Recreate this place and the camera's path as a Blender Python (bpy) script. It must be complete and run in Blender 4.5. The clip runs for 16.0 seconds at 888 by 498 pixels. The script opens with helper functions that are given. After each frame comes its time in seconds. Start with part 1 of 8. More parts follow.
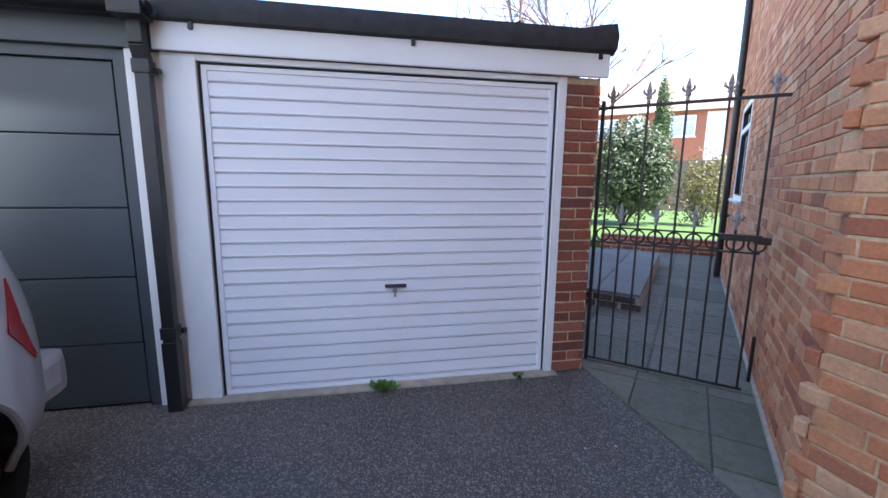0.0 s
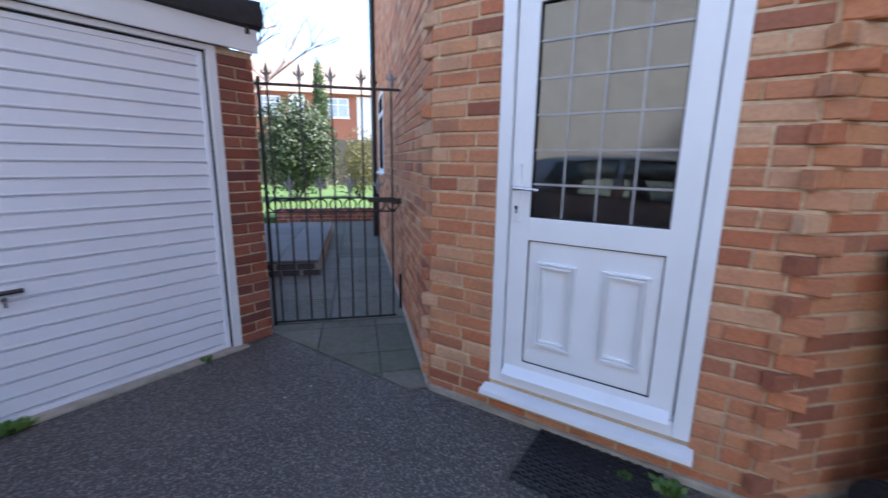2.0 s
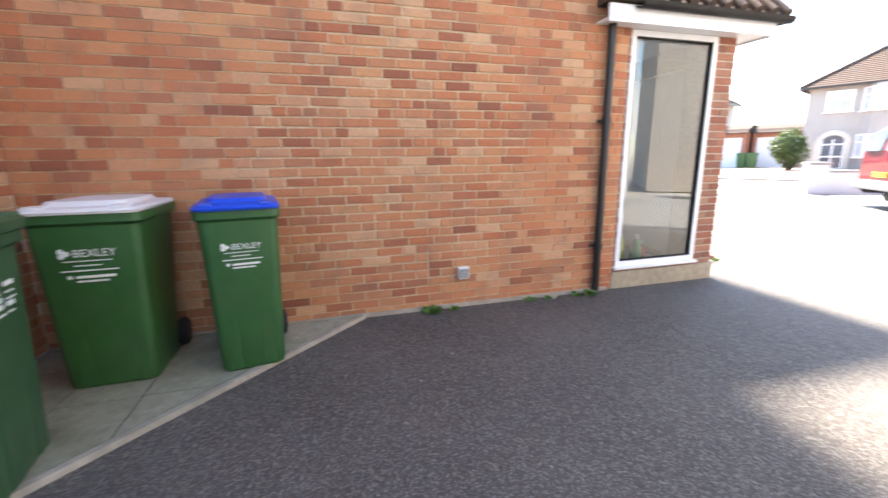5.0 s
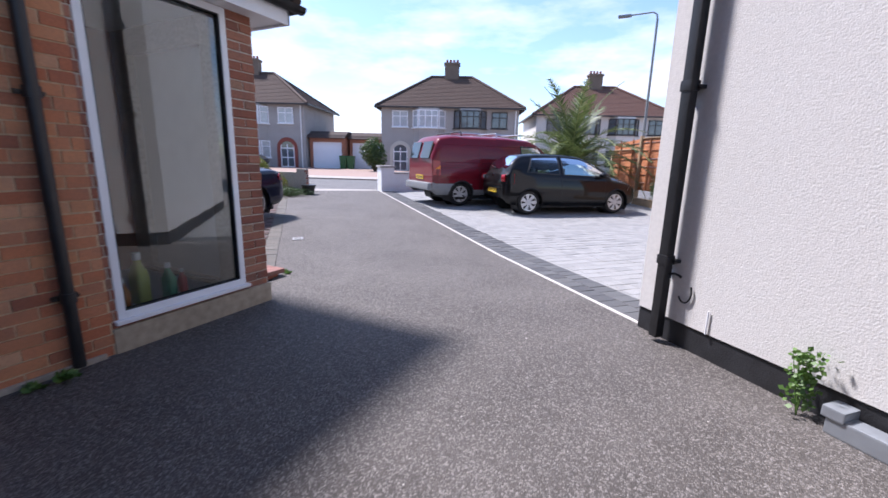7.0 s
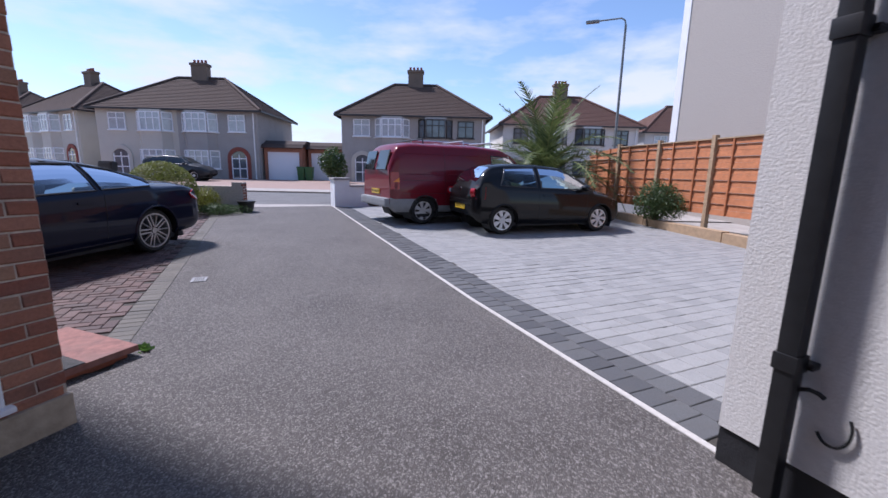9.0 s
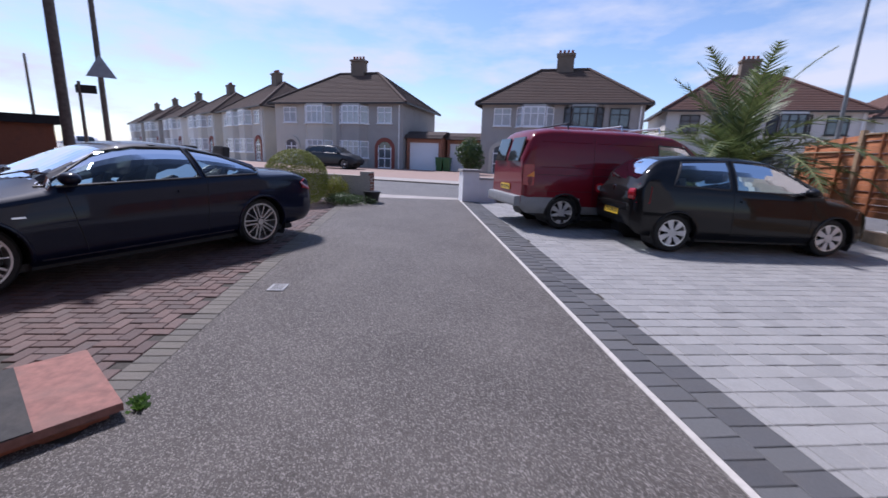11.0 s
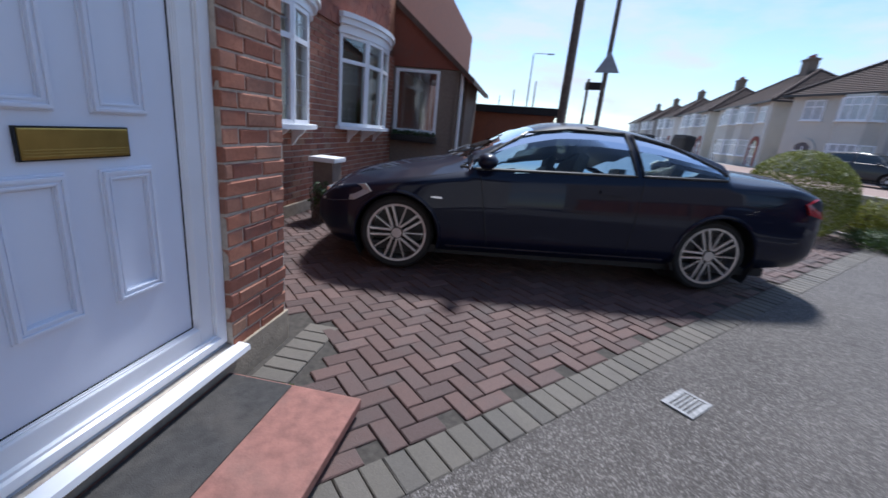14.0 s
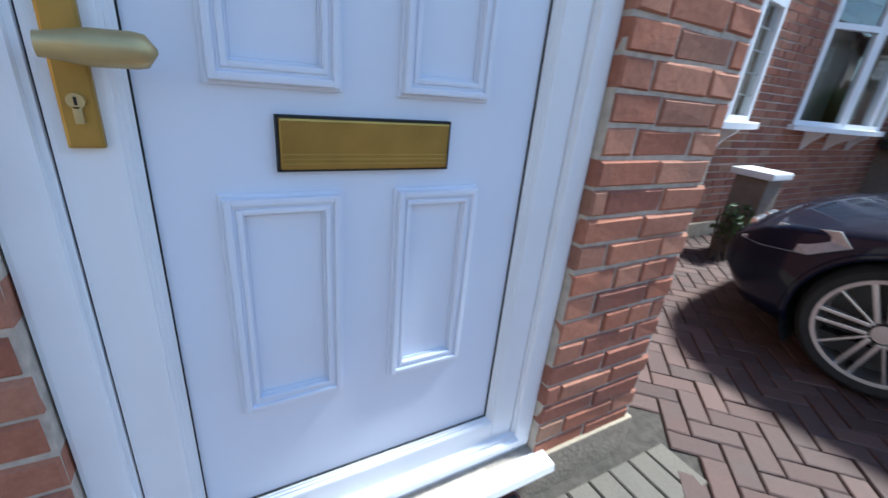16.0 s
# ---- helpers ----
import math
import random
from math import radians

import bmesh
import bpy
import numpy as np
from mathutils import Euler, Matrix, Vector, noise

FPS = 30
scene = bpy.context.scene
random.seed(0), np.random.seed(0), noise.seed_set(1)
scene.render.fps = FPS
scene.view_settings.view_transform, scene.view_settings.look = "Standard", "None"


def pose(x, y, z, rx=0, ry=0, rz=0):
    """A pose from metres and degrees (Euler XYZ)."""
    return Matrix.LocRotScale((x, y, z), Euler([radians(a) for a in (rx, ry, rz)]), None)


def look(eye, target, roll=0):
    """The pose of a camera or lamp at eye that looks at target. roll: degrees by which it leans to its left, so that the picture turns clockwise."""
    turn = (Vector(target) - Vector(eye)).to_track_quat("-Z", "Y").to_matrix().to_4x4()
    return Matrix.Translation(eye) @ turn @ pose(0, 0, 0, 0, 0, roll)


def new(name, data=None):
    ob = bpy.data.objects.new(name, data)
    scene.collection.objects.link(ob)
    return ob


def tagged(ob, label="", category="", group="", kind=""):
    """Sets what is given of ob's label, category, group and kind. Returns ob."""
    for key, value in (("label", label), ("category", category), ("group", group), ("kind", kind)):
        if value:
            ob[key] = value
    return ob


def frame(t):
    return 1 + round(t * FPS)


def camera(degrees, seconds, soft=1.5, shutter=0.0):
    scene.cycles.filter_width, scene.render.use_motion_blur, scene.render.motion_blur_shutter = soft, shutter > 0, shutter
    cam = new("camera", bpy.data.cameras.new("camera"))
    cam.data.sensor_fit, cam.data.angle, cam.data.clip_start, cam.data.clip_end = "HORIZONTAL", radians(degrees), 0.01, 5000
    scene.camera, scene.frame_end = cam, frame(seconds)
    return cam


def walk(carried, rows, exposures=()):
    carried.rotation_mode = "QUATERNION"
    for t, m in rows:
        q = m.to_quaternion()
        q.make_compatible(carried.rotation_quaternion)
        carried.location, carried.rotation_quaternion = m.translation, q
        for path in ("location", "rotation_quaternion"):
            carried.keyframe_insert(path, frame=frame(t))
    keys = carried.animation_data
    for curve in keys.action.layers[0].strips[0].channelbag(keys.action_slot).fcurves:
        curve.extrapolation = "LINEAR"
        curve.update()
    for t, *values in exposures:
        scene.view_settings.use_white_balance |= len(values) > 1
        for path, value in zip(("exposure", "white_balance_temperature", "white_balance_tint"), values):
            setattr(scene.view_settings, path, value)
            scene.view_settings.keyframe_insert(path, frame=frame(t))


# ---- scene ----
cam = camera(94.3, 16.0, shutter=0.3)
PATH = [
    (0, (0.000, 0.000, 1.381), (-1.0092, 1.6951, 1.0525), 0.62),
    (0.5, (-0.023, -0.023, 1.384), (-0.9119, 1.7349, 1.0398), 0.38),
    (1, (-0.045, -0.050, 1.383), (-0.5789, 1.8408, 1.0104), 0.35),
    (1.5, (-0.013, -0.127, 1.360), (-0.0798, 1.8326, 0.9643), 0.48),
    (2, (0.079, -0.229, 1.353), (0.4913, 1.6837, 0.9388), 0.81),
    (2.5, (0.198, -0.405, 1.337), (1.0761, 1.3422, 0.9194), 1.02),
    (3, (0.252, -0.523, 1.353), (1.5675, 0.9230, 0.9312), 1.00),
    (3.5, (0.217, -0.623, 1.353), (1.8861, 0.4006, 0.9458), 0.39),
    (4, (0.204, -0.722, 1.349), (2.0928, -0.2096, 0.9381), -0.20),
    (4.5, (0.241, -0.860, 1.332), (2.1979, -0.8880, 0.9180), -0.60),
    (5, (0.265, -1.077, 1.324), (2.1407, -1.6266, 0.8988), -0.68),
    (5.2, (0.271, -1.197, 1.325), (2.0749, -1.9430, 0.8922), -0.64),
    (7.3, (0.656, -2.712, 1.348), (1.4122, -4.5188, 0.9444), 1.23),
    (7.5, (0.718, -2.858, 1.352), (1.4389, -4.6816, 0.9592), 1.04),
    (8, (0.940, -3.210, 1.365), (1.5947, -5.0624, 0.9905), 1.13),
    (8.2, (0.991, -3.362, 1.372), (1.6401, -5.2175, 1.0029), 0.93),
    (10.3, (1.395, -4.970, 1.370), (2.4121, -6.6457, 0.9750), 2.01),
    (10.5, (1.479, -5.096, 1.364), (2.5611, -6.7297, 0.9624), 2.06),
    (11, (1.761, -5.419, 1.362), (3.0143, -6.9185, 0.9381), 2.17),
    (11.5, (2.030, -5.692, 1.352), (3.4581, -7.0196, 0.9069), 2.37),
    (12, (2.302, -5.912, 1.344), (3.8999, -7.0221, 0.8801), 2.53),
    (12.5, (2.631, -6.113, 1.325), (4.3816, -6.9502, 0.8425), 3.11),
    (13, (2.930, -6.256, 1.311), (4.7953, -6.7729, 0.8066), 4.03),
    (13.5, (3.226, -6.364, 1.305), (5.1493, -6.5083, 0.7754), 4.91),
    (14, (3.547, -6.365, 1.286), (5.4439, -6.0773, 0.7216), 5.68),
    (14.5, (3.803, -6.311, 1.281), (5.5746, -5.6073, 0.6745), 6.45),
    (15, (4.057, -6.233, 1.267), (5.6002, -5.1428, 0.6098), 6.37),
    (15.5, (4.225, -6.024, 1.250), (5.4757, -4.6346, 0.5402), 6.13),
    (16, (4.332, -5.825, 1.259), (5.2711, -4.2280, 0.5057), 5.48),
]
EXPOSURES = [(0.0, 2.92, 6000, 9), (1.0, 2.88, 6150, 10), (2.0, 2.6, 5900, 10), (2.5, 2.65, 6400, 11), (3.5, 3.15, 7000, 11), (4.5, 3.65, 7400, 10), (5.2, 3.05, 6800, 9), (6.3, 1.75, 6100, 13), (7.3, 1.05, 5700, 18), (8.2, 0.8, 5600, 18), (10.3, 0.42, 5700, 20), (13.0, 0.5, 5600, 17), (14.5, 0.72, 5550, 5), (16.0, 1.35, 5500, 0)]
walk(cam, [(t, look(eye, target, roll)) for t, eye, target, roll in PATH], EXPOSURES)

# ---- world and sun: hazy spring sun over the street, in front of the walker ----
SUN_AZ, SUN_EL = 98.5, 57.0     # degrees clockwise from +y, above the horizon
world = bpy.data.worlds.new("sky")
scene.world = world
world.use_nodes = True
wn, wl = world.node_tree.nodes, world.node_tree.links
wn.clear()
w_out, w_bg, w_sky = wn.new("ShaderNodeOutputWorld"), wn.new("ShaderNodeBackground"), wn.new("ShaderNodeTexSky")
w_sky.sky_type, w_sky.sun_disc = "NISHITA", False
w_sky.sun_elevation, w_sky.sun_rotation = radians(SUN_EL), radians(SUN_AZ)
w_sky.air_density, w_sky.dust_density, w_sky.ozone_density = 1.0, 0.5, 1.6
w_bg.inputs["Strength"].default_value = 0.11
# cumulus near the horizon, mixed over the sky
w_tc, w_map, w_noise, w_sep, w_ramp, w_band, w_mul, w_mix = (wn.new("ShaderNodeTexCoord"), wn.new("ShaderNodeMapping"), wn.new("ShaderNodeTexNoise"),
    wn.new("ShaderNodeSeparateXYZ"), wn.new("ShaderNodeValToRGB"), wn.new("ShaderNodeValToRGB"), wn.new("ShaderNodeMath"), wn.new("ShaderNodeMix"))
w_map.inputs["Scale"].default_value = (1.0, 1.0, 3.2)
w_map.inputs["Location"].default_value = (0.35, 0.2, 0.05)
w_noise.inputs["Scale"].default_value, w_noise.inputs["Detail"].default_value, w_noise.inputs["Roughness"].default_value = 3.1, 7.0, 0.55
w_ramp.color_ramp.elements[0].position, w_ramp.color_ramp.elements[1].position = 0.46, 0.62
w_band.color_ramp.elements[0].position, w_band.color_ramp.elements[0].color = 0.16, (1, 1, 1, 1)
w_band.color_ramp.elements[1].position, w_band.color_ramp.elements[1].color = 0.55, (0, 0, 0, 1)
w_mul.operation = "MULTIPLY"
w_mix.data_type = "RGBA"
w_mix.inputs[7].default_value = (5.2, 5.3, 5.6, 1)
wl.new(w_tc.outputs["Generated"], w_map.inputs["Vector"])
wl.new(w_map.outputs["Vector"], w_noise.inputs["Vector"])
wl.new(w_noise.outputs["Fac"], w_ramp.inputs["Fac"])
wl.new(w_tc.outputs["Generated"], w_sep.inputs["Vector"])
wl.new(w_sep.outputs["Z"], w_band.inputs["Fac"])
wl.new(w_ramp.outputs["Color"], w_mul.inputs[0])
wl.new(w_band.outputs["Color"], w_mul.inputs[1])
w_side, w_mul2 = wn.new("ShaderNodeMapRange"), wn.new("ShaderNodeMath")
w_side.interpolation_type = "SMOOTHSTEP"
w_side.inputs["From Min"].default_value, w_side.inputs["From Max"].default_value = 0.55, 0.0
w_mul2.operation = "MULTIPLY"
wl.new(w_sep.outputs["Y"], w_side.inputs["Value"])
wl.new(w_mul.outputs["Value"], w_mul2.inputs[0])
wl.new(w_side.outputs["Result"], w_mul2.inputs[1])
wl.new(w_mul2.outputs["Value"], w_mix.inputs[0])
wl.new(w_sky.outputs["Color"], w_mix.inputs[6])
wl.new(w_mix.outputs[2], w_bg.inputs["Color"])
wl.new(w_bg.outputs["Background"], w_out.inputs["Surface"])

sun_data = bpy.data.lights.new("sun", "SUN")
sun_data.energy, sun_data.angle, sun_data.color = 3.9, radians(7.0), (1.0, 0.93, 0.86)
sun = new("sun", sun_data)
az, el = radians(SUN_AZ), radians(SUN_EL)
sun_way = Vector((math.sin(az) * math.cos(el), math.cos(az) * math.cos(el), math.sin(el)))
sun.matrix_world = look(sun_way * 60, (0, 0, 0))


# ---- building tools ----
R2 = math.sqrt(0.5)


def smooth_step(a, b, x):
    k = min(1, max(0, (x - a) / (b - a)))
    return k * k * (3 - 2 * k)


def gz(x, y):
    """Height of the ground: the drive rises a little towards the street."""
    u = (x - y) * R2
    return 0.2 * min(1, max(0, (u - 7.5) / 9.0)) + 0.012 * max(0, u - 16.5)


def du(u, v, z=0.0):
    """A place given along (u) and across (v) the drive."""
    return Vector(((u + v) * R2, (v - u) * R2, z))


def box(bm, lo, hi, m=None, bevel=0.0):
    """A box from corner lo to corner hi, moved by m; bevel rounds its edges."""
    lo, hi = Vector(lo), Vector(hi)
    made = bmesh.ops.create_cube(bm, size=1, matrix=Matrix.Translation((lo + hi) / 2) @ Matrix.Diagonal((*(hi - lo), 1)))["verts"]
    if bevel:
        edges = list({e for v in made for e in v.link_edges})
        made = bmesh.ops.bevel(bm, geom=edges, offset=bevel, segments=2, affect="EDGES", profile=0.7)["verts"]
    if m is not None:
        bmesh.ops.transform(bm, matrix=m, verts=list(set(made)))
    return made


def cyl(bm, a, b, r, r2=None, n=12, caps=True):
    """A round bar from a to b."""
    a, b = Vector(a), Vector(b)
    m = Matrix.Translation((a + b) / 2) @ (b - a).to_track_quat("Z", "Y").to_matrix().to_4x4()
    return bmesh.ops.create_cone(bm, cap_ends=caps, segments=n, radius1=r, radius2=r if r2 is None else r2, depth=(b - a).length, matrix=m)["verts"]


def tube(bm, pts, r, n=6):
    """A round bar swept along a run of points; a closed run joins up."""
    pts = [Vector(p) for p in pts]
    pts = [p for i, p in enumerate(pts) if i == 0 or (p - pts[i - 1]).length > 1e-4]
    if len(pts) < 2:
        return
    closed = len(pts) > 3 and (pts[0] - pts[-1]).length < 1e-4
    if closed:
        pts.pop()
    k = len(pts)
    rings, side = [], None
    for i, p in enumerate(pts):
        ahead = pts[(i + 1) % k] if closed or i < k - 1 else p
        behind = pts[i - 1] if closed or i else p
        d = (ahead - behind).normalized()
        side = (d.orthogonal() if side is None else side - d * side.dot(d)).normalized()
        up = d.cross(side)
        rings.append([bm.verts.new(p + (side * math.cos(2 * math.pi * j / n) + up * math.sin(2 * math.pi * j / n)) * r) for j in range(n)])
    for i in range(k if closed else k - 1):
        for j in range(n):
            bm.faces.new((rings[i][j], rings[i][(j + 1) % n], rings[(i + 1) % k][(j + 1) % n], rings[(i + 1) % k][j]))
    if not closed:
        bm.faces.new(rings[0][::-1])
        bm.faces.new(rings[-1])


def prism(bm, pts, z0, z1):
    """A plan outline (counter-clockwise) raised from z0 to z1."""
    lo, hi = [bm.verts.new((x, y, z0)) for x, y in pts], [bm.verts.new((x, y, z1)) for x, y in pts]
    bm.faces.new(lo[::-1])
    bm.faces.new(hi)
    n = len(pts)
    for i in range(n):
        bm.faces.new((lo[i], lo[(i + 1) % n], hi[(i + 1) % n], hi[i]))
    return lo + hi


def extrude_x(bm, pts, x0, x1, m=None):
    """A profile of (y, z) points swept from x0 to x1."""
    a, b = [bm.verts.new((x0, y, z)) for y, z in pts], [bm.verts.new((x1, y, z)) for y, z in pts]
    bm.faces.new(a[::-1])
    bm.faces.new(b)
    n = len(pts)
    for i in range(n):
        bm.faces.new((a[i], a[(i + 1) % n], b[(i + 1) % n], b[i]))
    bmesh.ops.recalc_face_normals(bm, faces=list({f for v in a + b for f in v.link_faces}))
    if m is not None:
        bmesh.ops.transform(bm, matrix=m, verts=a + b)
    return a + b


def finish(bm, name, material, smooth=0.0):
    me = bpy.data.meshes.new(name)
    bm.to_mesh(me)
    bm.free()
    me.materials.append(material)
    if smooth:
        me.polygons.foreach_set("use_smooth", [True] * len(me.polygons))
        me.set_sharp_from_angle(angle=radians(smooth))
    return me


def part(name, bm, material, parent, label="", smooth=0.0):
    """Link a bmesh as one mesh object under a thing or a part."""
    ob = new(name, finish(bm, name, material, smooth))
    ob.parent = parent
    return tagged(ob, label)


def thing(name, label, category, m=None, group="", kind=""):
    """An empty at the base of a thing; its parts are built in its own coordinates."""
    ob = new(name)
    ob.empty_display_size = 0.2
    ob.matrix_world = m if m is not None else Matrix.Identity(4)
    return tagged(ob, label, category, group, kind)


def solid(name, bm, material, label="", category="", kind="", smooth=0.0, m=None):
    """A thing that is one mesh."""
    ob = new(name, finish(bm, name, material, smooth))
    if m is not None:
        ob.matrix_world = m
    return tagged(ob, label, category, "", kind)


def wall_mesh(bm, length, height, thick, holes=(), z0=0.0):
    """A wall along +x from 0, its face in y = 0 and its body behind (+y), with holes (x0, x1, za, zb)."""
    xs = sorted({0, length, *[h[0] for h in holes], *[h[1] for h in holes]})
    zs = sorted({z0, height, *[h[2] for h in holes], *[h[3] for h in holes]})
    for i in range(len(xs) - 1):
        run = None
        for j in range(len(zs) - 1):
            cx, cz = (xs[i] + xs[i + 1]) / 2, (zs[j] + zs[j + 1]) / 2
            if any(h[0] < cx < h[1] and h[2] < cz < h[3] for h in holes):
                if run is not None:
                    box(bm, (xs[i], 0, run), (xs[i + 1], thick, zs[j]))
                run = None
            elif run is None:
                run = zs[j]
        if run is not None:
            box(bm, (xs[i], 0, run), (xs[i + 1], thick, zs[-1]))
    bmesh.ops.remove_doubles(bm, verts=bm.verts, dist=0.0004)


# ---- materials ----
def nodes_of(name):
    mat = bpy.data.materials.new(name)
    mat.use_nodes = True
    nt = mat.node_tree
    return mat, nt, nt.nodes["Principled BSDF"]


def surface(name, color, rough=0.6, metal=0.0, vary=0.15, scale=8.0, bump=0.0, bump_scale=80.0, spec=0.5, coat=0.0, second=None, stain=0.0, stain_scale=1.2):
    """A painted, cast or worn surface: colour varied at two scales, fine relief, and worn patches of a second colour."""
    mat, nt, bs = nodes_of(name)
    nd, lk = nt.nodes, nt.links
    tc = nd.new("ShaderNodeTexCoord")
    n1, n2 = nd.new("ShaderNodeTexNoise"), nd.new("ShaderNodeTexNoise")
    n1.inputs["Scale"].default_value, n1.inputs["Detail"].default_value = scale, 6
    n2.inputs["Scale"].default_value, n2.inputs["Detail"].default_value = stain_scale, 5
    lk.new(tc.outputs["Object"], n1.inputs["Vector"])
    lk.new(tc.outputs["Object"], n2.inputs["Vector"])
    ramp = nd.new("ShaderNodeValToRGB")
    c = Vector(color)
    ramp.color_ramp.elements[0].position, ramp.color_ramp.elements[1].position = 0.3, 0.7
    ramp.color_ramp.elements[0].color = (*(c * (1 - vary)), 1)
    ramp.color_ramp.elements[1].color = (*[min(1, k * (1 + vary)) for k in c], 1)
    lk.new(n1.outputs["Fac"], ramp.inputs["Fac"])
    out = ramp.outputs["Color"]
    if stain:
        mask, mix = nd.new("ShaderNodeValToRGB"), nd.new("ShaderNodeMix")
        mask.color_ramp.elements[0].position, mask.color_ramp.elements[1].position = 0.48, 0.72
        mask.color_ramp.elements[1].color = (stain, stain, stain, 1)
        mix.data_type = "RGBA"
        lk.new(n2.outputs["Fac"], mask.inputs["Fac"])
        lk.new(mask.outputs["Color"], mix.inputs[0])
        lk.new(out, mix.inputs[6])
        mix.inputs[7].default_value = (*(second or c * 0.5), 1)
        out = mix.outputs[2]
    lk.new(out, bs.inputs["Base Color"])
    bs.inputs["Roughness"].default_value, bs.inputs["Metallic"].default_value = rough, metal
    bs.inputs["Specular IOR Level"].default_value, bs.inputs["Coat Weight"].default_value = spec, coat
    if bump:
        n3, bp = nd.new("ShaderNodeTexNoise"), nd.new("ShaderNodeBump")
        n3.inputs["Scale"].default_value, n3.inputs["Detail"].default_value = bump_scale, 4
        bp.inputs["Strength"].default_value, bp.inputs["Distance"].default_value = min(1, bump), 0.004 * max(1, bump)
        lk.new(tc.outputs["Object"], n3.inputs["Vector"])
        lk.new(n3.outputs["Fac"], bp.inputs["Height"])
        lk.new(bp.outputs["Normal"], bs.inputs["Normal"])
    return mat


def pieces(name, colors, rough=0.85, by="object", grain=60.0, bump=0.5, dirt=(0.1, 0.09, 0.08), dirt_amount=0.35, spec=0.3, sparkle=0.0):
    """Bricks, blocks, slabs: each piece takes its own tint from a row of colours, with grain and dirt."""
    mat, nt, bs = nodes_of(name)
    nd, lk = nt.nodes, nt.links
    tc, geo = nd.new("ShaderNodeTexCoord"), nd.new("ShaderNodeNewGeometry")
    if by == "object":
        rnd = nd.new("ShaderNodeObjectInfo").outputs["Random"]
    else:
        rnd = geo.outputs["Random Per Island"]
    ramp = nd.new("ShaderNodeValToRGB")
    ramp.color_ramp.interpolation = "LINEAR"
    els = ramp.color_ramp.elements
    while len(els) < len(colors):
        els.new(0.5)
    for i, c in enumerate(colors):
        els[i].position, els[i].color = i / (len(colors) - 1), (*c, 1)
    lk.new(rnd, ramp.inputs["Fac"])
    n1, n2 = nd.new("ShaderNodeTexNoise"), nd.new("ShaderNodeTexNoise")
    n1.inputs["Scale"].default_value, n1.inputs["Detail"].default_value, n1.inputs["Roughness"].default_value = grain, 5, 0.7
    n2.inputs["Scale"].default_value, n2.inputs["Detail"].default_value = 5.0, 5
    for n in (n1, n2):
        lk.new(geo.outputs["Position"], n.inputs["Vector"])
    m1 = nd.new("ShaderNodeMix")
    m1.data_type, m1.blend_type = "RGBA", "OVERLAY"
    m1.inputs[0].default_value = 0.45
    lk.new(ramp.outputs["Color"], m1.inputs[6])
    lk.new(n1.outputs["Fac"], m1.inputs[7])
    mask, m2 = nd.new("ShaderNodeValToRGB"), nd.new("ShaderNodeMix")
    mask.color_ramp.elements[0].position, mask.color_ramp.elements[1].position = 0.5, 0.75
    mask.color_ramp.elements[1].color = (dirt_amount,) * 3 + (1,)
    m2.data_type = "RGBA"
    lk.new(n2.outputs["Fac"], mask.inputs["Fac"])
    lk.new(mask.outputs["Color"], m2.inputs[0])
    lk.new(m1.outputs[2], m2.inputs[6])
    m2.inputs[7].default_value = (*dirt, 1)
    lk.new(m2.outputs[2], bs.inputs["Base Color"])
    bs.inputs["Roughness"].default_value, bs.inputs["Specular IOR Level"].default_value = rough, spec
    bp = nd.new("ShaderNodeBump")
    bp.inputs["Strength"].default_value, bp.inputs["Distance"].default_value = bump, 0.004
    lk.new(n1.outputs["Fac"], bp.inputs["Height"])
    lk.new(bp.outputs["Normal"], bs.inputs["Normal"])
    return mat


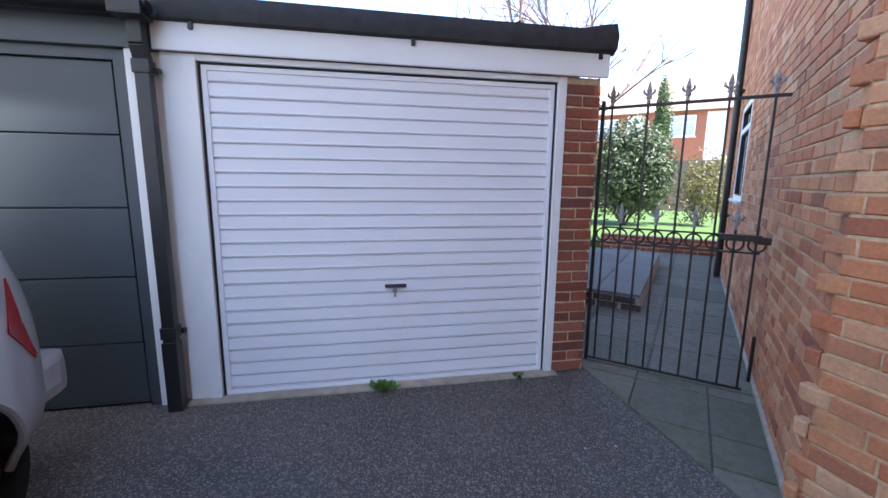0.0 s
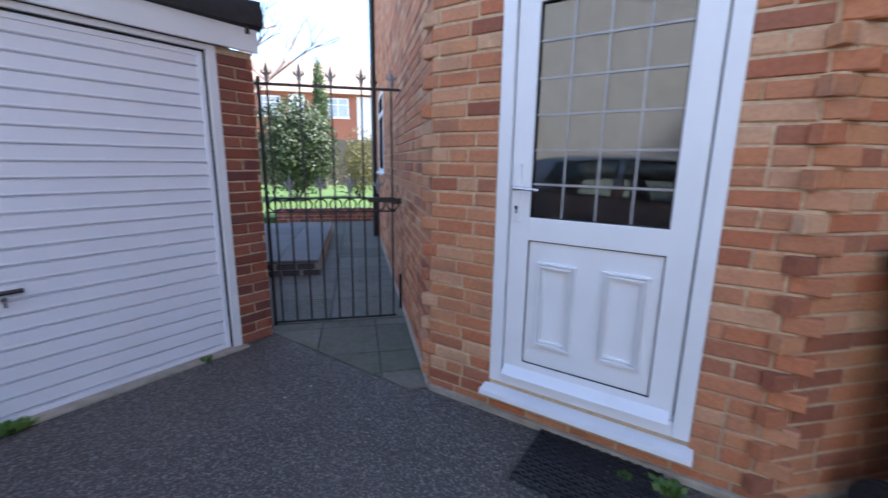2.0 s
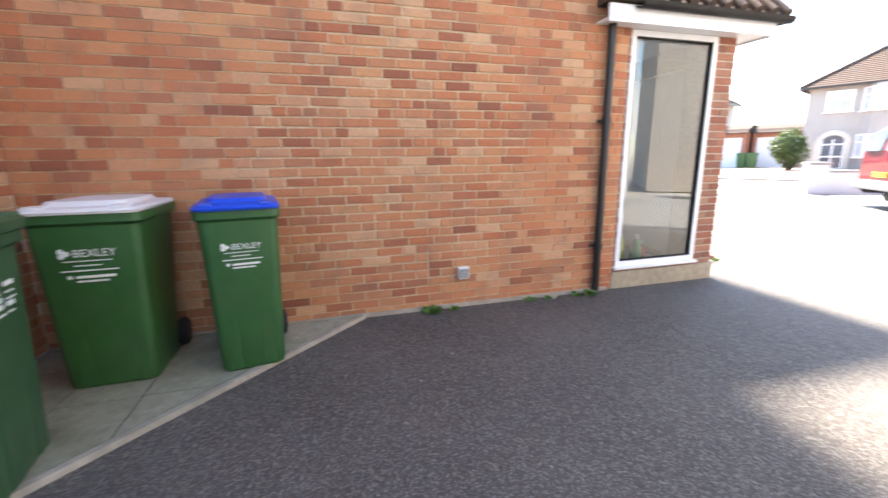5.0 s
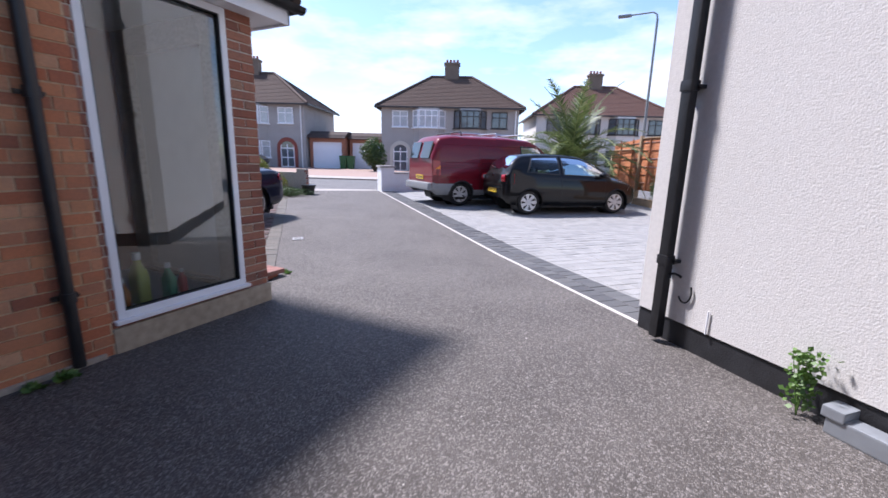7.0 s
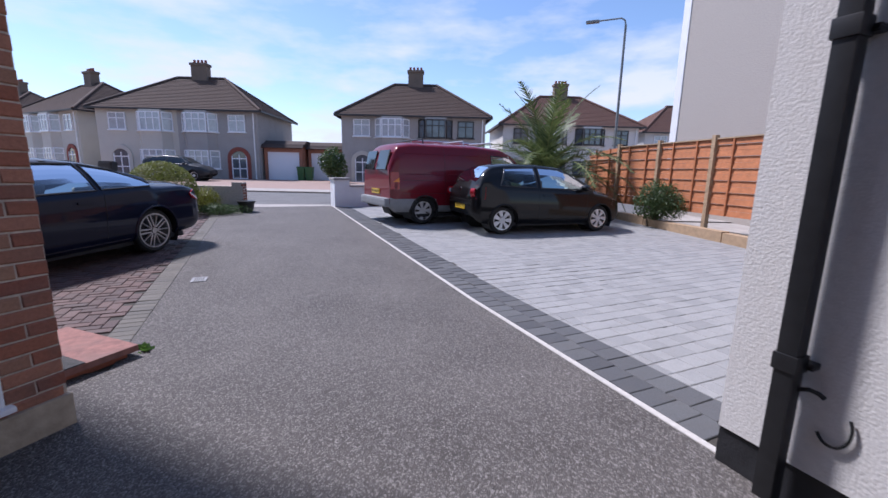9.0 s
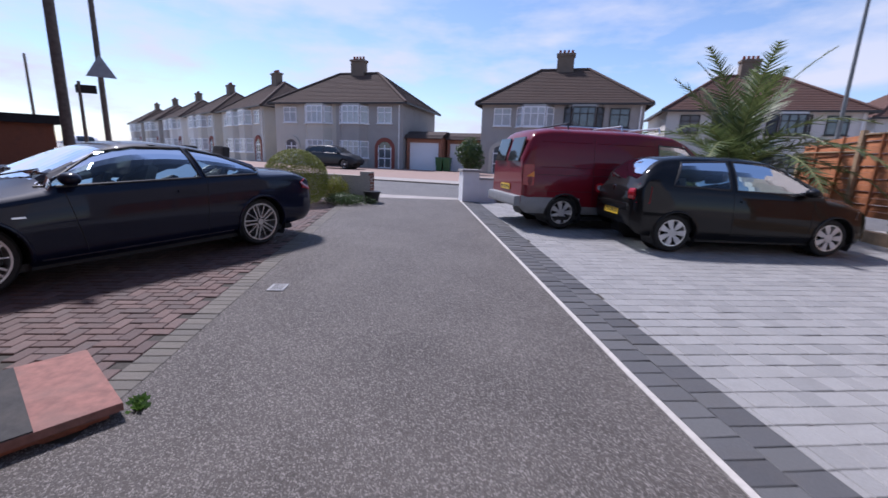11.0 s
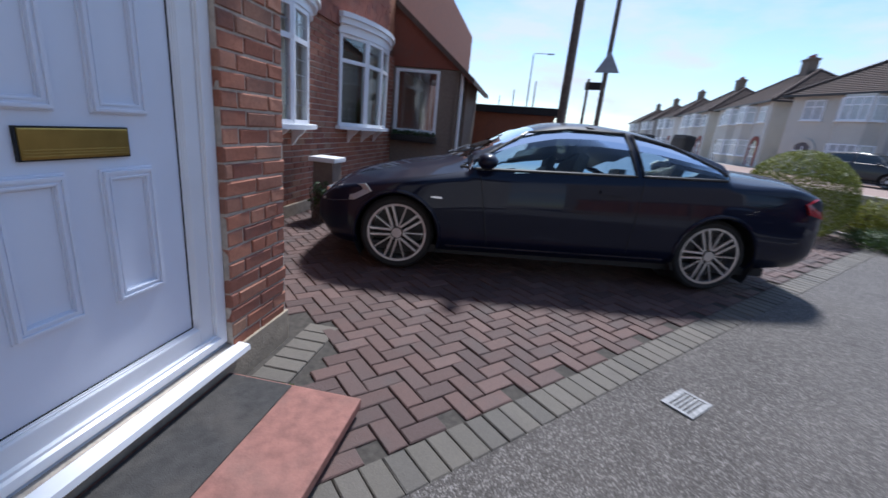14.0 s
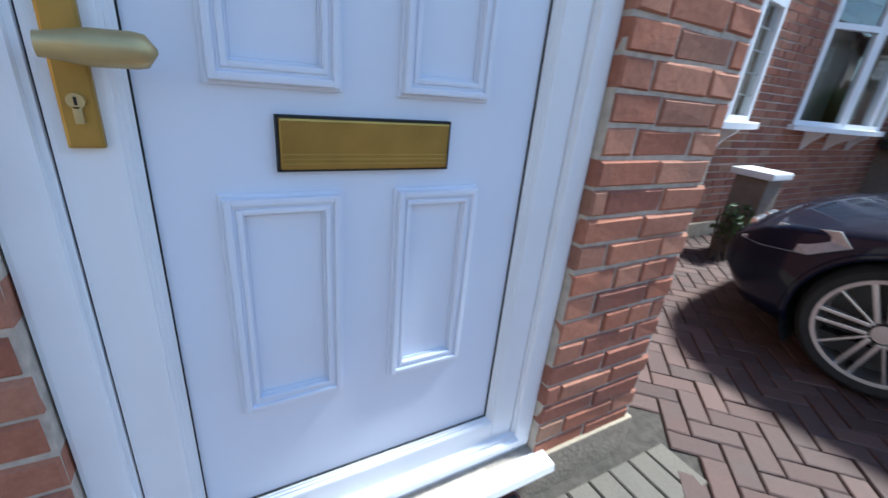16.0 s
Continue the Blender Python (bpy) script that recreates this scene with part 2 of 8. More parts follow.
def tarmac(name, dark, light, chip=0.12):
    """Bitumen with stone chips of its own tint, damp and dusty patches."""
    mat, nt, bs = nodes_of(name)
    nd, lk = nt.nodes, nt.links
    geo = nd.new("ShaderNodeNewGeometry")
    vo, n1, n2 = nd.new("ShaderNodeTexVoronoi"), nd.new("ShaderNodeTexNoise"), nd.new("ShaderNodeTexNoise")
    vo.inputs["Scale"].default_value = 145.0
    n1.inputs["Scale"].default_value, n1.inputs["Detail"].default_value = 1.3, 7
    n2.inputs["Scale"].default_value, n2.inputs["Detail"].default_value = 38.0, 4
    for n in (vo, n1, n2):
        lk.new(geo.outputs["Position"], n.inputs["Vector"])
    r1, r2, mx, m2 = nd.new("ShaderNodeValToRGB"), nd.new("ShaderNodeValToRGB"), nd.new("ShaderNodeMix"), nd.new("ShaderNodeMix")
    r1.color_ramp.elements[0].position, r1.color_ramp.elements[1].position = 0.25, 0.75
    r1.color_ramp.elements[0].color, r1.color_ramp.elements[1].color = (*dark, 1), (*light, 1)
    lk.new(n1.outputs["Fac"], r1.inputs["Fac"])
    sep = nd.new("ShaderNodeSeparateColor")
    lk.new(vo.outputs["Color"], sep.inputs["Color"])
    r2.color_ramp.elements[0].position, r2.color_ramp.elements[1].position = 0.60, 1.0
    r2.color_ramp.elements[1].color = (0.85, 0.85, 0.85, 1)
    lk.new(sep.outputs["Red"], r2.inputs["Fac"])
    mx.data_type = m2.data_type = "RGBA"
    lk.new(r2.outputs["Color"], mx.inputs[0])
    lk.new(r1.outputs["Color"], mx.inputs[6])
    mx.inputs[7].default_value = (chip * 1.1, chip, chip * 0.92, 1)
    m2.blend_type = "OVERLAY"
    m2.inputs[0].default_value = 0.5
    lk.new(mx.outputs[2], m2.inputs[6])
    lk.new(n2.outputs["Fac"], m2.inputs[7])
    lk.new(m2.outputs[2], bs.inputs["Base Color"])
    bs.inputs["Roughness"].default_value, bs.inputs["Specular IOR Level"].default_value = 0.72, 0.4
    bp, bp2 = nd.new("ShaderNodeBump"), nd.new("ShaderNodeBump")
    bp.inputs["Strength"].default_value, bp.inputs["Distance"].default_value = 0.9, 0.006
    bp.invert = True
    lk.new(vo.outputs["Distance"], bp.inputs["Height"])
    bp2.inputs["Strength"].default_value, bp2.inputs["Distance"].default_value = 0.4, 0.006
    lk.new(n2.outputs["Fac"], bp2.inputs["Height"])
    lk.new(bp.outputs["Normal"], bp2.inputs["Normal"])
    lk.new(bp2.outputs["Normal"], bs.inputs["Normal"])
    return mat


def glass(name, tint=(0.9, 0.95, 0.94), rough=0.0, ior=1.7):
    mat, nt, bs = nodes_of(name)
    bs.inputs["Base Color"].default_value = (*tint, 1)
    bs.inputs["Transmission Weight"].default_value, bs.inputs["Roughness"].default_value, bs.inputs["IOR"].default_value = 1.0, rough, ior
    return mat


BRICKS = [(0.26, 0.095, 0.058), (0.42, 0.150, 0.075), (0.48, 0.190, 0.092), (0.53, 0.26, 0.13), (0.45, 0.170, 0.082), (0.57, 0.34, 0.20), (0.50, 0.215, 0.11), (0.33, 0.130, 0.075), (0.52, 0.24, 0.12)]
M_BRICK = pieces("orange_red_brick", BRICKS)
M_BRICK_JOINED = pieces("orange_red_brick_far", BRICKS, by="island")
M_BRICK_DARK = pieces("dark_red_brick", [(0.20, 0.06, 0.04), (0.28, 0.09, 0.05), (0.34, 0.12, 0.07), (0.16, 0.055, 0.045), (0.30, 0.11, 0.06)], by="object")
M_BRICK_FRONT = pieces("brown_red_brick", [(0.25, 0.095, 0.06), (0.32, 0.13, 0.08), (0.36, 0.17, 0.11), (0.22, 0.085, 0.06), (0.34, 0.20, 0.13)], by="object")
M_BRICK_FRONT_JOINED = pieces("brown_red_brick_far", [(0.25, 0.095, 0.06), (0.32, 0.13, 0.08), (0.36, 0.17, 0.11), (0.22, 0.085, 0.06)], by="island")
M_MORTAR = surface("sandy_mortar", (0.55, 0.41, 0.26), 0.95, vary=0.2, scale=40, bump=0.6, bump_scale=150, stain=0.4, second=(0.25, 0.2, 0.15))
M_MORTAR_GREY = surface("grey_mortar", (0.46, 0.40, 0.33), 0.95, vary=0.2, scale=40, bump=0.6, bump_scale=150)
M_TARMAC = tarmac("drive_tarmac", (0.056, 0.048, 0.042), (0.098, 0.086, 0.076), 0.25)
M_ROAD = tarmac("road_tarmac", (0.09, 0.088, 0.085), (0.14, 0.135, 0.13), 0.2)
M_PAVE = surface("concrete_pavement", (0.34, 0.31, 0.28), 0.9, vary=0.15, scale=3, bump=0.4, stain=0.4, second=(0.24, 0.21, 0.19))
M_PVC = surface("white_upvc", (0.80, 0.81, 0.83), 0.32, vary=0.02, scale=3, spec=0.5, stain=0.10, second=(0.55, 0.54, 0.5), stain_scale=5)
M_PAINT = surface("white_paint", (0.78, 0.78, 0.77), 0.5, vary=0.04, scale=5, stain=0.2, second=(0.55, 0.52, 0.47), stain_scale=2.5)
M_GARAGE = surface("white_steel_door", (0.80, 0.80, 0.83), 0.42, vary=0.02, scale=2, stain=0.14, second=(0.62, 0.6, 0.58), stain_scale=2)
M_GREYDOOR = surface("slate_grey_door", (0.055, 0.070, 0.082), 0.45, vary=0.06, scale=3, bump=0.15, bump_scale=200)
M_BLACK = surface("black_plastic", (0.015, 0.015, 0.016), 0.4, vary=0.2, scale=20)
M_BLACKIRON = surface("black_iron", (0.012, 0.012, 0.012), 0.5, vary=0.3, scale=40, stain=0.35, second=(0.10, 0.045, 0.02), stain_scale=9)
M_GREYIRON = surface("weathered_grey_iron", (0.28, 0.28, 0.28), 0.7, vary=0.3, scale=50, bump=0.4)
M_RENDER = surface("white_textured_render", (0.64, 0.615, 0.58), 0.9, vary=0.05, scale=30, bump=0.8, bump_scale=85, stain=0.12, second=(0.5, 0.46, 0.4), stain_scale=0.9)
M_GREYRENDER = surface("grey_pebbledash", (0.36, 0.34, 0.32), 0.95, vary=0.2, scale=40, bump=1.5, bump_scale=120, stain=0.35, second=(0.25, 0.235, 0.22))
M_TILE = pieces("brown_roof_tile", [(0.075, 0.05, 0.04), (0.10, 0.065, 0.05), (0.06, 0.045, 0.04), (0.085, 0.06, 0.05)], by="island", dirt_amount=0.5)
M_TILE_RED = pieces("red_hung_tile", [(0.17, 0.05, 0.035), (0.21, 0.07, 0.045), (0.14, 0.045, 0.035)], by="island", dirt_amount=0.3)
M_CONCRETE = surface("weathered_concrete", (0.36, 0.31, 0.25), 0.92, vary=0.2, scale=14, bump=0.7, bump_scale=60, stain=0.6, second=(0.2, 0.19, 0.14))
M_GLASS = glass("window_glass")
M_GRASS = surface("lawn_green", (0.048, 0.090, 0.014), 0.9, vary=0.35, scale=30, bump=1.0)


# ---- brickwork ----
BL, BH, JT = 0.215, 0.065, 0.010


def brick_mesh(name, length, mat, seed, depth=0.05, height=BH):
    """One brick with worn edges, its face in y = 0 and its body behind."""
    rng = random.Random(seed)
    bm = bmesh.new()
    box(bm, (0, 0, 0), (length, depth, height))
    bmesh.ops.bevel(bm, geom=[e for e in bm.edges if all(v.co.y < depth / 2 for v in e.verts)], offset=0.006, segments=1, affect="EDGES")
    for v in bm.verts:
        if v.co.y < depth / 2:
            v.co += Vector((rng.uniform(-1, 1), rng.uniform(-1, 1), rng.uniform(-1, 1))) * 0.0022
    return finish(bm, name, mat)


class BrickSet:
    def __init__(self, mat, joined, seed):
        self.joined = joined
        self.full = [brick_mesh("brick", BL, mat, seed + i) for i in range(5)]
        self.half = [brick_mesh("brick", (BL - JT) / 2, mat, seed + 9 + i) for i in range(3)]
        self.mat = mat
        self.cut = {}

    def mesh(self, length, rng):
        if abs(length - BL) < 0.004:
            return rng.choice(self.full)
        if abs(length - (BL - JT) / 2) < 0.004:
            return rng.choice(self.half)
        key = round(length, 2)
        if key not in self.cut:
            self.cut[key] = brick_mesh("brick", key, self.mat, int(key * 1000))
        return self.cut[key]


SET_HOUSE = BrickSet(M_BRICK, M_BRICK_JOINED, 3)
SET_FRONT = BrickSet(M_BRICK_FRONT, M_BRICK_FRONT_JOINED, 40)
SET_DARK = BrickSet(M_BRICK_DARK, M_BRICK_DARK, 70)


def brick_wall(name, m, length, height, bricks, label, holes=(), thick=0.22, near=None, limit=290, tooth_a=0.0, tooth_b=0.0, mortar=None, z0=0.0, rough_from=None, seed=1):
    """A brick wall along local +x, face in y = 0, with holes (x0, x1, za, zb): a mortar core and bricks proud of it.
    near: (x, z) round which bricks are pieces of their own; the others are joined. tooth: how far alternate courses run past an end."""
    rng = random.Random(seed)
    bm = bmesh.new()
    wall_mesh(bm, length, height, thick, holes, z0)
    for v in bm.verts:
        if v.co.y < 0.001:
            v.co.y = 0.006
    wall = solid(name, bm, mortar or M_MORTAR, label, "wall", "structure", m=m)
    rows = []
    course = 0
    z = z0 + 0.004
    while z + BH <= height + 0.001:
        lo = -tooth_a if course % 2 else 0.0
        hi = length + (tooth_b if course % 2 == 0 else 0.0)
        spans = [(lo, hi)]
        for h in holes:
            if h[2] - 0.03 < z + BH / 2 < h[3] + 0.02:
                spans = [s for a, b in spans for s in ((a, min(b, h[0])), (max(a, h[1]), b)) if s[1] - s[0] > 0.03]
        for a, b in spans:
            if b - a < 0.27:
                cuts = [a, b] if course % 2 == 0 else [a, (a + b) / 2, b]
                rows += [(p + (0 if p == a else JT / 2), q - (0 if q == b else JT / 2), z) for p, q in zip(cuts, cuts[1:])]
                continue
            x = a - ((BL + JT) / 2 if course % 2 else 0) - rng.choice((0, 0, 0, 0.056))
            while x < b - 0.02:
                xa, xb = max(x, a), min(x + BL, b - (0 if b != hi else 0.0))
                if xb - xa > 0.03:
                    if xb - xa > 0.2 and rng.random() < 0.10:
                        mid = (xa + xb) / 2
                        rows.append((xa, mid - JT / 2, z))
                        rows.append((mid + JT / 2, xb, z))
                    else:
                        rows.append((xa, xb, z))
                x += BL + JT
        course += 1
        z += BH + JT
    if near is not None:
        rows.sort(key=lambda r: ((r[0] + r[1]) / 2 - near[0]) ** 2 + (r[2] - near[1]) ** 2)
        own, rest = rows[:limit], rows[limit:]
    else:
        own, rest = [], rows
    for xa, xb, z in own:
        ob = new("brick", bricks.mesh(xb - xa, rng))
        ob.parent = wall
        ob.matrix_basis = pose(xa, rng.uniform(-0.0035, 0.001), z + rng.uniform(-0.0015, 0.0015), rng.uniform(-0.5, 0.5), rng.uniform(-0.35, 0.35), rng.uniform(-0.5, 0.5))
    if rest:
        vs, fs = [], []
        for xa, xb, z in rest:
            y, k = rng.uniform(-0.003, 0.001), len(vs)
            j = [rng.uniform(-0.0025, 0.0025) for _ in range(4)]
            vs += [(xa, y, z + j[0]), (xb, y, z + j[1]), (xb, y, z + BH + j[2]), (xa, y, z + BH + j[3]), (xa, 0.03, z), (xb, 0.03, z), (xb, 0.03, z + BH), (xa, 0.03, z + BH)]
            fs += [(k, k + 1, k + 2, k + 3), (k + 4, k, k + 3, k + 7), (k + 1, k + 5, k + 6, k + 2), (k + 3, k + 2, k + 6, k + 7), (k + 4, k + 5, k + 1, k)]
        me = bpy.data.meshes.new("bricks")
        me.from_pydata(vs, [], fs)
        me.materials.append(bricks.joined)
        ob = new("bricks", me)
        ob.parent = wall
        tagged(ob, kind="stuff")
    return wall


# ---- the house ----
WX, WC, WY, BX = 0.49, 2.51, 0.87, 3.685     # passage wall, corner-cut line x + y, window wall, wall by the bins
CA, CB = (WX, WC - WX), (WC - WY, WY)       # the two corners of the cut
CUT = math.hypot(CB[0] - CA[0], CB[1] - CA[1])
SD0, SD1 = 0.393, 1.346                     # side door opening along the cut wall
brick_wall("wall_passage", pose(WX, 9.2, 0, 0, 0, -90), 9.2 - CA[1], 5.3, SET_HOUSE, "orange red brick house wall along the passage",
           holes=[(9.2 - 6.95, 9.2 - 5.85, 1.18, 2.35)], near=(7.2, 0.9), limit=200, tooth_b=0.0, seed=11)
brick_wall("wall_side_door", pose(*CA, 0, 0, 0, -45), CUT, 2.75, SET_HOUSE, "orange red brick wall round the side door with toothed corners",
           holes=[(SD0, SD1, 0.19, 2.22)], near=(CUT / 2, 1.2), limit=295, tooth_a=0.068, tooth_b=0.068, seed=12)
brick_wall("wall_window", pose(*CB, 0, 0, 0, 0), BX - CB[0], 2.75, SET_HOUSE, "orange red brick wall round the narrow window",
           holes=[(2.07 - CB[0], 2.565 - CB[0], 1.205, 2.46)], near=(0.6, 1.3), limit=295, tooth_a=0.068, seed=13)
brick_wall("wall_bins", pose(BX, WY, 0, 0, 0, -90), WY + 3.86, 2.75, SET_HOUSE, "broad orange red brick side wall of the house", near=(2.6, 1.35), limit=298, seed=14)
# upper storey, mostly out of view, made tall to cast the house's shadow
bm = bmesh.new()
prism(bm, [(WX, 9.2), CA, CB, (BX, WY), (BX, -3.6), (12.3, -3.6), (12.3, 9.2)], 2.76, 6.8)
bm_top = solid("wall_upper", bm, M_BRICK_JOINED, "upper storey brick walls of the house, made tall out of view for shade", "wall", "structure")
# hipped house roof, out of view, raised and run out to shade the garages
bm = bmesh.new()
e0 = [(0.1, 9.5, 6.8), (0.1, -3.95, 6.8), (12.6, -3.95, 6.8), (12.6, 9.5, 6.8)]
r0 = [bm.verts.new(p) for p in e0] + [bm.verts.new((6.3, 3.6, 9.7)), bm.verts.new((6.3, 2.2, 9.7))]
for f in ((0, 1, 5, 4), (1, 2, 5), (2, 3, 4, 5), (3, 0, 4), (3, 2, 1, 0)):
    bm.faces.new([r0[i] for i in f])
solid("house_roof", bm, M_TILE, "unseen brown tiled hipped roof of the house, raised to shade the garages", "roof", "structure")

# concrete footing at the foot of the walls
bm = bmesh.new()
for a, b in ((CA, CB), (CB, (BX, WY)), ((BX, WY), (BX, -3.8)), ((WX, 9.2), CA)):
    d = Vector((b[0] - a[0], b[1] - a[1], 0))
    m = Matrix.Translation((*a, 0)) @ pose(0, 0, 0, 0, 0, math.degrees(math.atan2(d.y, d.x)))
    box(bm, (0.0, -0.022, -0.05), (d.length, 0.1, 0.035), m, 0.008)
solid("footing", bm, M_CONCRETE, "weathered mossy concrete footing under the brick walls", "footing", "structure")


def frame_bars(bm, x0, x1, z0, z1, w, y0, y1, bevel=0.006):
    """Four bars round an opening, mitred as butt joints."""
    box(bm, (x0, y0, z0), (x0 + w, y1, z1), None, bevel)
    box(bm, (x1 - w, y0, z0), (x1, y1, z1), None, bevel)
    box(bm, (x0 + w - 0.001, y0, z0), (x1 - w + 0.001, y1, z0 + w), None, bevel)
    box(bm, (x0 + w - 0.001, y0, z1 - w), (x1 - w + 0.001, y1, z1), None, bevel)


def pane_mesh(bm, x0, x1, z0, z1, y):
    box(bm, (x0, y, z0), (x1, y + 0.006, z1))


def glass_part(name, bm, parent, mat=None, label=""):
    ob = part(name, bm, mat or M_GLASS, parent, label)
    ob.visible_shadow = False
    return ob


def moulding(bm, x0, x1, z0, z1, y, w=0.03):
    """A raised stepped picture-frame moulding on a door panel."""
    for k, (inset, out) in enumerate(((0.0, 0.014), (0.014, 0.024), (0.028, 0.010))):
        frame_bars(bm, x0 + inset, x1 - inset, z0 + inset, z1 - inset, 0.010, y - out, y, 0.003)


# room plaster coloured dark to stand for the dim light indoors
M_ROOMDARK = surface("shade_toned_plaster", (0.30, 0.28, 0.25), 0.9, vary=0.1)
M_LEAD = surface("lead_strip", (0.33, 0.34, 0.36), 0.45, metal=0.6, vary=0.1)
M_CHROME = surface("satin_metal", (0.62, 0.62, 0.64), 0.25, metal=1.0, vary=0.05)
M_RUBBER = surface("black_rubber", (0.012, 0.012, 0.012), 0.7, vary=0.1)
M_CURTAIN = surface("net_curtain", (0.62, 0.6, 0.55), 0.9, vary=0.1, scale=20)


def side_door():
    w, h = SD1 - SD0, 2.03
    t = thing("side_door", "white uPVC half-glazed side door with leaded glass", "door", pose(*CA, 0, 0, 0, -45) @ pose(SD0, 0.0, 0.19), kind="structure")
    bm = bmesh.new()
    frame_bars(bm, 0.0, w, 0.0, h, 0.068, 0.0, 0.07, 0.008)
    part("door_frame", bm, M_PVC, t)
    leaf_x0, leaf_x1 = 0.075, w - 0.075
    bm = bmesh.new()
    y0, y1 = 0.012, 0.06
    sx = 0.10
    box(bm, (leaf_x0, y0, 0.075), (leaf_x0 + sx, y1, h - 0.075), None, 0.006)
    box(bm, (leaf_x1 - sx, y0, 0.075), (leaf_x1, y1, h - 0.075), None, 0.006)
    for za, zb in ((0.075, 0.145), (0.792, 0.905), (h - 0.175, h - 0.075)):
        box(bm, (leaf_x0 + sx - 0.002, y0, za), (leaf_x1 - sx + 0.002, y1, zb), None, 0.006)
    leaf = part("door_leaf", bm, M_PVC, t)
    bm = bmesh.new()
    frame_bars(bm, leaf_x0 + sx - 0.004, leaf_x1 - sx + 0.004, 0.141, 0.796, 0.008, 0.018, 0.05, 0.0)
    frame_bars(bm, leaf_x0 + sx - 0.004, leaf_x1 - sx + 0.004, 0.901, h - 0.171, 0.008, 0.018, 0.05, 0.0)
    part("gasket", bm, M_RUBBER, leaf, "black rubber glazing seal")
    bm = bmesh.new()
    box(bm, (leaf_x0 + sx, 0.026, 0.145), (leaf_x1 - sx, 0.05, 0.793))
    pm = (leaf_x0 + leaf_x1) / 2
    for a, b in ((leaf_x0 + sx + 0.05, pm - 0.06), (pm + 0.06, leaf_x1 - sx - 0.05)):
        moulding(bm, a, b, 0.25, 0.69, 0.0265)
    part("lower_panel", bm, M_PVC, leaf, "white moulded panel with two raised fields")
    bm = bmesh.new()
    pane_mesh(bm, leaf_x0 + sx, leaf_x1 - sx, 0.905, h - 0.175, 0.032)
    glass_part("pane", bm, leaf)
    gx0, gx1, gz0, gz1 = leaf_x0 + sx, leaf_x1 - sx, 0.905, h - 0.175
    for i in range(1, 4):
        bm = bmesh.new()
        x = gx0 + (gx1 - gx0) * i / 4
        box(bm, (x - 0.005, 0.027, gz0), (x + 0.005, 0.0315, gz1), None, 0.0015)
        part("lead_strip", bm, M_LEAD, leaf)
    for i in range(1, 6):
        bm = bmesh.new()
        z = gz0 + (gz1 - gz0) * i / 6
        box(bm, (gx0, 0.0265, z - 0.005), (gx1, 0.031, z + 0.005), None, 0.0015)
        part("lead_strip", bm, M_LEAD, leaf)
    bm = bmesh.new()
    box(bm, (leaf_x0 + 0.018, -0.002, 0.88), (leaf_x0 + 0.052, 0.013, 1.16), None, 0.005)
    part("lock_plate", bm, M_PVC, leaf, "white lock plate")
    bm = bmesh.new()
    cyl(bm, (leaf_x0 + 0.035, 0.0, 1.045), (leaf_x0 + 0.035, -0.045, 1.045), 0.011)
    cyl(bm, (leaf_x0 + 0.03, -0.042, 1.045), (leaf_x0 + 0.155, -0.042, 1.04), 0.009, 0.007)
    part("lever_handle", bm, M_CHROME, leaf, "white and satin lever handle", 40)
    bm = bmesh.new()
    cyl(bm, (leaf_x0 + 0.035, -0.004, 0.95), (leaf_x0 + 0.035, 0.004, 0.95), 0.009)
    box(bm, (leaf_x0 + 0.031, -0.004, 0.922), (leaf_x0 + 0.039, 0.004, 0.945))
    part("keyhole", bm, M_RUBBER, leaf)
    bm = bmesh.new()
    extrude_x(bm, [(0.02, 0.115), (-0.035, 0.085), (-0.045, 0.078), (-0.045, 0.068), (0.02, 0.068)], leaf_x0 + 0.01, leaf_x1 - 0.01)
    part("weather_bar", bm, M_PVC, leaf, "sloping white drip bar")
    bm = bmesh.new()
    extrude_x(bm, [(0.1, 0.0), (0.1, -0.012), (-0.075, -0.03), (-0.08, -0.055), (-0.055, -0.055), (0.0, -0.04), (0.1, -0.04)], -0.021, w + 0.021)
    part("door_sill", bm, M_PVC, t, "projecting white sill")
    bm = bmesh.new()
    box(bm, (0.075, 0.015, 0.04), (w - 0.075, 0.03, 0.066))
    part("threshold_gap", bm, M_RUBBER, t)


side_door()


def casement(name, label, m, w, h, split, mat_frame=None, curtain=True):
    """A plain uPVC window with a top light, its outside in y = 0."""
    t = thing(name, label, "window", m, kind="structure")
    bm = bmesh.new()
    frame_bars(bm, 0, w, 0, h, 0.055, -0.005, 0.06, 0.007)
    box(bm, (0.05, -0.004, split - 0.03), (w - 0.05, 0.058, split + 0.03), None, 0.005)
    part("window_frame", bm, mat_frame or M_PVC, t)
    for za, zb in ((0.055, split - 0.03), (split + 0.03, h - 0.055)):
        bm = bmesh.new()
        frame_bars(bm, 0.052, w - 0.052, za, zb, 0.012, 0.004, 0.05, 0.0)
        part("gasket", bm, M_RUBBER, t)
        bm = bmesh.new()
        pane_mesh(bm, 0.055, w - 0.055, za, zb, 0.03)
        glass_part("pane", bm, t)
    bm = bmesh.new()
    box(bm, (-0.05, -0.05, -0.03), (w + 0.05, 0.05, 0.0), None, 0.008)
    part("window_sill", bm, mat_frame or M_PVC, t)
    if curtain:
        bm = bmesh.new()
        n = 26
        vs = [[bm.verts.new((0.04 + (w - 0.08) * i / n, 0.16 + 0.018 * math.sin(i * 1.9), z)) for z in (0.0, h)] for i in range(n + 1)]
        for i in range(n):
            bm.faces.new((vs[i][0], vs[i + 1][0], vs[i + 1][1], vs[i][1]))
        part("curtain", bm, M_CURTAIN, t, "drawn pale curtain behind the glass", 60)
    return t


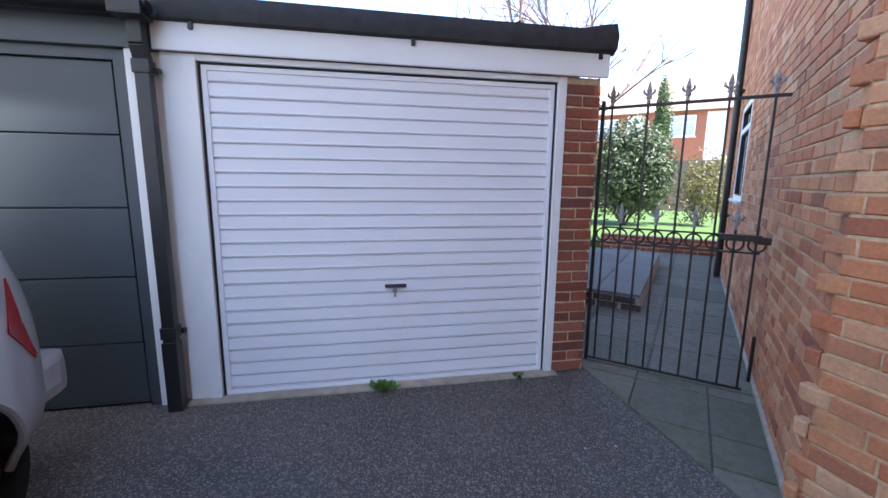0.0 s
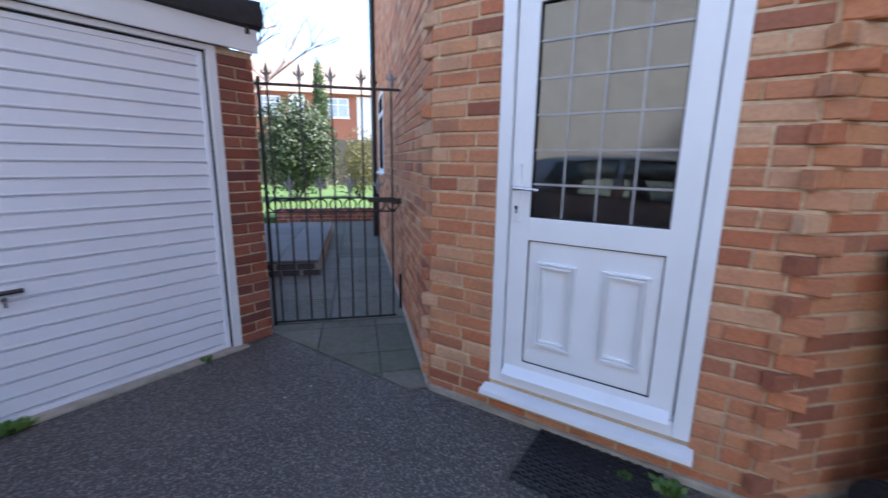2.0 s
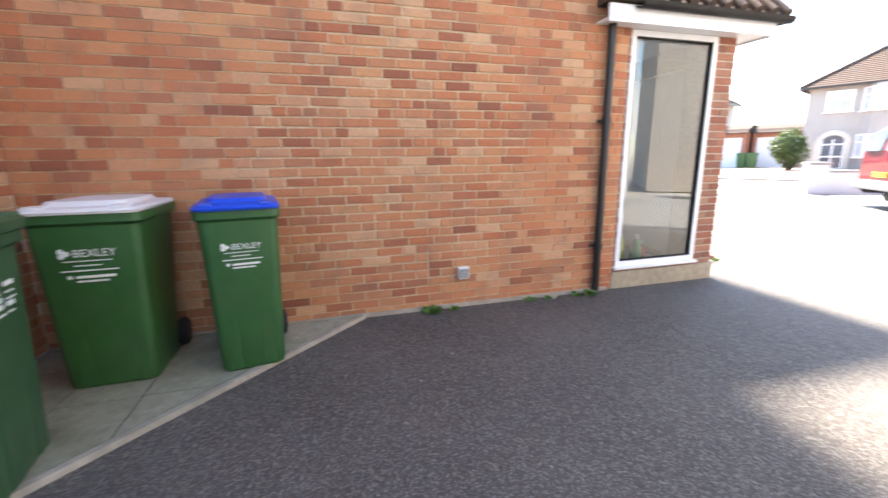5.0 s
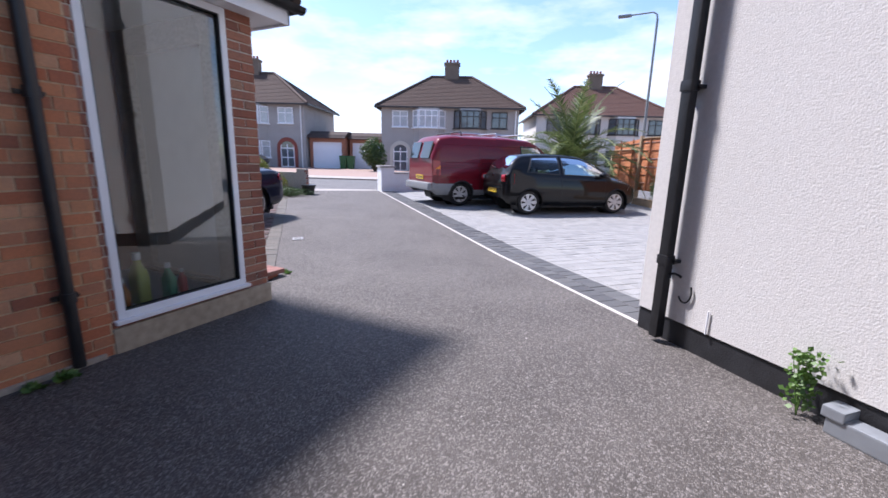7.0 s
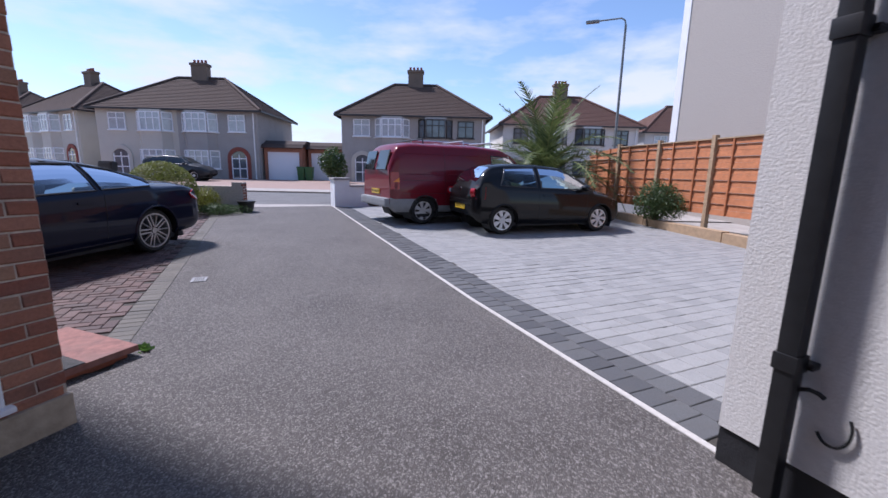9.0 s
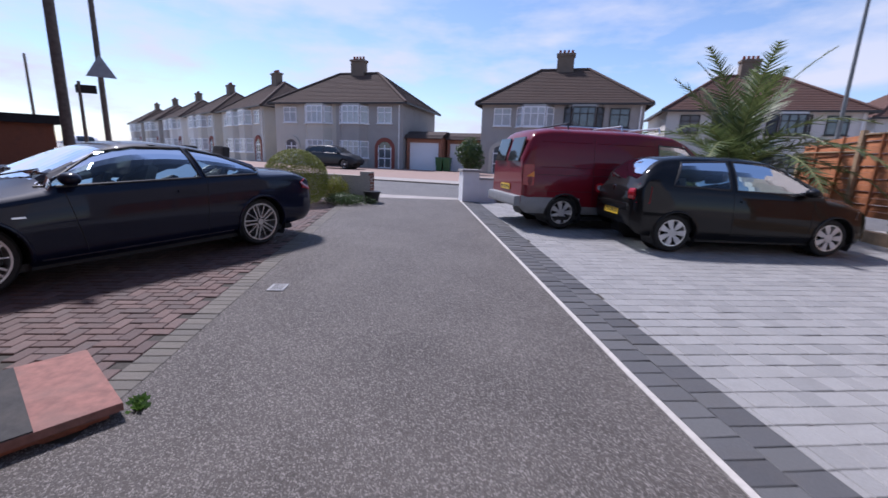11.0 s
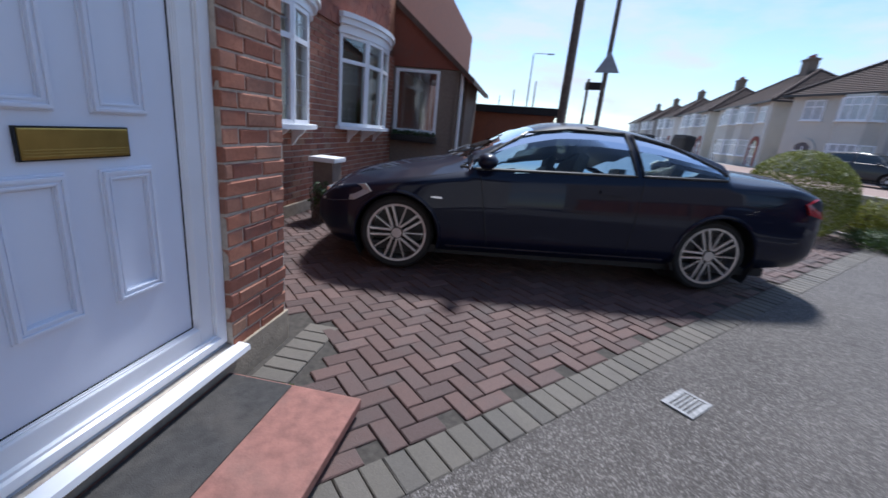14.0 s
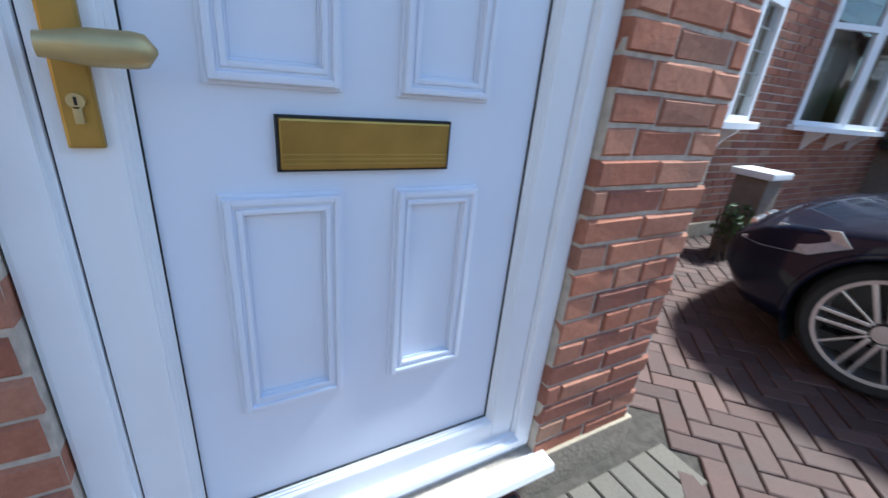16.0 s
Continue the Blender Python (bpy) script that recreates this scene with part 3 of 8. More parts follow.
casement("window_1", "narrow white uPVC window with drawn pale curtain", pose(2.07, WY, 1.205), 0.495, 1.255, 0.84)
casement("window_2", "white uPVC kitchen window in the passage wall", pose(WX, 6.95, 1.18, 0, 0, -90), 1.10, 1.17, 0.86)
# room behind the glass, its dimness put into the plaster colour
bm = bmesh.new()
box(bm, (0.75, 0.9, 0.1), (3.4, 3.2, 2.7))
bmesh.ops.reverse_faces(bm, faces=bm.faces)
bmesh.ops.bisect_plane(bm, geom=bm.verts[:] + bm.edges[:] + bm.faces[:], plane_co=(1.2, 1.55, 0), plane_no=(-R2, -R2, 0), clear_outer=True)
solid("room_lining", bm, M_ROOMDARK, "plastered kitchen walls behind the side door, dimness put into their colour", "wall", "structure")

# vent box low on the wall, and the downpipe
def vent_box():
    t = thing("wall_vent", "small white plastic vent box low on the brick wall", "vent", pose(BX, -2.25, 0.325, 0, 0, -90))
    bm = bmesh.new()
    box(bm, (-0.05, -0.055, -0.055), (0.05, -0.004, 0.055), None, 0.012)
    part("cover", bm, M_PAINT, t)
    bm = bmesh.new()
    box(bm, (-0.042, -0.064, -0.045), (0.042, -0.054, 0.04), None, 0.004)
    part("flap", bm, M_GREYIRON, t, "grey plastic flap")


vent_box()


def round_downpipe(name, m, height, clips, r=0.034, square=False, label="black round plastic downpipe clipped to the brick wall", off=0.055):
    t = thing(name, label, "downpipe", m)
    bm = bmesh.new()
    if square:
        box(bm, (-r, -off - r, 0.04), (r, -off + r, height), None, 0.006)
    else:
        cyl(bm, (0, -off, 0.03), (0, -off, height), r, n=20)
    part("pipe", bm, M_BLACK, t, smooth=40)
    for z in clips:
        bm = bmesh.new()
        if square:
            box(bm, (-r - 0.008, -off - r - 0.008, z), (r + 0.008, -off + r + 0.008, z + 0.07), None, 0.005)
        else:
            cyl(bm, (0, -off, z), (0, -off, z + 0.06), r + 0.008, n=20)
        box(bm, (-r - 0.03, -off + r - 0.01, z + 0.015), (r + 0.03, 0.0, z + 0.04))
        for s in (-1, 1):
            cyl(bm, (s * (r + 0.022), -off + r - 0.02, z + 0.028), (s * (r + 0.022), 0, z + 0.028), 0.01, n=8)
        part("bracket", bm, M_BLACK, t, smooth=40)
    return t


round_downpipe("downpipe", pose(BX, -3.635, 0, 0, 0, -90), 4.6, (0.45, 1.625, 2.9))


# ---- the garages ----
GA = pose(-2.43, 1.376, 0, 0, 0, 41.85)


def garage():
    t = thing("garage_door", "white steel up-and-over garage door with horizontal ribs", "garage door", GA)
    x0, x1, z0, z1 = 0.008, 2.150, 0.012, 2.008
    n = 23
    step = (z1 - z0 - 0.04) / n
    prof = []
    for i in range(n):
        z = z0 + 0.03 + i * step
        prof += [(0.030, z), (0.050, z + 0.001), (0.050, z + 0.007), (0.032, z + 0.012), (0.028, z + 0.018), (0.030, z + 0.028)]
    prof += [(0.030, z1), (0.075, z1), (0.075, z0)]
    bm = bmesh.new()
    extrude_x(bm, prof, x0 + 0.03, x1 - 0.03)
    part("door_panel", bm, M_GARAGE, t, "white ribbed steel panel")
    bm = bmesh.new()
    frame_bars(bm, x0, x1, z0 - 0.005, z1 + 0.003, 0.03, 0.020, 0.062, 0.004)
    part("door_rim", bm, M_GARAGE, t)
    bm = bmesh.new()
    frame_bars(bm, x0 - 0.012, x1 + 0.012, 0.0, z1 + 0.014, 0.011, 0.014, 0.05, 0.0)
    part("gap_seal", bm, M_RUBBER, t)
    bm = bmesh.new()
    box(bm, (-0.075, -0.012, 0.0), (-0.006, 0.07, 2.055), None, 0.004)
    box(bm, (2.163, -0.012, 0.0), (2.22, 0.07, 2.055), None, 0.004)
    box(bm, (-0.008, -0.010, 2.022), (2.165, 0.07, 2.055), None, 0.004)
    part("door_frame", bm, M_PAINT, t, "white timber door frame")
    bm = bmesh.new()
    cyl(bm, (1.02, 0.012, 0.690), (1.16, 0.012, 0.690), 0.012, n=10)
    box(bm, (1.03, -0.012, 0.683), (1.15, 0.01, 0.697), None, 0.006)
    part("handle", bm, M_BLACK, t, "black plastic pull handle", 40)
    bm = bmesh.new()
    cyl(bm, (1.085, 0.014, 0.655), (1.085, 0.03, 0.655), 0.014, n=12)
    box(bm, (1.079, 0.012, 0.615), (1.091, 0.03, 0.645), None, 0.003)
    part("lock", bm, M_CHROME, t, "metal lock barrel", 40)


garage()


def garage_front():
    bm = bmesh.new()
    box(bm, (-0.185, 0.0, 0.0), (-0.075, 0.2, 2.06), GA, 0.006)
    solid("garage_pillar", bm, M_PAINT, "white painted pillar beside the garage door", "pillar", "structure")
    bm = bmesh.new()
    box(bm, (-0.345, -0.03, 0.0), (-0.275, 0.1, 2.06), GA, 0.005)
    solid("white_post", bm, M_PAINT, "white painted timber post between the garages", "post", "structure")
    bm = bmesh.new()
    box(bm, (-0.275, 0.03, 0.0), (-0.185, 0.2, 2.06), GA)
    solid("garage_party_wall", bm, M_PAINT, "white painted wall end between the garages", "wall", "structure")
    t = thing("fascia", "white painted fascia board over the garage door", "fascia", GA, kind="structure")
    bm = bmesh.new()
    box(bm, (-0.20, -0.05, 2.058), (2.492, -0.022, 2.27), None, 0.004)
    part("board", bm, M_PAINT, t)
    for x in (0.0, 1.20, 2.42):
        bm = bmesh.new()
        box(bm, (x - 0.012, -0.065, 2.165), (x + 0.012, -0.045, 2.24), None, 0.004)
        part("gutter_bracket", bm, M_BLACK, t, "black plastic bracket")
    # felt roof edge, rising to a lip at the passage end
    bm = bmesh.new()
    xs = [-6.0, -3.0, -0.3, 0.6, 1.5, 2.28, 2.44, 2.515]
    for i, x in enumerate(xs):
        lip = 0.045 * smooth_step(2.23, 2.515, x)
        ring = [bm.verts.new((x, y, z + lip * k)) for y, z, k in ((-0.09, 2.21, 0.3), (-0.10, 2.27, 0.6), (-0.075, 2.335, 1), (-0.02, 2.35, 1), (0.3, 2.33, 0.3), (0.3, 2.2, 0.0), (-0.05, 2.2, 0.0))]
        if i:
            for k in range(len(ring)):
                bm.faces.new((old[k], old[(k + 1) % 7], ring[(k + 1) % 7], ring[k]))
        else:
            bm.faces.new(ring)
        old = ring
    bm.faces.new(old[::-1])
    bmesh.ops.recalc_face_normals(bm, faces=bm.faces)
    bmesh.ops.transform(bm, matrix=GA, verts=bm.verts)
    solid("roof_edge", bm, M_FELT, "black felted edge of the flat garage roof", "roof", "structure", smooth=35)
    bm = bmesh.new()
    box(bm, (-6.0, 0.25, 2.2), (2.50, 5.4, 2.31), GA)
    solid("garage_roof", bm, M_FELT, "flat grey felted garage roof", "roof", "structure")
    bm = bmesh.new()
    for a, b in ((0.2, 5.3),):
        box(bm, (-0.19, a, 0.0), (0.0, b, 2.19), GA)
        box(bm, (2.22, 0.25, 0.0), (2.45, b, 2.19), GA)
        box(bm, (-6, b, 0.0), (2.45, b + 0.2, 2.19), GA)
    solid("garage_walls", bm, M_BRICK_JOINED, "brick side and back walls of the garage", "wall", "structure")
    # torn roofing scraps on the roof
    for i, (x, s) in enumerate(((1.62, 1), (1.80, -1), (1.98, 1))):
        bm = bmesh.new()
        box(bm, (-0.08, -0.03, 0.0), (0.08, 0.03, 0.012), pose(0, 0, 0.045, 0, 35 * s, 10 * i))
        box(bm, (-0.05, -0.025, 0.0), (0.06, 0.03, 0.01), pose(0.05, 0.02, 0.006, 4, -4, 30 * i))
        solid("roof_tile_scrap", bm, M_FELT, "broken black roof tile lying on the flat roof", "roof tile", m=GA @ pose(x, 0.2, 2.335))


M_FELT = surface("black_roofing_felt", (0.022, 0.022, 0.024), 0.75, vary=0.35, scale=14, bump=0.5, bump_scale=120)
garage_front()
brick_wall("wall_garage_pier", GA @ pose(2.222, 0.0, 0), 0.245, 2.06, SET_DARK, "dark red brick pier at the garage corner", near=(0.1, 1), limit=120, thick=0.25, mortar=M_MORTAR, seed=21)
brick_wall("wall_garage_side", GA @ pose(2.47, 0.0, 0, 0, 0, 90), 0.45, 2.06, SET_DARK, "dark red brick side of the garage pier", near=(0.1, 1), limit=160, thick=0.02, mortar=M_MORTAR, seed=22)


def grey_door():
    t = thing("sectional_garage_door", "slate grey sectional garage door with five flush panels", "garage door", GA)
    bm = bmesh.new()
    box(bm, (-0.41, -0.012, 0.0), (-0.348, 0.06, 2.055), None, 0.004)
    box(bm, (-2.85, -0.012, 0.0), (-2.79, 0.06, 2.055), None, 0.004)
    box(bm, (-2.80, -0.012, 2.0), (-0.40, 0.06, 2.055), None, 0.004)
    part("door_frame", bm, M_GREYDOOR, t)
    zs = [0.012, 0.40, 0.805, 1.207, 1.61, 1.996]
    for a, b in zip(zs, zs[1:]):
        bm = bmesh.new()
        box(bm, (-2.785, 0.008, a + 0.004), (-0.428, 0.05, b - 0.004), None, 0.005)
        part("panel", bm, M_GREYDOOR, t)
    bm = bmesh.new()
    box(bm, (-2.8, 0.03, 0.0), (-0.412, 0.055, 2.01))
    part("backing", bm, M_RUBBER, t)
    bm = bmesh.new()
    box(bm, (-6.0, -0.05, 2.058), (-0.205, -0.01, 2.2), GA, 0.004)
    solid("grey_fascia", bm, M_GREYDOOR, "slate grey fascia over the neighbour garage", "fascia", "structure")
    g = thing("gutter", "black plastic gutter along the garage eaves", "gutter", GA)
    bm = bmesh.new()
    n = 10
    rings = []
    for x in (-6.0, -0.14):
        rings.append([bm.verts.new((x, -0.155 + 0.06 * math.cos(math.pi + math.pi * k / n), 2.245 + 0.06 * math.sin(math.pi + math.pi * k / n))) for k in range(n + 1)])
    for k in range(n):
        bm.faces.new((rings[0][k], rings[0][k + 1], rings[1][k + 1], rings[1][k]))
    bmesh.ops.solidify(bm, geom=bm.faces[:], thickness=0.004)
    part("trough", bm, M_BLACK, g, smooth=40)
    bm = bmesh.new()
    box(bm, (-0.31, -0.225, 2.17), (-0.16, -0.09, 2.265), None, 0.012)
    part("outlet", bm, M_BLACK, g)
    p = round_downpipe("square_downpipe", GA @ pose(-0.235, -0.02, 0), 2.02, (0.45, 1.92), 0.034, True, "black square plastic downpipe between the garages")
    bm = bmesh.new()
    box(bm, (-0.034, -0.089, 0), (0.034, -0.021, 0.1), pose(0, 0, 2.0, 25), 0.006)
    box(bm, (-0.034, -0.125, 2.06), (0.034, -0.057, 2.19), None, 0.006)
    part("offset_bend", bm, M_BLACK, p)
    bm = bmesh.new()
    box(bm, (-0.04, -0.1, -0.01), (0.04, -0.02, 0.43), None, 0.006)
    part("shoe", bm, M_BLACK, p)


grey_door()


# ---- the passage gate ----
def spear(bm, x, z):
    """A cast fleur-de-lys finial."""
    cyl(bm, (x, 0, z), (x, 0, z + 0.03), 0.013, 0.010, 8)
    cyl(bm, (x, 0, z + 0.03), (x, 0, z + 0.045), 0.018, 0.018, 8)
    cyl(bm, (x, 0, z + 0.045), (x, 0, z + 0.085), 0.008, 0.019, 6)
    cyl(bm, (x, 0, z + 0.085), (x, 0, z + 0.15), 0.019, 0.001, 6)
    for s in (-1, 1):
        cyl(bm, (x + s * 0.006, 0, z + 0.05), (x + s * 0.034, 0, z + 0.075), 0.006, 0.009, 6)
        cyl(bm, (x + s * 0.034, 0, z + 0.075), (x + s * 0.03, 0, z + 0.10), 0.009, 0.002, 6)


def gate():
    t = thing("garden_gate", "tall black wrought-iron gate with grey spear finials", "gate", pose(-0.60, 3.215, 0))
    top = 1.90
    for x0, x1, z, h in ((-0.03, 1.05, top, 0.02), (0.05, 1.0, 1.055, 0.012), (-0.02, 1.0, 0.945, 0.012), (0.0, 1.0, 0.03, 0.016)):
        bm = bmesh.new()
        box(bm, (x0, -0.008, z - h / 2), (x1, 0.008, z + h / 2), None, 0.002)
        part("rail", bm, M_BLACKIRON, t)
    for i in range(9):
        x = 0.06 + i * 0.1145
        tall = i % 2 == 0
        bm = bmesh.new()
        box(bm, (x - 0.007, -0.007, 0.03), (x + 0.007, 0.007, top + 0.02 if tall else 1.10), pose(0, 0, 0, 0, 0, 0), 0.001)
        part("bar", bm, M_BLACKIRON, t)
        bm = bmesh.new()
        spear(bm, x, (top + 0.01) if tall else 1.09)
        part("finial", bm, M_GREYIRON, t, "grey cast spear finial", 50)
    for i in range(9):
        bm = bmesh.new()
        x = 0.003 + 0.115 * i + 0.058
        n = 20
        rings = [[bm.verts.new((x + (0.046 + 0.006 * math.cos(b)) * math.cos(a), 0.006 * math.sin(b), 1.0 + (0.046 + 0.006 * math.cos(b)) * math.sin(a))) for b in (0, 1.57, 3.14, 4.71)] for a in [2 * math.pi * k / n for k in range(n)]]
        for k in range(n):
            for j in range(4):
                bm.faces.new((rings[k][j], rings[(k + 1) % n][j], rings[(k + 1) % n][(j + 1) % 4], rings[k][(j + 1) % 4]))
        part("ring", bm, M_BLACKIRON, t)
    bm = bmesh.new()
    box(bm, (0.78, -0.03, 1.02), (1.0, 0.02, 1.06), None, 0.004)
    box(bm, (0.96, -0.02, 1.005), (1.05, 0.03, 1.05), None, 0.004)
    part("latch", bm, M_BLACKIRON, t, "black iron slide latch")
    bm = bmesh.new()
    box(bm, (-0.012, -0.012, 0.0), (0.012, 0.012, 1.95), None, 0.002)
    part("hinge_post", bm, M_BLACKIRON, t)
    # soil pipe on the passage wall beyond the gate
    round_downpipe("soil_pipe", pose(WX, 7.18, 0, 0, 0, -90), 5.2, (0.9, 2.6), 0.045, label="black plastic soil pipe on the passage wall", off=0.07)


gate()


# ---- ground ----
def sheet(bm, us, vs, lift=0.0):
    """Ground strip in the drive's own axes, following the rise."""
    grid = [[bm.verts.new((*(p := du(u, v))[:2], gz(p.x, p.y) + lift)) for v in vs] for u in us]
    for i in range(len(us) - 1):
        for j in range(len(vs) - 1):
            bm.faces.new((grid[i][j], grid[i][j + 1], grid[i + 1][j + 1], grid[i + 1][j]))
    bmesh.ops.recalc_face_normals(bm, faces=bm.faces)
    if bm.faces[:][0].normal.z < 0:
        bmesh.ops.reverse_faces(bm, faces=bm.faces)


bm = bmesh.new()
sheet(bm, [-500, -60, -20, 0, 7.5, 10, 13, 16.5, 20, 30, 60, 140, 500], [-500, -100, -30, -10, -4.1, -1, 5, 15, 40, 100, 500], -0.05)
solid("ground", bm, M_PAVE, "broad pale concrete and earth ground", "ground", "structure")
bm = bmesh.new()
sheet(bm, [-3.4, 1, 4.75], [-9, -4.1, -1, 4.2])
sheet(bm, [4.75, 6.9], [-4.06, -1, 0.3])
sheet(bm, [6.9, 7.5, 10, 13, 16.5, 17.3], [-4.06, -1.02])
bmesh.ops.remove_doubles(bm, verts=bm.verts, dist=0.002)
solid("driveway", bm, M_TARMAC, "dark grey tarmac driveway with pale stone chips", "driveway", "structure")
M_LINE = surface("cream_edging", (0.46, 0.43, 0.39), 0.8, vary=0.1, scale=30, bump=0.4, stain=0.4, second=(0.35, 0.33, 0.3), stain_scale=3)
bm = bmesh.new()
sheet(bm, [4.75, 7.5, 10, 13, 16.5, 17.0], [-4.105, -4.06], 0.006)
bmesh.ops.solidify(bm, geom=bm.faces[:], thickness=0.02)
solid("edging_strip", bm, M_LINE, "thin cream mortar edging along the drive", "edging", "structure")

# passage paving and lawn
M_SLAB = pieces("mossy_concrete_slab", [(0.13, 0.122, 0.095), (0.165, 0.15, 0.12), (0.11, 0.108, 0.08), (0.15, 0.137, 0.115)], by="object", dirt=(0.08, 0.09, 0.04), dirt_amount=0.7, grain=25)
M_JOINT = surface("soil_joint", (0.07, 0.06, 0.045), 0.95, vary=0.3, scale=30, bump=0.6)
bm = bmesh.new()
prism(bm, [(-0.60, 3.05), (0.37, 2.05), (0.485, 2.0), (0.485, 9.4), (-1.4, 9.4), (-1.4, 3.9)], -0.04, 0.004)
slabs = solid("passage_paving", bm, M_JOINT, "grey mossy paving slabs of the passage", "paving", "structure")


def slab(parent, x0, x1, y0, y1, z=0.012, clip=None, mat=None):
    bm = bmesh.new()
    box(bm, (x0, y0, z - 0.03), (x1, y1, z), None, 0.006)
    if clip:
        co, no = clip
        bmesh.ops.bisect_plane(bm, geom=bm.verts[:] + bm.edges[:] + bm.faces[:], plane_co=(*co, 0), plane_no=(*no, 0), clear_outer=True)
        bmesh.ops.holes_fill(bm, edges=[e for e in bm.edges if e.is_boundary])
    if len(bm.verts) > 3:
        return part("slab", bm, mat or M_SLAB, parent)
    bm.free()


edge_clip = ((-0.16, 2.58), (-0.733, -0.68))
for row, (ya, yb) in enumerate(((2.02, 2.25), (2.25, 2.55), (2.55, 3.05), (3.05, 3.19), (3.20, 3.8), (3.8, 4.4), (4.4, 5.0), (5.0, 5.6), (5.6, 6.2), (6.2, 6.8), (6.8, 7.4), (7.4, 8.0), (8.0, 8.6), (8.6, 9.3))):
    for xa, xb in (((-0.62, -0.22), (-0.22, 0.21), (0.21, 0.482)) if row < 4 else ((-1.35, -0.77), (-0.76, -0.17), (-0.16, 0.482))):
        slab(slabs, xa + 0.005, xb - 0.005, ya + 0.005, yb - 0.005, 0.012, edge_clip if row < 4 else None)

# slabs under the bins
bm = bmesh.new()
prism(bm, [(1.55, 0.84), (3.66, -1.30), (3.66, 0.84)], -0.04, 0.02)
bins_base = solid("bin_paving", bm, M_JOINT, "pale mossy concrete slabs under the bins", "paving", "structure")
M_SLAB2 = pieces("pale_concrete_slab", [(0.30, 0.28, 0.21), (0.36, 0.33, 0.26), (0.26, 0.25, 0.18), (0.33, 0.31, 0.25)], by="object", dirt=(0.12, 0.12, 0.06), dirt_amount=0.6, grain=25)
for xa, xb in ((1.5, 2.12), (2.13, 2.78), (2.79, 3.28), (3.29, 3.655)):
    for ya, yb in ((-1.35, -0.62), (-0.61, -0.02), (-0.01, 0.40), (0.41, 0.835)):
        if xb + yb > 2.45:
            slab(bins_base, xa, xb, ya, yb, 0.028, ((2.0, 0.385), (-R2, -R2)), M_SLAB2)
bm = bmesh.new()
L = math.hypot(2.11, 2.14)
box(bm, (0, -0.035, -0.05), (L, 0.012, 0.034), pose(1.555, 0.805, 0, 0, 0, -45.4), 0.006)
solid("kerb_strip", bm, M_CONCRETE, "rough pale mortar edge of the bin slabs", "kerb", "structure")

# rubber grid mat by the side door
def grid_mat():
    bm = bmesh.new()
    for i in range(13):
        for s in (-1, 1):
            y0 = -0.02 + i * 0.041
            pts = [(k * 0.0466, y0 + 0.014 * s * (-1) ** k, 0.012) for k in range(13)]
            for a, b in zip(pts, pts[1:]):
                d = Vector(b) - Vector(a)
                box(bm, (0, -0.004, -0.012), (d.length, 0.004, 0.004), Matrix.Translation(a) @ pose(0, 0, 0, 0, 0, math.degrees(math.atan2(d.y, d.x))))
    solid("door_mat", bm, surface("worn_black_rubber", (0.030, 0.030, 0.034), 0.45, vary=0.3, scale=20), "black rubber lattice mat below the side door", "mat", m=pose(0.72, 1.25, 0.003, 0, 0, -45.5))


grid_mat()

# pale stone flecks and grit lying on the tarmac
rng = random.Random(5)
bm = bmesh.new()
for i in range(150):
    u, v = rng.uniform(-2, 6.5), rng.uniform(-3.8, 2.2)
    p = du(u, v)
    if p.x > 3.5 or (p.x > 0.4 and p.x + p.y > 2.3):
        continue
    r = rng.choice((0.003, 0.004, 0.004, 0.006, 0.009))
    bmesh.ops.create_icosphere(bm, subdivisions=1, radius=r, matrix=Matrix.Translation((p.x, p.y, 0.002)) @ Matrix.Diagonal((1, rng.uniform(0.5, 1), 0.4, 1)))
solid("grit", bm, M_LINE, "pale bits of grit scattered on the tarmac", "grit", "stuff")

# garden beyond the gate
bm = bmesh.new()
prism(bm, [(-12, 9.4), (14, 9.4), (14, 24), (-12, 24)], -0.03, 0.10)
solid("lawn", bm, M_GRASS, "sunlit green back garden lawn", "lawn", "structure")
brick_wall("wall_garden_edge", pose(-1.6, 9.25, 0, 0, 0, 0), 2.1, 0.31, SET_DARK, "low dark brick edge of the lawn", near=(1, 0.1), limit=60, thick=0.14, seed=31)


# ---- wheelie bins ----
M_BINGREEN = surface("green_bin_plastic", (0.030, 0.105, 0.030), 0.42, vary=0.12, scale=6, bump=0.12, bump_scale=300, stain=0.25, second=(0.06, 0.10, 0.05), stain_scale=4)
M_BINDULL = surface("faded_green_bin_plastic", (0.032, 0.085, 0.035), 0.5, vary=0.15, scale=6, bump=0.12, bump_scale=300, stain=0.3, second=(0.07, 0.10, 0.06), stain_scale=3)
M_BLUELID = surface("blue_bin_plastic", (0.012, 0.075, 0.60), 0.35, vary=0.06, scale=5)
M_WHITELID = surface("white_bin_plastic", (0.72, 0.70, 0.71), 0.4, vary=0.05, scale=5, stain=0.25, second=(0.5, 0.48, 0.46))
M_WORD = surface("white_print", (0.75, 0.76, 0.72), 0.6, vary=0.04)


def loft(bm, rings, cap=True):
    """Skin rows of points of equal count."""
    made = [[bm.verts.new(p) for p in ring] for ring in rings]
    n = len(made[0])
    for a, b in zip(made, made[1:]):
        for k in range(n):
            bm.faces.new((a[k], a[(k + 1) % n], b[(k + 1) % n], b[k]))
    if cap:
        bm.faces.new(made[0][::-1])
        bm.faces.new(made[-1])
    bmesh.ops.recalc_face_normals(bm, faces=bm.faces)


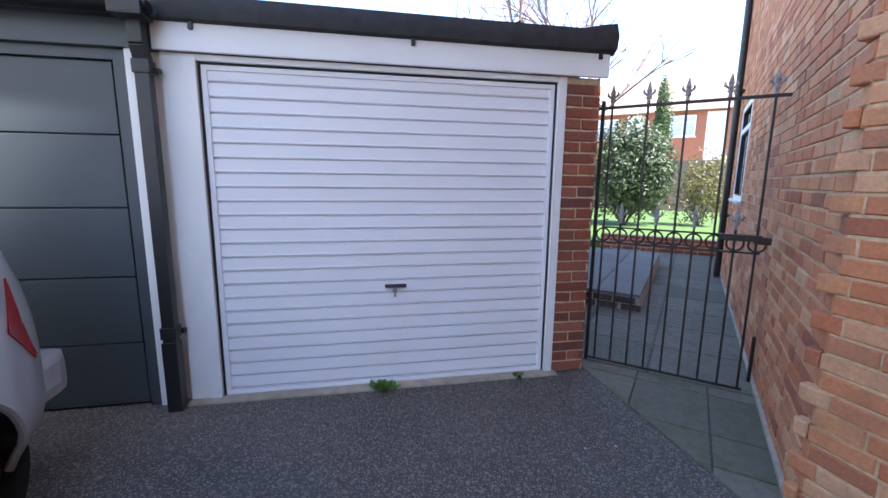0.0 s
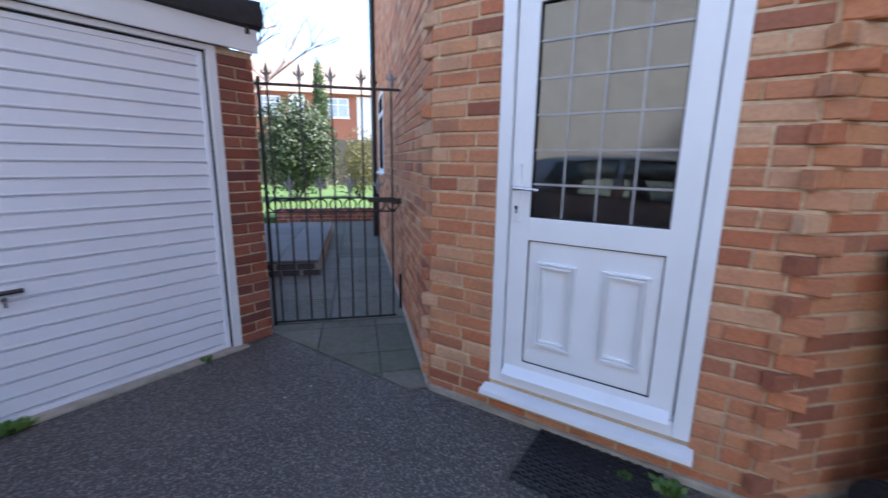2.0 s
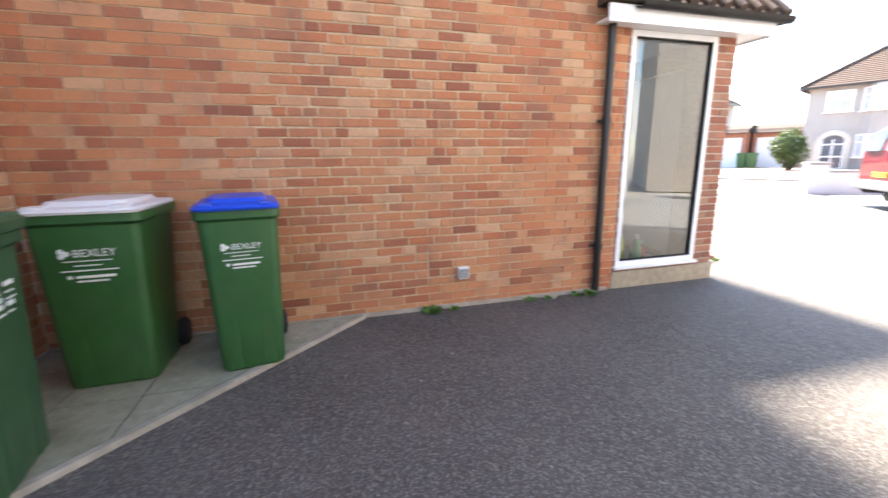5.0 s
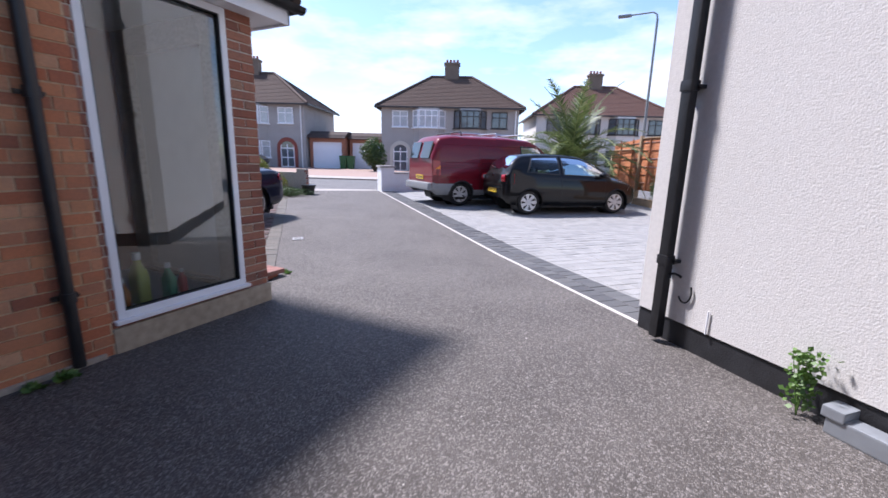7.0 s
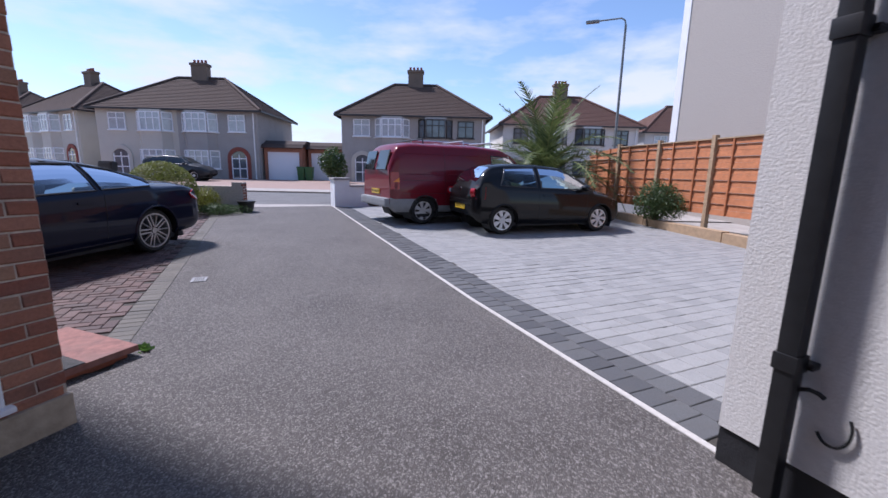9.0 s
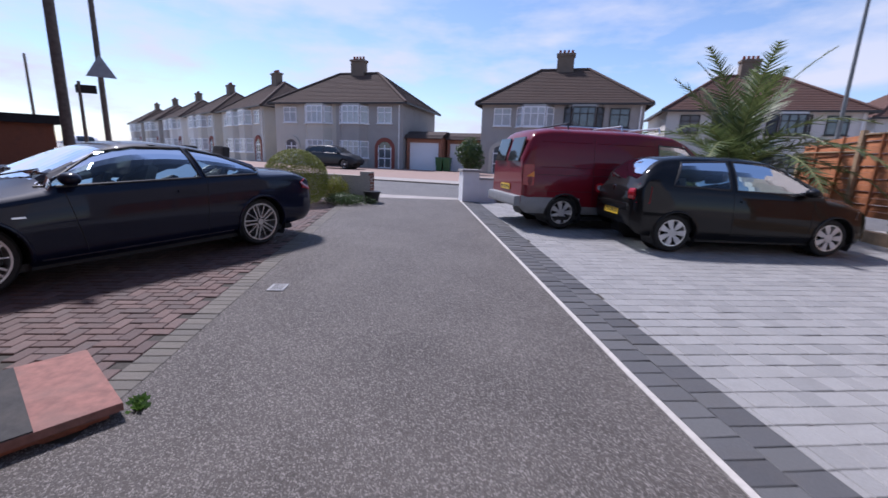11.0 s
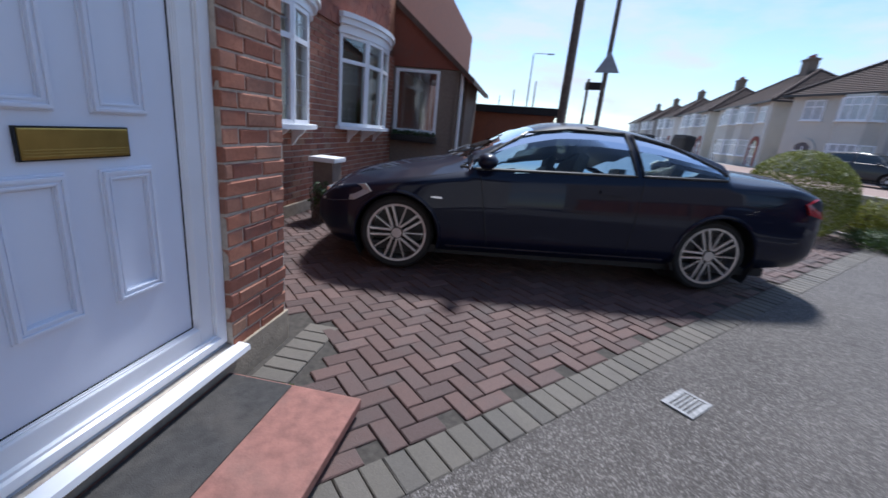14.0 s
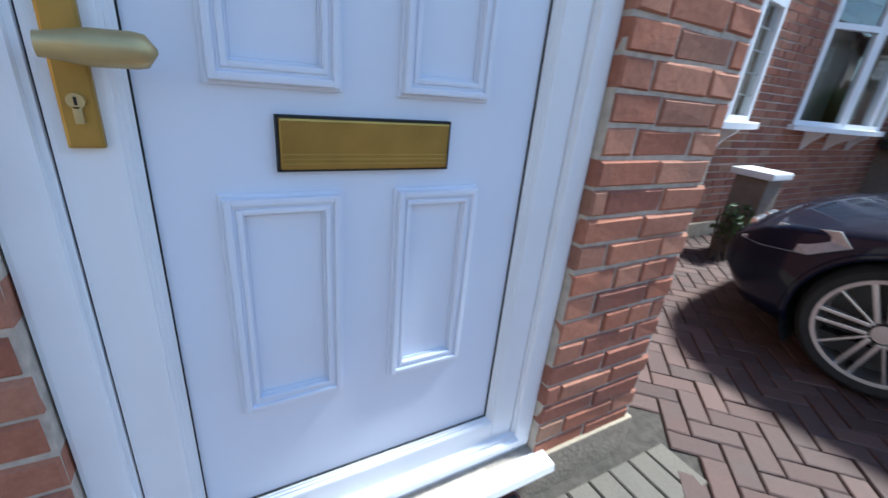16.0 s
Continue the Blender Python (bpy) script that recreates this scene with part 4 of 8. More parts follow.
def rounded(w, d, r, z, cy=0.0, n=4):
    """A rounded rectangle of width w (x) and depth d (y) at height z."""
    pts = []
    for sx, sy, a0 in ((1, 1, 0), (-1, 1, 90), (-1, -1, 180), (1, -1, 270)):
        for k in range(n + 1):
            a = radians(a0 + 90 * k / n)
            pts.append((sx * (w / 2 - r) + r * math.cos(a), cy + sy * (d / 2 - r) + r * math.sin(a), z))
    return pts


def text_mesh(words, size):
    cu = bpy.data.curves.new("words", "FONT")
    cu.body, cu.size, cu.extrude, cu.align_x = words, size, 0.0008, "CENTER"
    ob = bpy.data.objects.new("words", cu)
    scene.collection.objects.link(ob)
    bpy.context.view_layer.update()
    me = bpy.data.meshes.new_from_object(ob.evaluated_get(bpy.context.evaluated_depsgraph_get()))
    bpy.data.objects.remove(ob)
    bpy.data.curves.remove(cu)
    return me


def wheelie_bin(m, w, d, h, body_mat, lid_mat, label, slogan=False, open_by=0.0):
    """Front towards -y, wheels at the back (+y)."""
    t = thing("wheelie_bin", label, "wheelie bin", m, "wheelie bins by the house")
    wb = w * 0.79

    def fore(s):
        """How far the front stands before the middle, s up the height."""
        return d * (0.405 + 0.035 * s)

    def aft(s):
        return d * (0.25 + 0.19 * s)
    db = 2 * aft(0)
    rings = []
    for k, s in ((0.0, 0.0), (0.02, 0.02), (0.30, 0.30), (0.62, 0.62), (0.93, 0.93)):
        z = h * 0.94 * s if k else 0.0
        ww, dd, cy = wb + (w * 0.94 - wb) * s, fore(s) + aft(s), (aft(s) - fore(s)) / 2
        rings.append(rounded(ww * (0.97 if not k else 1), dd * (0.97 if not k else 1), 0.05, z, cy))
    bm = bmesh.new()
    loft(bm, rings)
    part("body", bm, body_mat, t, smooth=40)
    # raised flutes on the lower front
    for sx in (-1, 1):
        bm = bmesh.new()
        yb, yt = -fore(0), -fore(0.45)
        a = [bm.verts.new(p) for p in ((sx * wb * 0.16, yb - 0.012, 0.02), (sx * wb * 0.34, yb - 0.012, 0.02), (sx * wb * 0.25, yt + 0.002, h * 0.42), (sx * wb * 0.14, yb + 0.03, 0.02), (sx * wb * 0.38, yb + 0.03, 0.02), (sx * wb * 0.25, yt + 0.03, h * 0.44))]
        for f in ((0, 1, 2), (3, 0, 2, 5), (1, 4, 5, 2), (4, 3, 5), (0, 3, 4, 1)):
            bm.faces.new([a[i] for i in f])
        bmesh.ops.recalc_face_normals(bm, faces=bm.faces)
        part("flute", bm, body_mat, t)
    bm = bmesh.new()
    z0 = h * 0.875
    loft(bm, [rounded(w * 0.93, d * 0.875, 0.05, z0 - 0.02), rounded(w, d * 0.95, 0.05, z0), rounded(w, d * 0.95, 0.05, z0 + 0.045), rounded(w * 0.9, d * 0.86, 0.05, z0 + 0.046)])
    part("rim", bm, body_mat, t, smooth=35)
    tilt = Matrix.Translation((0, d * 0.45, z0 + 0.05)) @ pose(0, 0, 0, open_by, 0, 0) @ Matrix.Translation((0, -d * 0.45, -z0 - 0.05))
    bm = bmesh.new()
    zl = z0 + 0.048
    loft(bm, [rounded(w * 0.98, d * 0.97, 0.05, zl - (0.03 if slogan else 0), -0.012), rounded(w * 1.0, d * 0.99, 0.05, zl + 0.014, -0.012), rounded(w * 0.97, d * 0.95, 0.06, zl + 0.03, -0.01),
              rounded(w * 0.74, d * 0.76, 0.07, zl + 0.036, 0.0), rounded(w * 0.68, d * 0.70, 0.07, zl + 0.062, 0.0), rounded(w * 0.5, d * 0.5, 0.07, zl + 0.068, 0.0)])
    box(bm, (-w * 0.40, -d * 0.50, zl + 0.022), (-w * 0.26, -d * 0.36, zl + 0.046), None, 0.012)
    box(bm, (w * 0.26, -d * 0.50, zl + 0.022), (w * 0.40, -d * 0.36, zl + 0.046), None, 0.012)
    bmesh.ops.transform(bm, matrix=tilt, verts=bm.verts)
    part("lid", bm, lid_mat, t, "hinged lid", 35)
    bm = bmesh.new()
    cyl(bm, (-w * 0.42, d * 0.52, z0 + 0.055), (w * 0.42, d * 0.52, z0 + 0.055), 0.014, n=12)
    for sx in (-1, -0.33, 0.33, 1):
        box(bm, (sx * w * 0.40 - 0.012, d * 0.44, z0 + 0.01), (sx * w * 0.40 + 0.012, d * 0.53, z0 + 0.07), None, 0.005)
    part("handle_bar", bm, body_mat, t, smooth=40)
    for sx in (-1, 1):
        bm = bmesh.new()
        x = sx * (w * 0.43)
        cyl(bm, (x - 0.025, db * 0.5 + 0.05, 0.10), (x + 0.025, db * 0.5 + 0.05, 0.10), 0.10, n=24)
        bmesh.ops.bevel(bm, geom=[e for e in bm.edges if len(e.link_faces) == 2 and any(len(f.verts) > 4 for f in e.link_faces)], offset=0.012, segments=2, affect="EDGES")
        wh = part("wheel", bm, M_RUBBER, t, "black rubber wheel", 40)
        bm = bmesh.new()
        cyl(bm, (x + sx * 0.024, db * 0.5 + 0.05, 0.10), (x + sx * 0.03, db * 0.5 + 0.05, 0.10), 0.055, n=16)
        for k in range(6):
            a = k * math.pi / 3
            box(bm, (-0.006, 0.012, -0.003), (0.006, 0.055, 0.003), Matrix.Translation((x + sx * 0.031, db * 0.5 + 0.05, 0.10)) @ pose(0, 0, 0, 0, 90, 0) @ pose(0, 0, 0, 0, 0, math.degrees(a)))
        part("hub", bm, M_BLACK, wh)
    bm = bmesh.new()
    cyl(bm, (-w * 0.43, db * 0.5 + 0.05, 0.10), (w * 0.43, db * 0.5 + 0.05, 0.10), 0.012, n=10)
    part("axle", bm, M_GREYIRON, t)
    # printing on the front
    slope = math.degrees(math.atan2(d * 0.035, h * 0.94))
    zt = h * 0.705
    yt = -fore(0.75) - 0.004
    face = pose(0, yt, zt, 90 + slope, 0, 0)
    bars = [(-0.10, 0.10, -0.022, -0.018), (-0.06, 0.05, -0.045, -0.040), (-0.115, 0.115, -0.07, -0.064), (-0.06, 0.10, -0.105, -0.092), (-0.06, 0.07, -0.125, -0.116)]
    k = w / 0.50
    if not slogan:
        me = text_mesh("BEXLEY", 0.052 * k)
        me.materials.append(M_WORD)
        ob = new("council_name", me)
        ob.parent = t
        ob.matrix_basis = face @ pose(0.03 * k, 0, 0.0)
        for x0, x1, y0, y1 in bars:
            bm = bmesh.new()
            box(bm, (x0 * k, y0 * k, 0), (x1 * k, y1 * k, 0.001), face)
            part("printed_line", bm, M_WORD, t)
        bm = bmesh.new()
        for i in range(3):
            cyl(bm, (-0.095 * k + 0.014 * k * math.cos(i * 2.1), 0.018 * k + 0.014 * k * math.sin(i * 2.1), 0), (-0.095 * k + 0.014 * k * math.cos(i * 2.1), 0.018 * k + 0.014 * k * math.sin(i * 2.1), 0.001), 0.013 * k, n=10)
        bmesh.ops.transform(bm, matrix=face, verts=bm.verts)
        part("printed_badge", bm, M_WORD, t)
        bm = bmesh.new()
        n = 14
        cyl(bm, (-0.085 * k, -0.098 * k, 0), (-0.085 * k, -0.098 * k, 0.001), 0.010 * k, n=12)
        bmesh.ops.transform(bm, matrix=face, verts=bm.verts)
        part("printed_mark", bm, M_WORD, t)
    else:
        rr = random.Random(3)
        for i in range(3):
            for j in range(5):
                bm = bmesh.new()
                x0 = -0.13 + 0.1 * i
                box(bm, (x0, 0.02 - 0.028 * j, 0), (x0 + rr.uniform(0.05, 0.09), 0.02 - 0.028 * j + rr.choice((0.006, 0.016, 0.02)), 0.001), face)
                part("printed_line", bm, M_WORD, t)
    return t


wheelie_bin(pose(2.215, 0.495, 0.032, 0, 0, 8), 0.58, 0.70, 1.11, M_BINDULL, M_BINDULL, "faded green wheelie bin with a slightly raised green lid", True, -3.0)
wheelie_bin(pose(3.255, 0.195, 0.032, 0, 0, -89), 0.58, 0.70, 1.12, M_BINGREEN, M_WHITELID, "green wheelie bin with a white lid beside the brick wall")
wheelie_bin(pose(3.215, -0.55, 0.032, 0, 0, -82), 0.47, 0.68, 1.11, M_BINGREEN, M_BLUELID, "slim green wheelie bin with a blue lid beside the brick wall")


# ---- the glazed porch and the front door ----
PX, PY, HX = 3.70, -5.155, 5.585
M_STONE = surface("buff_rendered_plinth", (0.36, 0.30, 0.22), 0.9, vary=0.18, scale=16, bump=0.6, bump_scale=70, stain=0.5, second=(0.22, 0.19, 0.14))
brick_wall("wall_porch_side", pose(PX, -3.86, 0.15, 0, 0, -90), 1.297, 2.37, SET_FRONT, "brown red brick pier of the glazed porch", holes=[(0.045, 1.055, 0.075, 2.315)], near=(1.2, 1), limit=250, thick=0.23, mortar=M_MORTAR_GREY, seed=41)
brick_wall("wall_porch_front", pose(PX + 0.04, PY, 0.15, 0, 0, 0), HX - PX - 0.04, 2.37, SET_FRONT, "brown red brick piers either side of the front door", holes=[(0.335, 1.388, 0.04, 2.1)], near=(1.56, 1), limit=280, thick=0.22, mortar=M_MORTAR_GREY, seed=42)
bm = bmesh.new()
box(bm, (PX - 0.025, PY - 0.012, -0.05), (PX + 0.2, -3.86, 0.175), None, 0.006)
box(bm, (PX + 0.15, PY - 0.012, -0.05), (HX + 0.008, -4.9, 0.175), None, 0.006)
box(bm, (HX - 0.2, -5.0, -0.05), (HX + 0.008, -3.5, 0.175), None, 0.006)
solid("plinth", bm, M_STONE, "buff rendered plinth of the porch", "plinth", "structure")
bm = bmesh.new()
box(bm, (HX - 0.22, PY + 0.21, 0.15), (HX, -3.5, 2.52))
solid("wall_porch_end", bm, M_BRICK_FRONT_JOINED, "brown red brick end wall of the porch", "wall", "structure")

M_PORCHROOM = surface("magnolia_plaster", (0.62, 0.60, 0.56), 0.85, vary=0.04)


def porch_window():
    t = thing("porch_window", "tall white uPVC porch window with a white sill", "window", pose(PX, -3.905, 0.225, 0, 0, -90), kind="structure")
    w, h = 1.01, 2.24
    bm = bmesh.new()
    frame_bars(bm, 0, w, 0, h, 0.052, -0.004, 0.065, 0.008)
    part("window_frame", bm, M_PVC, t)
    bm = bmesh.new()
    frame_bars(bm, 0.05, w - 0.05, 0.05, h - 0.05, 0.012, 0.006, 0.05, 0.0)
    part("gasket", bm, M_RUBBER, t)
    bm = bmesh.new()
    pane_mesh(bm, 0.052, w - 0.052, 0.052, h - 0.052, 0.03)
    glass_part("pane", bm, t)
    bm = bmesh.new()
    box(bm, (-0.025, -0.04, -0.028), (w + 0.025, 0.05, 0.001), None, 0.008)
    part("window_sill", bm, M_PVC, t)
    # things kept inside on the floor
    bm = bmesh.new()
    box(bm, (3.95, -5.0, 0.15), (5.55, -3.45, 2.5))
    bmesh.ops.reverse_faces(bm, faces=bm.faces)
    bmesh.ops.delete(bm, geom=[f for f in bm.faces if f.calc_center_median().x < 4.0], context="FACES_ONLY")
    solid("porch_lining", bm, M_PORCHROOM, "plain plastered walls inside the porch", "wall", "structure")
    cols = [((0.55, 0.20, 0.03), 0.10), ((0.45, 0.50, 0.12), 0.16), ((0.10, 0.30, 0.15), 0.12), ((0.5, 0.08, 0.06), 0.08)]
    for i, (c, r) in enumerate(cols):
        b = thing("plastic_bottle", "coloured plastic bottle standing on the porch floor", "bottle", pose(4.05 + 0.10 * (i % 2), -4.12 - 0.17 * i, 0.155), "bottles in the porch")
        bm = bmesh.new()
        k = r * 0.55
        loft(bm, [rounded(k * 1.7, k, k * 0.3, 0), rounded(k * 1.8, k * 1.1, k * 0.3, 0.02), rounded(k * 1.8, k * 1.1, k * 0.3, r * 1.5), rounded(k * 0.6, k * 0.6, k * 0.25, r * 2.1), rounded(k * 0.5, k * 0.5, k * 0.2, r * 2.3)])
        part("bottle_body", bm, surface("bottle_plastic", c, 0.35), b, smooth=50)
        bm = bmesh.new()
        cyl(bm, (0, 0, r * 2.25), (0, 0, r * 2.6), k * 0.34)
        part("cap", bm, M_PAINT, b, smooth=40)


porch_window()


def porch_roof():
    bm = bmesh.new()
    x0, x1, y0, y1 = PX - 0.26, HX + 0.26, PY - 0.30, -3.5
    vs = [bm.verts.new(p) for p in ((x0, y0, 2.61), (x1, y0, 2.61), (x1, y1, 2.61), (x0, y1, 2.61), (x0 + 0.9, y1, 3.55), (x1 - 0.9, y1, 3.55))]
    for f in ((0, 1, 5, 4), (0, 4, 3), (1, 2, 5), (3, 4, 5, 2), (3, 2, 1, 0)):
        bm.faces.new([vs[i] for i in f])
    bmesh.ops.recalc_face_normals(bm, faces=bm.faces)
    solid("porch_roof", bm, M_TILE, "brown tiled lean-to porch roof", "roof", "structure")
    # rolled tiles along the eaves
    bm = bmesh.new()
    for i in range(11):
        y = y0 + 0.05 + i * 0.185
        for r in range(3):
            cyl(bm, (x0 - 0.02 + 0.3 * r, y, 2.625 + 0.3 * r), (x0 + 0.33 + 0.3 * r, y, 2.97 + 0.3 * r), 0.045, 0.04, 10)
    solid("roof_tiles", bm, M_TILE, "rolled dark concrete tiles at the porch eaves", "roof tile", "stuff", smooth=50)
    bm = bmesh.new()
    box(bm, (PX - 0.20, PY - 0.24, 2.45), (HX + 0.2, PY - 0.215, 2.59), None, 0.004)
    box(bm, (PX - 0.20, PY - 0.24, 2.45), (PX - 0.175, -3.5, 2.59), None, 0.004)
    box(bm, (PX - 0.19, PY - 0.23, 2.47), (HX + 0.2, -3.5, 2.485))
    solid("porch_fascia", bm, M_PVC, "white plastic fascia and soffit of the porch", "fascia", "structure")
    g = thing("porch_gutter", "black half-round gutter round the porch", "gutter", Matrix.Identity(4))
    n = 10
    for a, b, s in (((PX - 0.25, PY - 0.34), (PX - 0.25, -3.75), 0), ((PX - 0.30, PY - 0.29), (HX + 0.25, PY - 0.29), 1)):
        bm = bmesh.new()
        rings = []
        for p in (a, b):
            rings.append([bm.verts.new((p[0] + (0.055 * math.cos(math.pi + math.pi * k / n) if not s else 0), p[1] + (0.055 * math.cos(math.pi + math.pi * k / n) if s else 0), 2.605 + 0.055 * math.sin(math.pi + math.pi * k / n))) for k in range(n + 1)])
        for k in range(n):
            bm.faces.new((rings[0][k], rings[0][k + 1], rings[1][k + 1], rings[1][k]))
        bmesh.ops.solidify(bm, geom=bm.faces[:], thickness=0.004)
        part("trough", bm, M_BLACK, g, smooth=50)


porch_roof()

M_BRASS = surface("worn_brass", (0.42, 0.28, 0.08), 0.32, metal=1.0, vary=0.12, scale=15)
M_BRASSDULL = surface("pale_worn_brass", (0.50, 0.40, 0.20), 0.42, metal=0.75, vary=0.15, scale=12)
M_DOORBLUE = surface("white_door_skin", (0.72, 0.76, 0.85), 0.35, vary=0.02, scale=3, stain=0.08, second=(0.6, 0.6, 0.62), stain_scale=5)


def lever_grip(bm, a, b, r0, r1, tall):
    """A rounded grip from a to b, oval in section, swelling from r0 to r1."""
    a, b = Vector(a), Vector(b)
    rings = []
    n = 14
    for k in range(11):
        u = k / 10
        c = a + (b - a) * u
        r = r0 + (r1 - r0) * smooth_step(0, 0.45, u)
        r *= math.sqrt(max(0.02, 1 - max(0, (u - 0.82) / 0.18) ** 2))
        rings.append([(c.x, c.y + r * math.cos(2 * math.pi * i / n), c.z + r * tall * math.sin(2 * math.pi * i / n)) for i in range(n)])
    loft(bm, rings)


def front_door():
    x0, x1, h = 4.078, 5.125, 2.03
    w = x1 - x0
    t = thing("front_door", "white panelled uPVC front door with brass letter plate", "door", pose(x0, PY + 0.03, 0.205), kind="structure")
    bm = bmesh.new()
    frame_bars(bm, 0, w, 0, h, 0.062, 0.0, 0.075, 0.008)
    frame_bars(bm, 0.060, w - 0.060, 0.045, h - 0.060, 0.010, 0.012, 0.075, 0.002)
    part("door_frame", bm, M_PVC, t)
    a, b, za, zb = 0.072, w - 0.072, 0.058, h - 0.072
    bm = bmesh.new()
    frame_bars(bm, a - 0.004, b + 0.004, za - 0.004, zb + 0.004, 0.007, 0.024, 0.07, 0.0)
    part("seal", bm, M_RUBBER, t, "black rubber door seal")
    bm = bmesh.new()
    frame_bars(bm, a, b, za, zb, 0.076, 0.016, 0.075, 0.007)
    leaf = part("door_leaf", bm, M_PVC, t, "white uPVC stiles and rails")
    pa, pb, pza, pzb = 0.165, w - 0.165, 0.147, h - 0.165
    bm = bmesh.new()
    for k, (o, y) in enumerate(((0.018, 0.020), (0.012, 0.024), (0.006, 0.029))):
        frame_bars(bm, pa - o, pb + o, pza - o, pzb + o, 0.007, y, 0.07, 0.001)
    part("glazing_bead", bm, M_PVC, leaf)
    bm = bmesh.new()
    frame_bars(bm, pa - 0.001, pb + 0.001, pza - 0.001, pzb + 0.001, 0.0045, 0.033, 0.07, 0.0)
    part("gasket", bm, M_RUBBER, leaf, "black rubber panel gasket")
    bm = bmesh.new()
    box(bm, (pa, 0.038, pza), (pb, 0.07, pzb))
    panel = part("door_panel", bm, M_DOORBLUE, leaf, "white moulded door panel")
    for p, q in ((4.331 - x0, 4.537 - x0), (4.638 - x0, 4.834 - x0)):
        for z0, z1 in ((0.398, 0.853), (1.020, 1.75)):
            bm = bmesh.new()
            for inset, wide, out in ((0.0, 0.008, 0.008), (0.007, 0.012, 0.019), (0.018, 0.008, 0.013), (0.025, 0.010, 0.016), (0.034, 0.006, 0.005)):
                frame_bars(bm, p + inset, q - inset, z0 + inset, z1 - inset, wide, 0.0385 - out, 0.0385, 0.0035)
            part("raised_moulding", bm, M_DOORBLUE, leaf)
    bm = bmesh.new()
    box(bm, (4.430 - x0, 0.022, 0.893), (4.744 - x0, 0.039, 0.977), None, 0.004)
    for k in range(3):
        box(bm, (4.434 - x0, 0.0205, 0.899 + 0.008 * k), (4.740 - x0, 0.024, 0.9035 + 0.008 * k), None, 0.001)
    lb = part("letter_plate", bm, M_BRASS, leaf, "brass letter plate with ribbed lower edge")
    bm = bmesh.new()
    frame_bars(bm, 4.426 - x0, 4.748 - x0, 0.889, 0.981, 0.004, 0.026, 0.0395, 0.0)
    part("letter_plate_gasket", bm, M_RUBBER, lb)
    bm = bmesh.new()
    box(bm, (4.170 - x0, 0.004, 0.930), (4.210 - x0, 0.017, 1.18), None, 0.004)
    hp = part("lock_plate", bm, M_BRASS, leaf, "brass lock plate")
    bm = bmesh.new()
    cyl(bm, (4.188 - x0, 0.01, 1.052), (4.188 - x0, -0.045, 1.052), 0.012, n=16)
    lever_grip(bm, (4.176 - x0, -0.046, 1.052), (4.288 - x0, -0.042, 1.055), 0.011, 0.017, 1.25)
    part("lever_handle", bm, M_BRASSDULL, hp, "pale worn brass lever handle", 50)
    bm = bmesh.new()
    cyl(bm, (4.190 - x0, -0.004, 0.990), (4.190 - x0, 0.01, 0.990), 0.0095, n=16)
    box(bm, (4.185 - x0, -0.004, 0.962), (4.195 - x0, 0.01, 0.985), None, 0.002)
    part("lock_cylinder", bm, M_BRASSDULL, hp, "brass lock cylinder", 40)
    bm = bmesh.new()
    box(bm, (4.1885 - x0, -0.005, 0.985), (4.1915 - x0, -0.003, 0.995))
    part("key_slot", bm, M_RUBBER, hp)
    bm = bmesh.new()
    extrude_x(bm, [(0.08, 0.055), (0.0, 0.052), (-0.012, 0.046), (-0.012, 0.030), (0.08, 0.030)], 0.055, w - 0.055)
    part("weather_bar", bm, M_PVC, leaf, "white rounded drip bar")
    bm = bmesh.new()
    extrude_x(bm, [(0.1, 0.0), (0.1, -0.01), (-0.085, -0.02), (-0.09, -0.045), (-0.07, -0.045), (0.0, -0.04), (0.1, -0.04)], -0.03, w + 0.042)
    part("door_sill", bm, M_PVC, t, "projecting white sill")
    bm = bmesh.new()
    box(bm, (5.23, PY - 0.028, 1.96), (5.29, PY - 0.006, 2.01), None, 0.005)
    solid("door_chime_box", bm, M_PVC, "small white plastic bell box on the brick pier", "bell box")


front_door()


def door_step():
    t = thing("door_step", "red painted concrete doorstep with a dark worn mat", "doorstep", Matrix.Identity(4))
    bm = bmesh.new()
    box(bm, (4.205, -5.83, 0.040), (5.06, PY - 0.02, 0.088), None, 0.010)
    part("tread", bm, M_REDSTEP, t, "faded red painted tread")
    bm = bmesh.new()
    box(bm, (4.255, -5.775, -0.05), (5.02, PY - 0.02, 0.042), None, 0.006)
    part("riser", bm, M_BRICK_DARK, t, "dark brick riser")
    bm = bmesh.new()
    box(bm, (4.21, -5.50, 0.087), (5.045, PY - 0.035, 0.094), None, 0.003)
    part("mat", bm, M_MAT, t, "dark grey worn mat")


M_REDSTEP = surface("faded_red_paint", (0.235, 0.105, 0.082), 0.8, vary=0.25, scale=18, bump=0.5, stain=0.55, second=(0.17, 0.10, 0.08), stain_scale=4)
M_MAT = surface("worn_rubber_mat", (0.040, 0.038, 0.036), 0.9, vary=0.25, scale=25, bump=0.7, bump_scale=220, stain=0.4, second=(0.10, 0.085, 0.07), stain_scale=5)
door_step()

# ---- main front wall with bow windows ----
MY = -3.60
brick_wall("wall_front", pose(HX, MY, 0.0, 0, 0, 0), 12.45 - HX, 2.55, SET_FRONT, "brown red brick front wall of the house", holes=[(7.0 - HX, 8.75 - HX, 1.14, 2.4), (9.75 - HX, 11.75 - HX, 1.14, 2.5)], near=(2.5, 0.7), limit=290, mortar=M_MORTAR_GREY, seed=43)
bm = bmesh.new()
box(bm, (HX, MY - 0.035, -0.05), (12.4, MY + 0.1, 0.16), None, 0.006)
solid("front_plinth", bm, M_STONE, "buff rendered plinth under the front wall", "plinth", "structure")


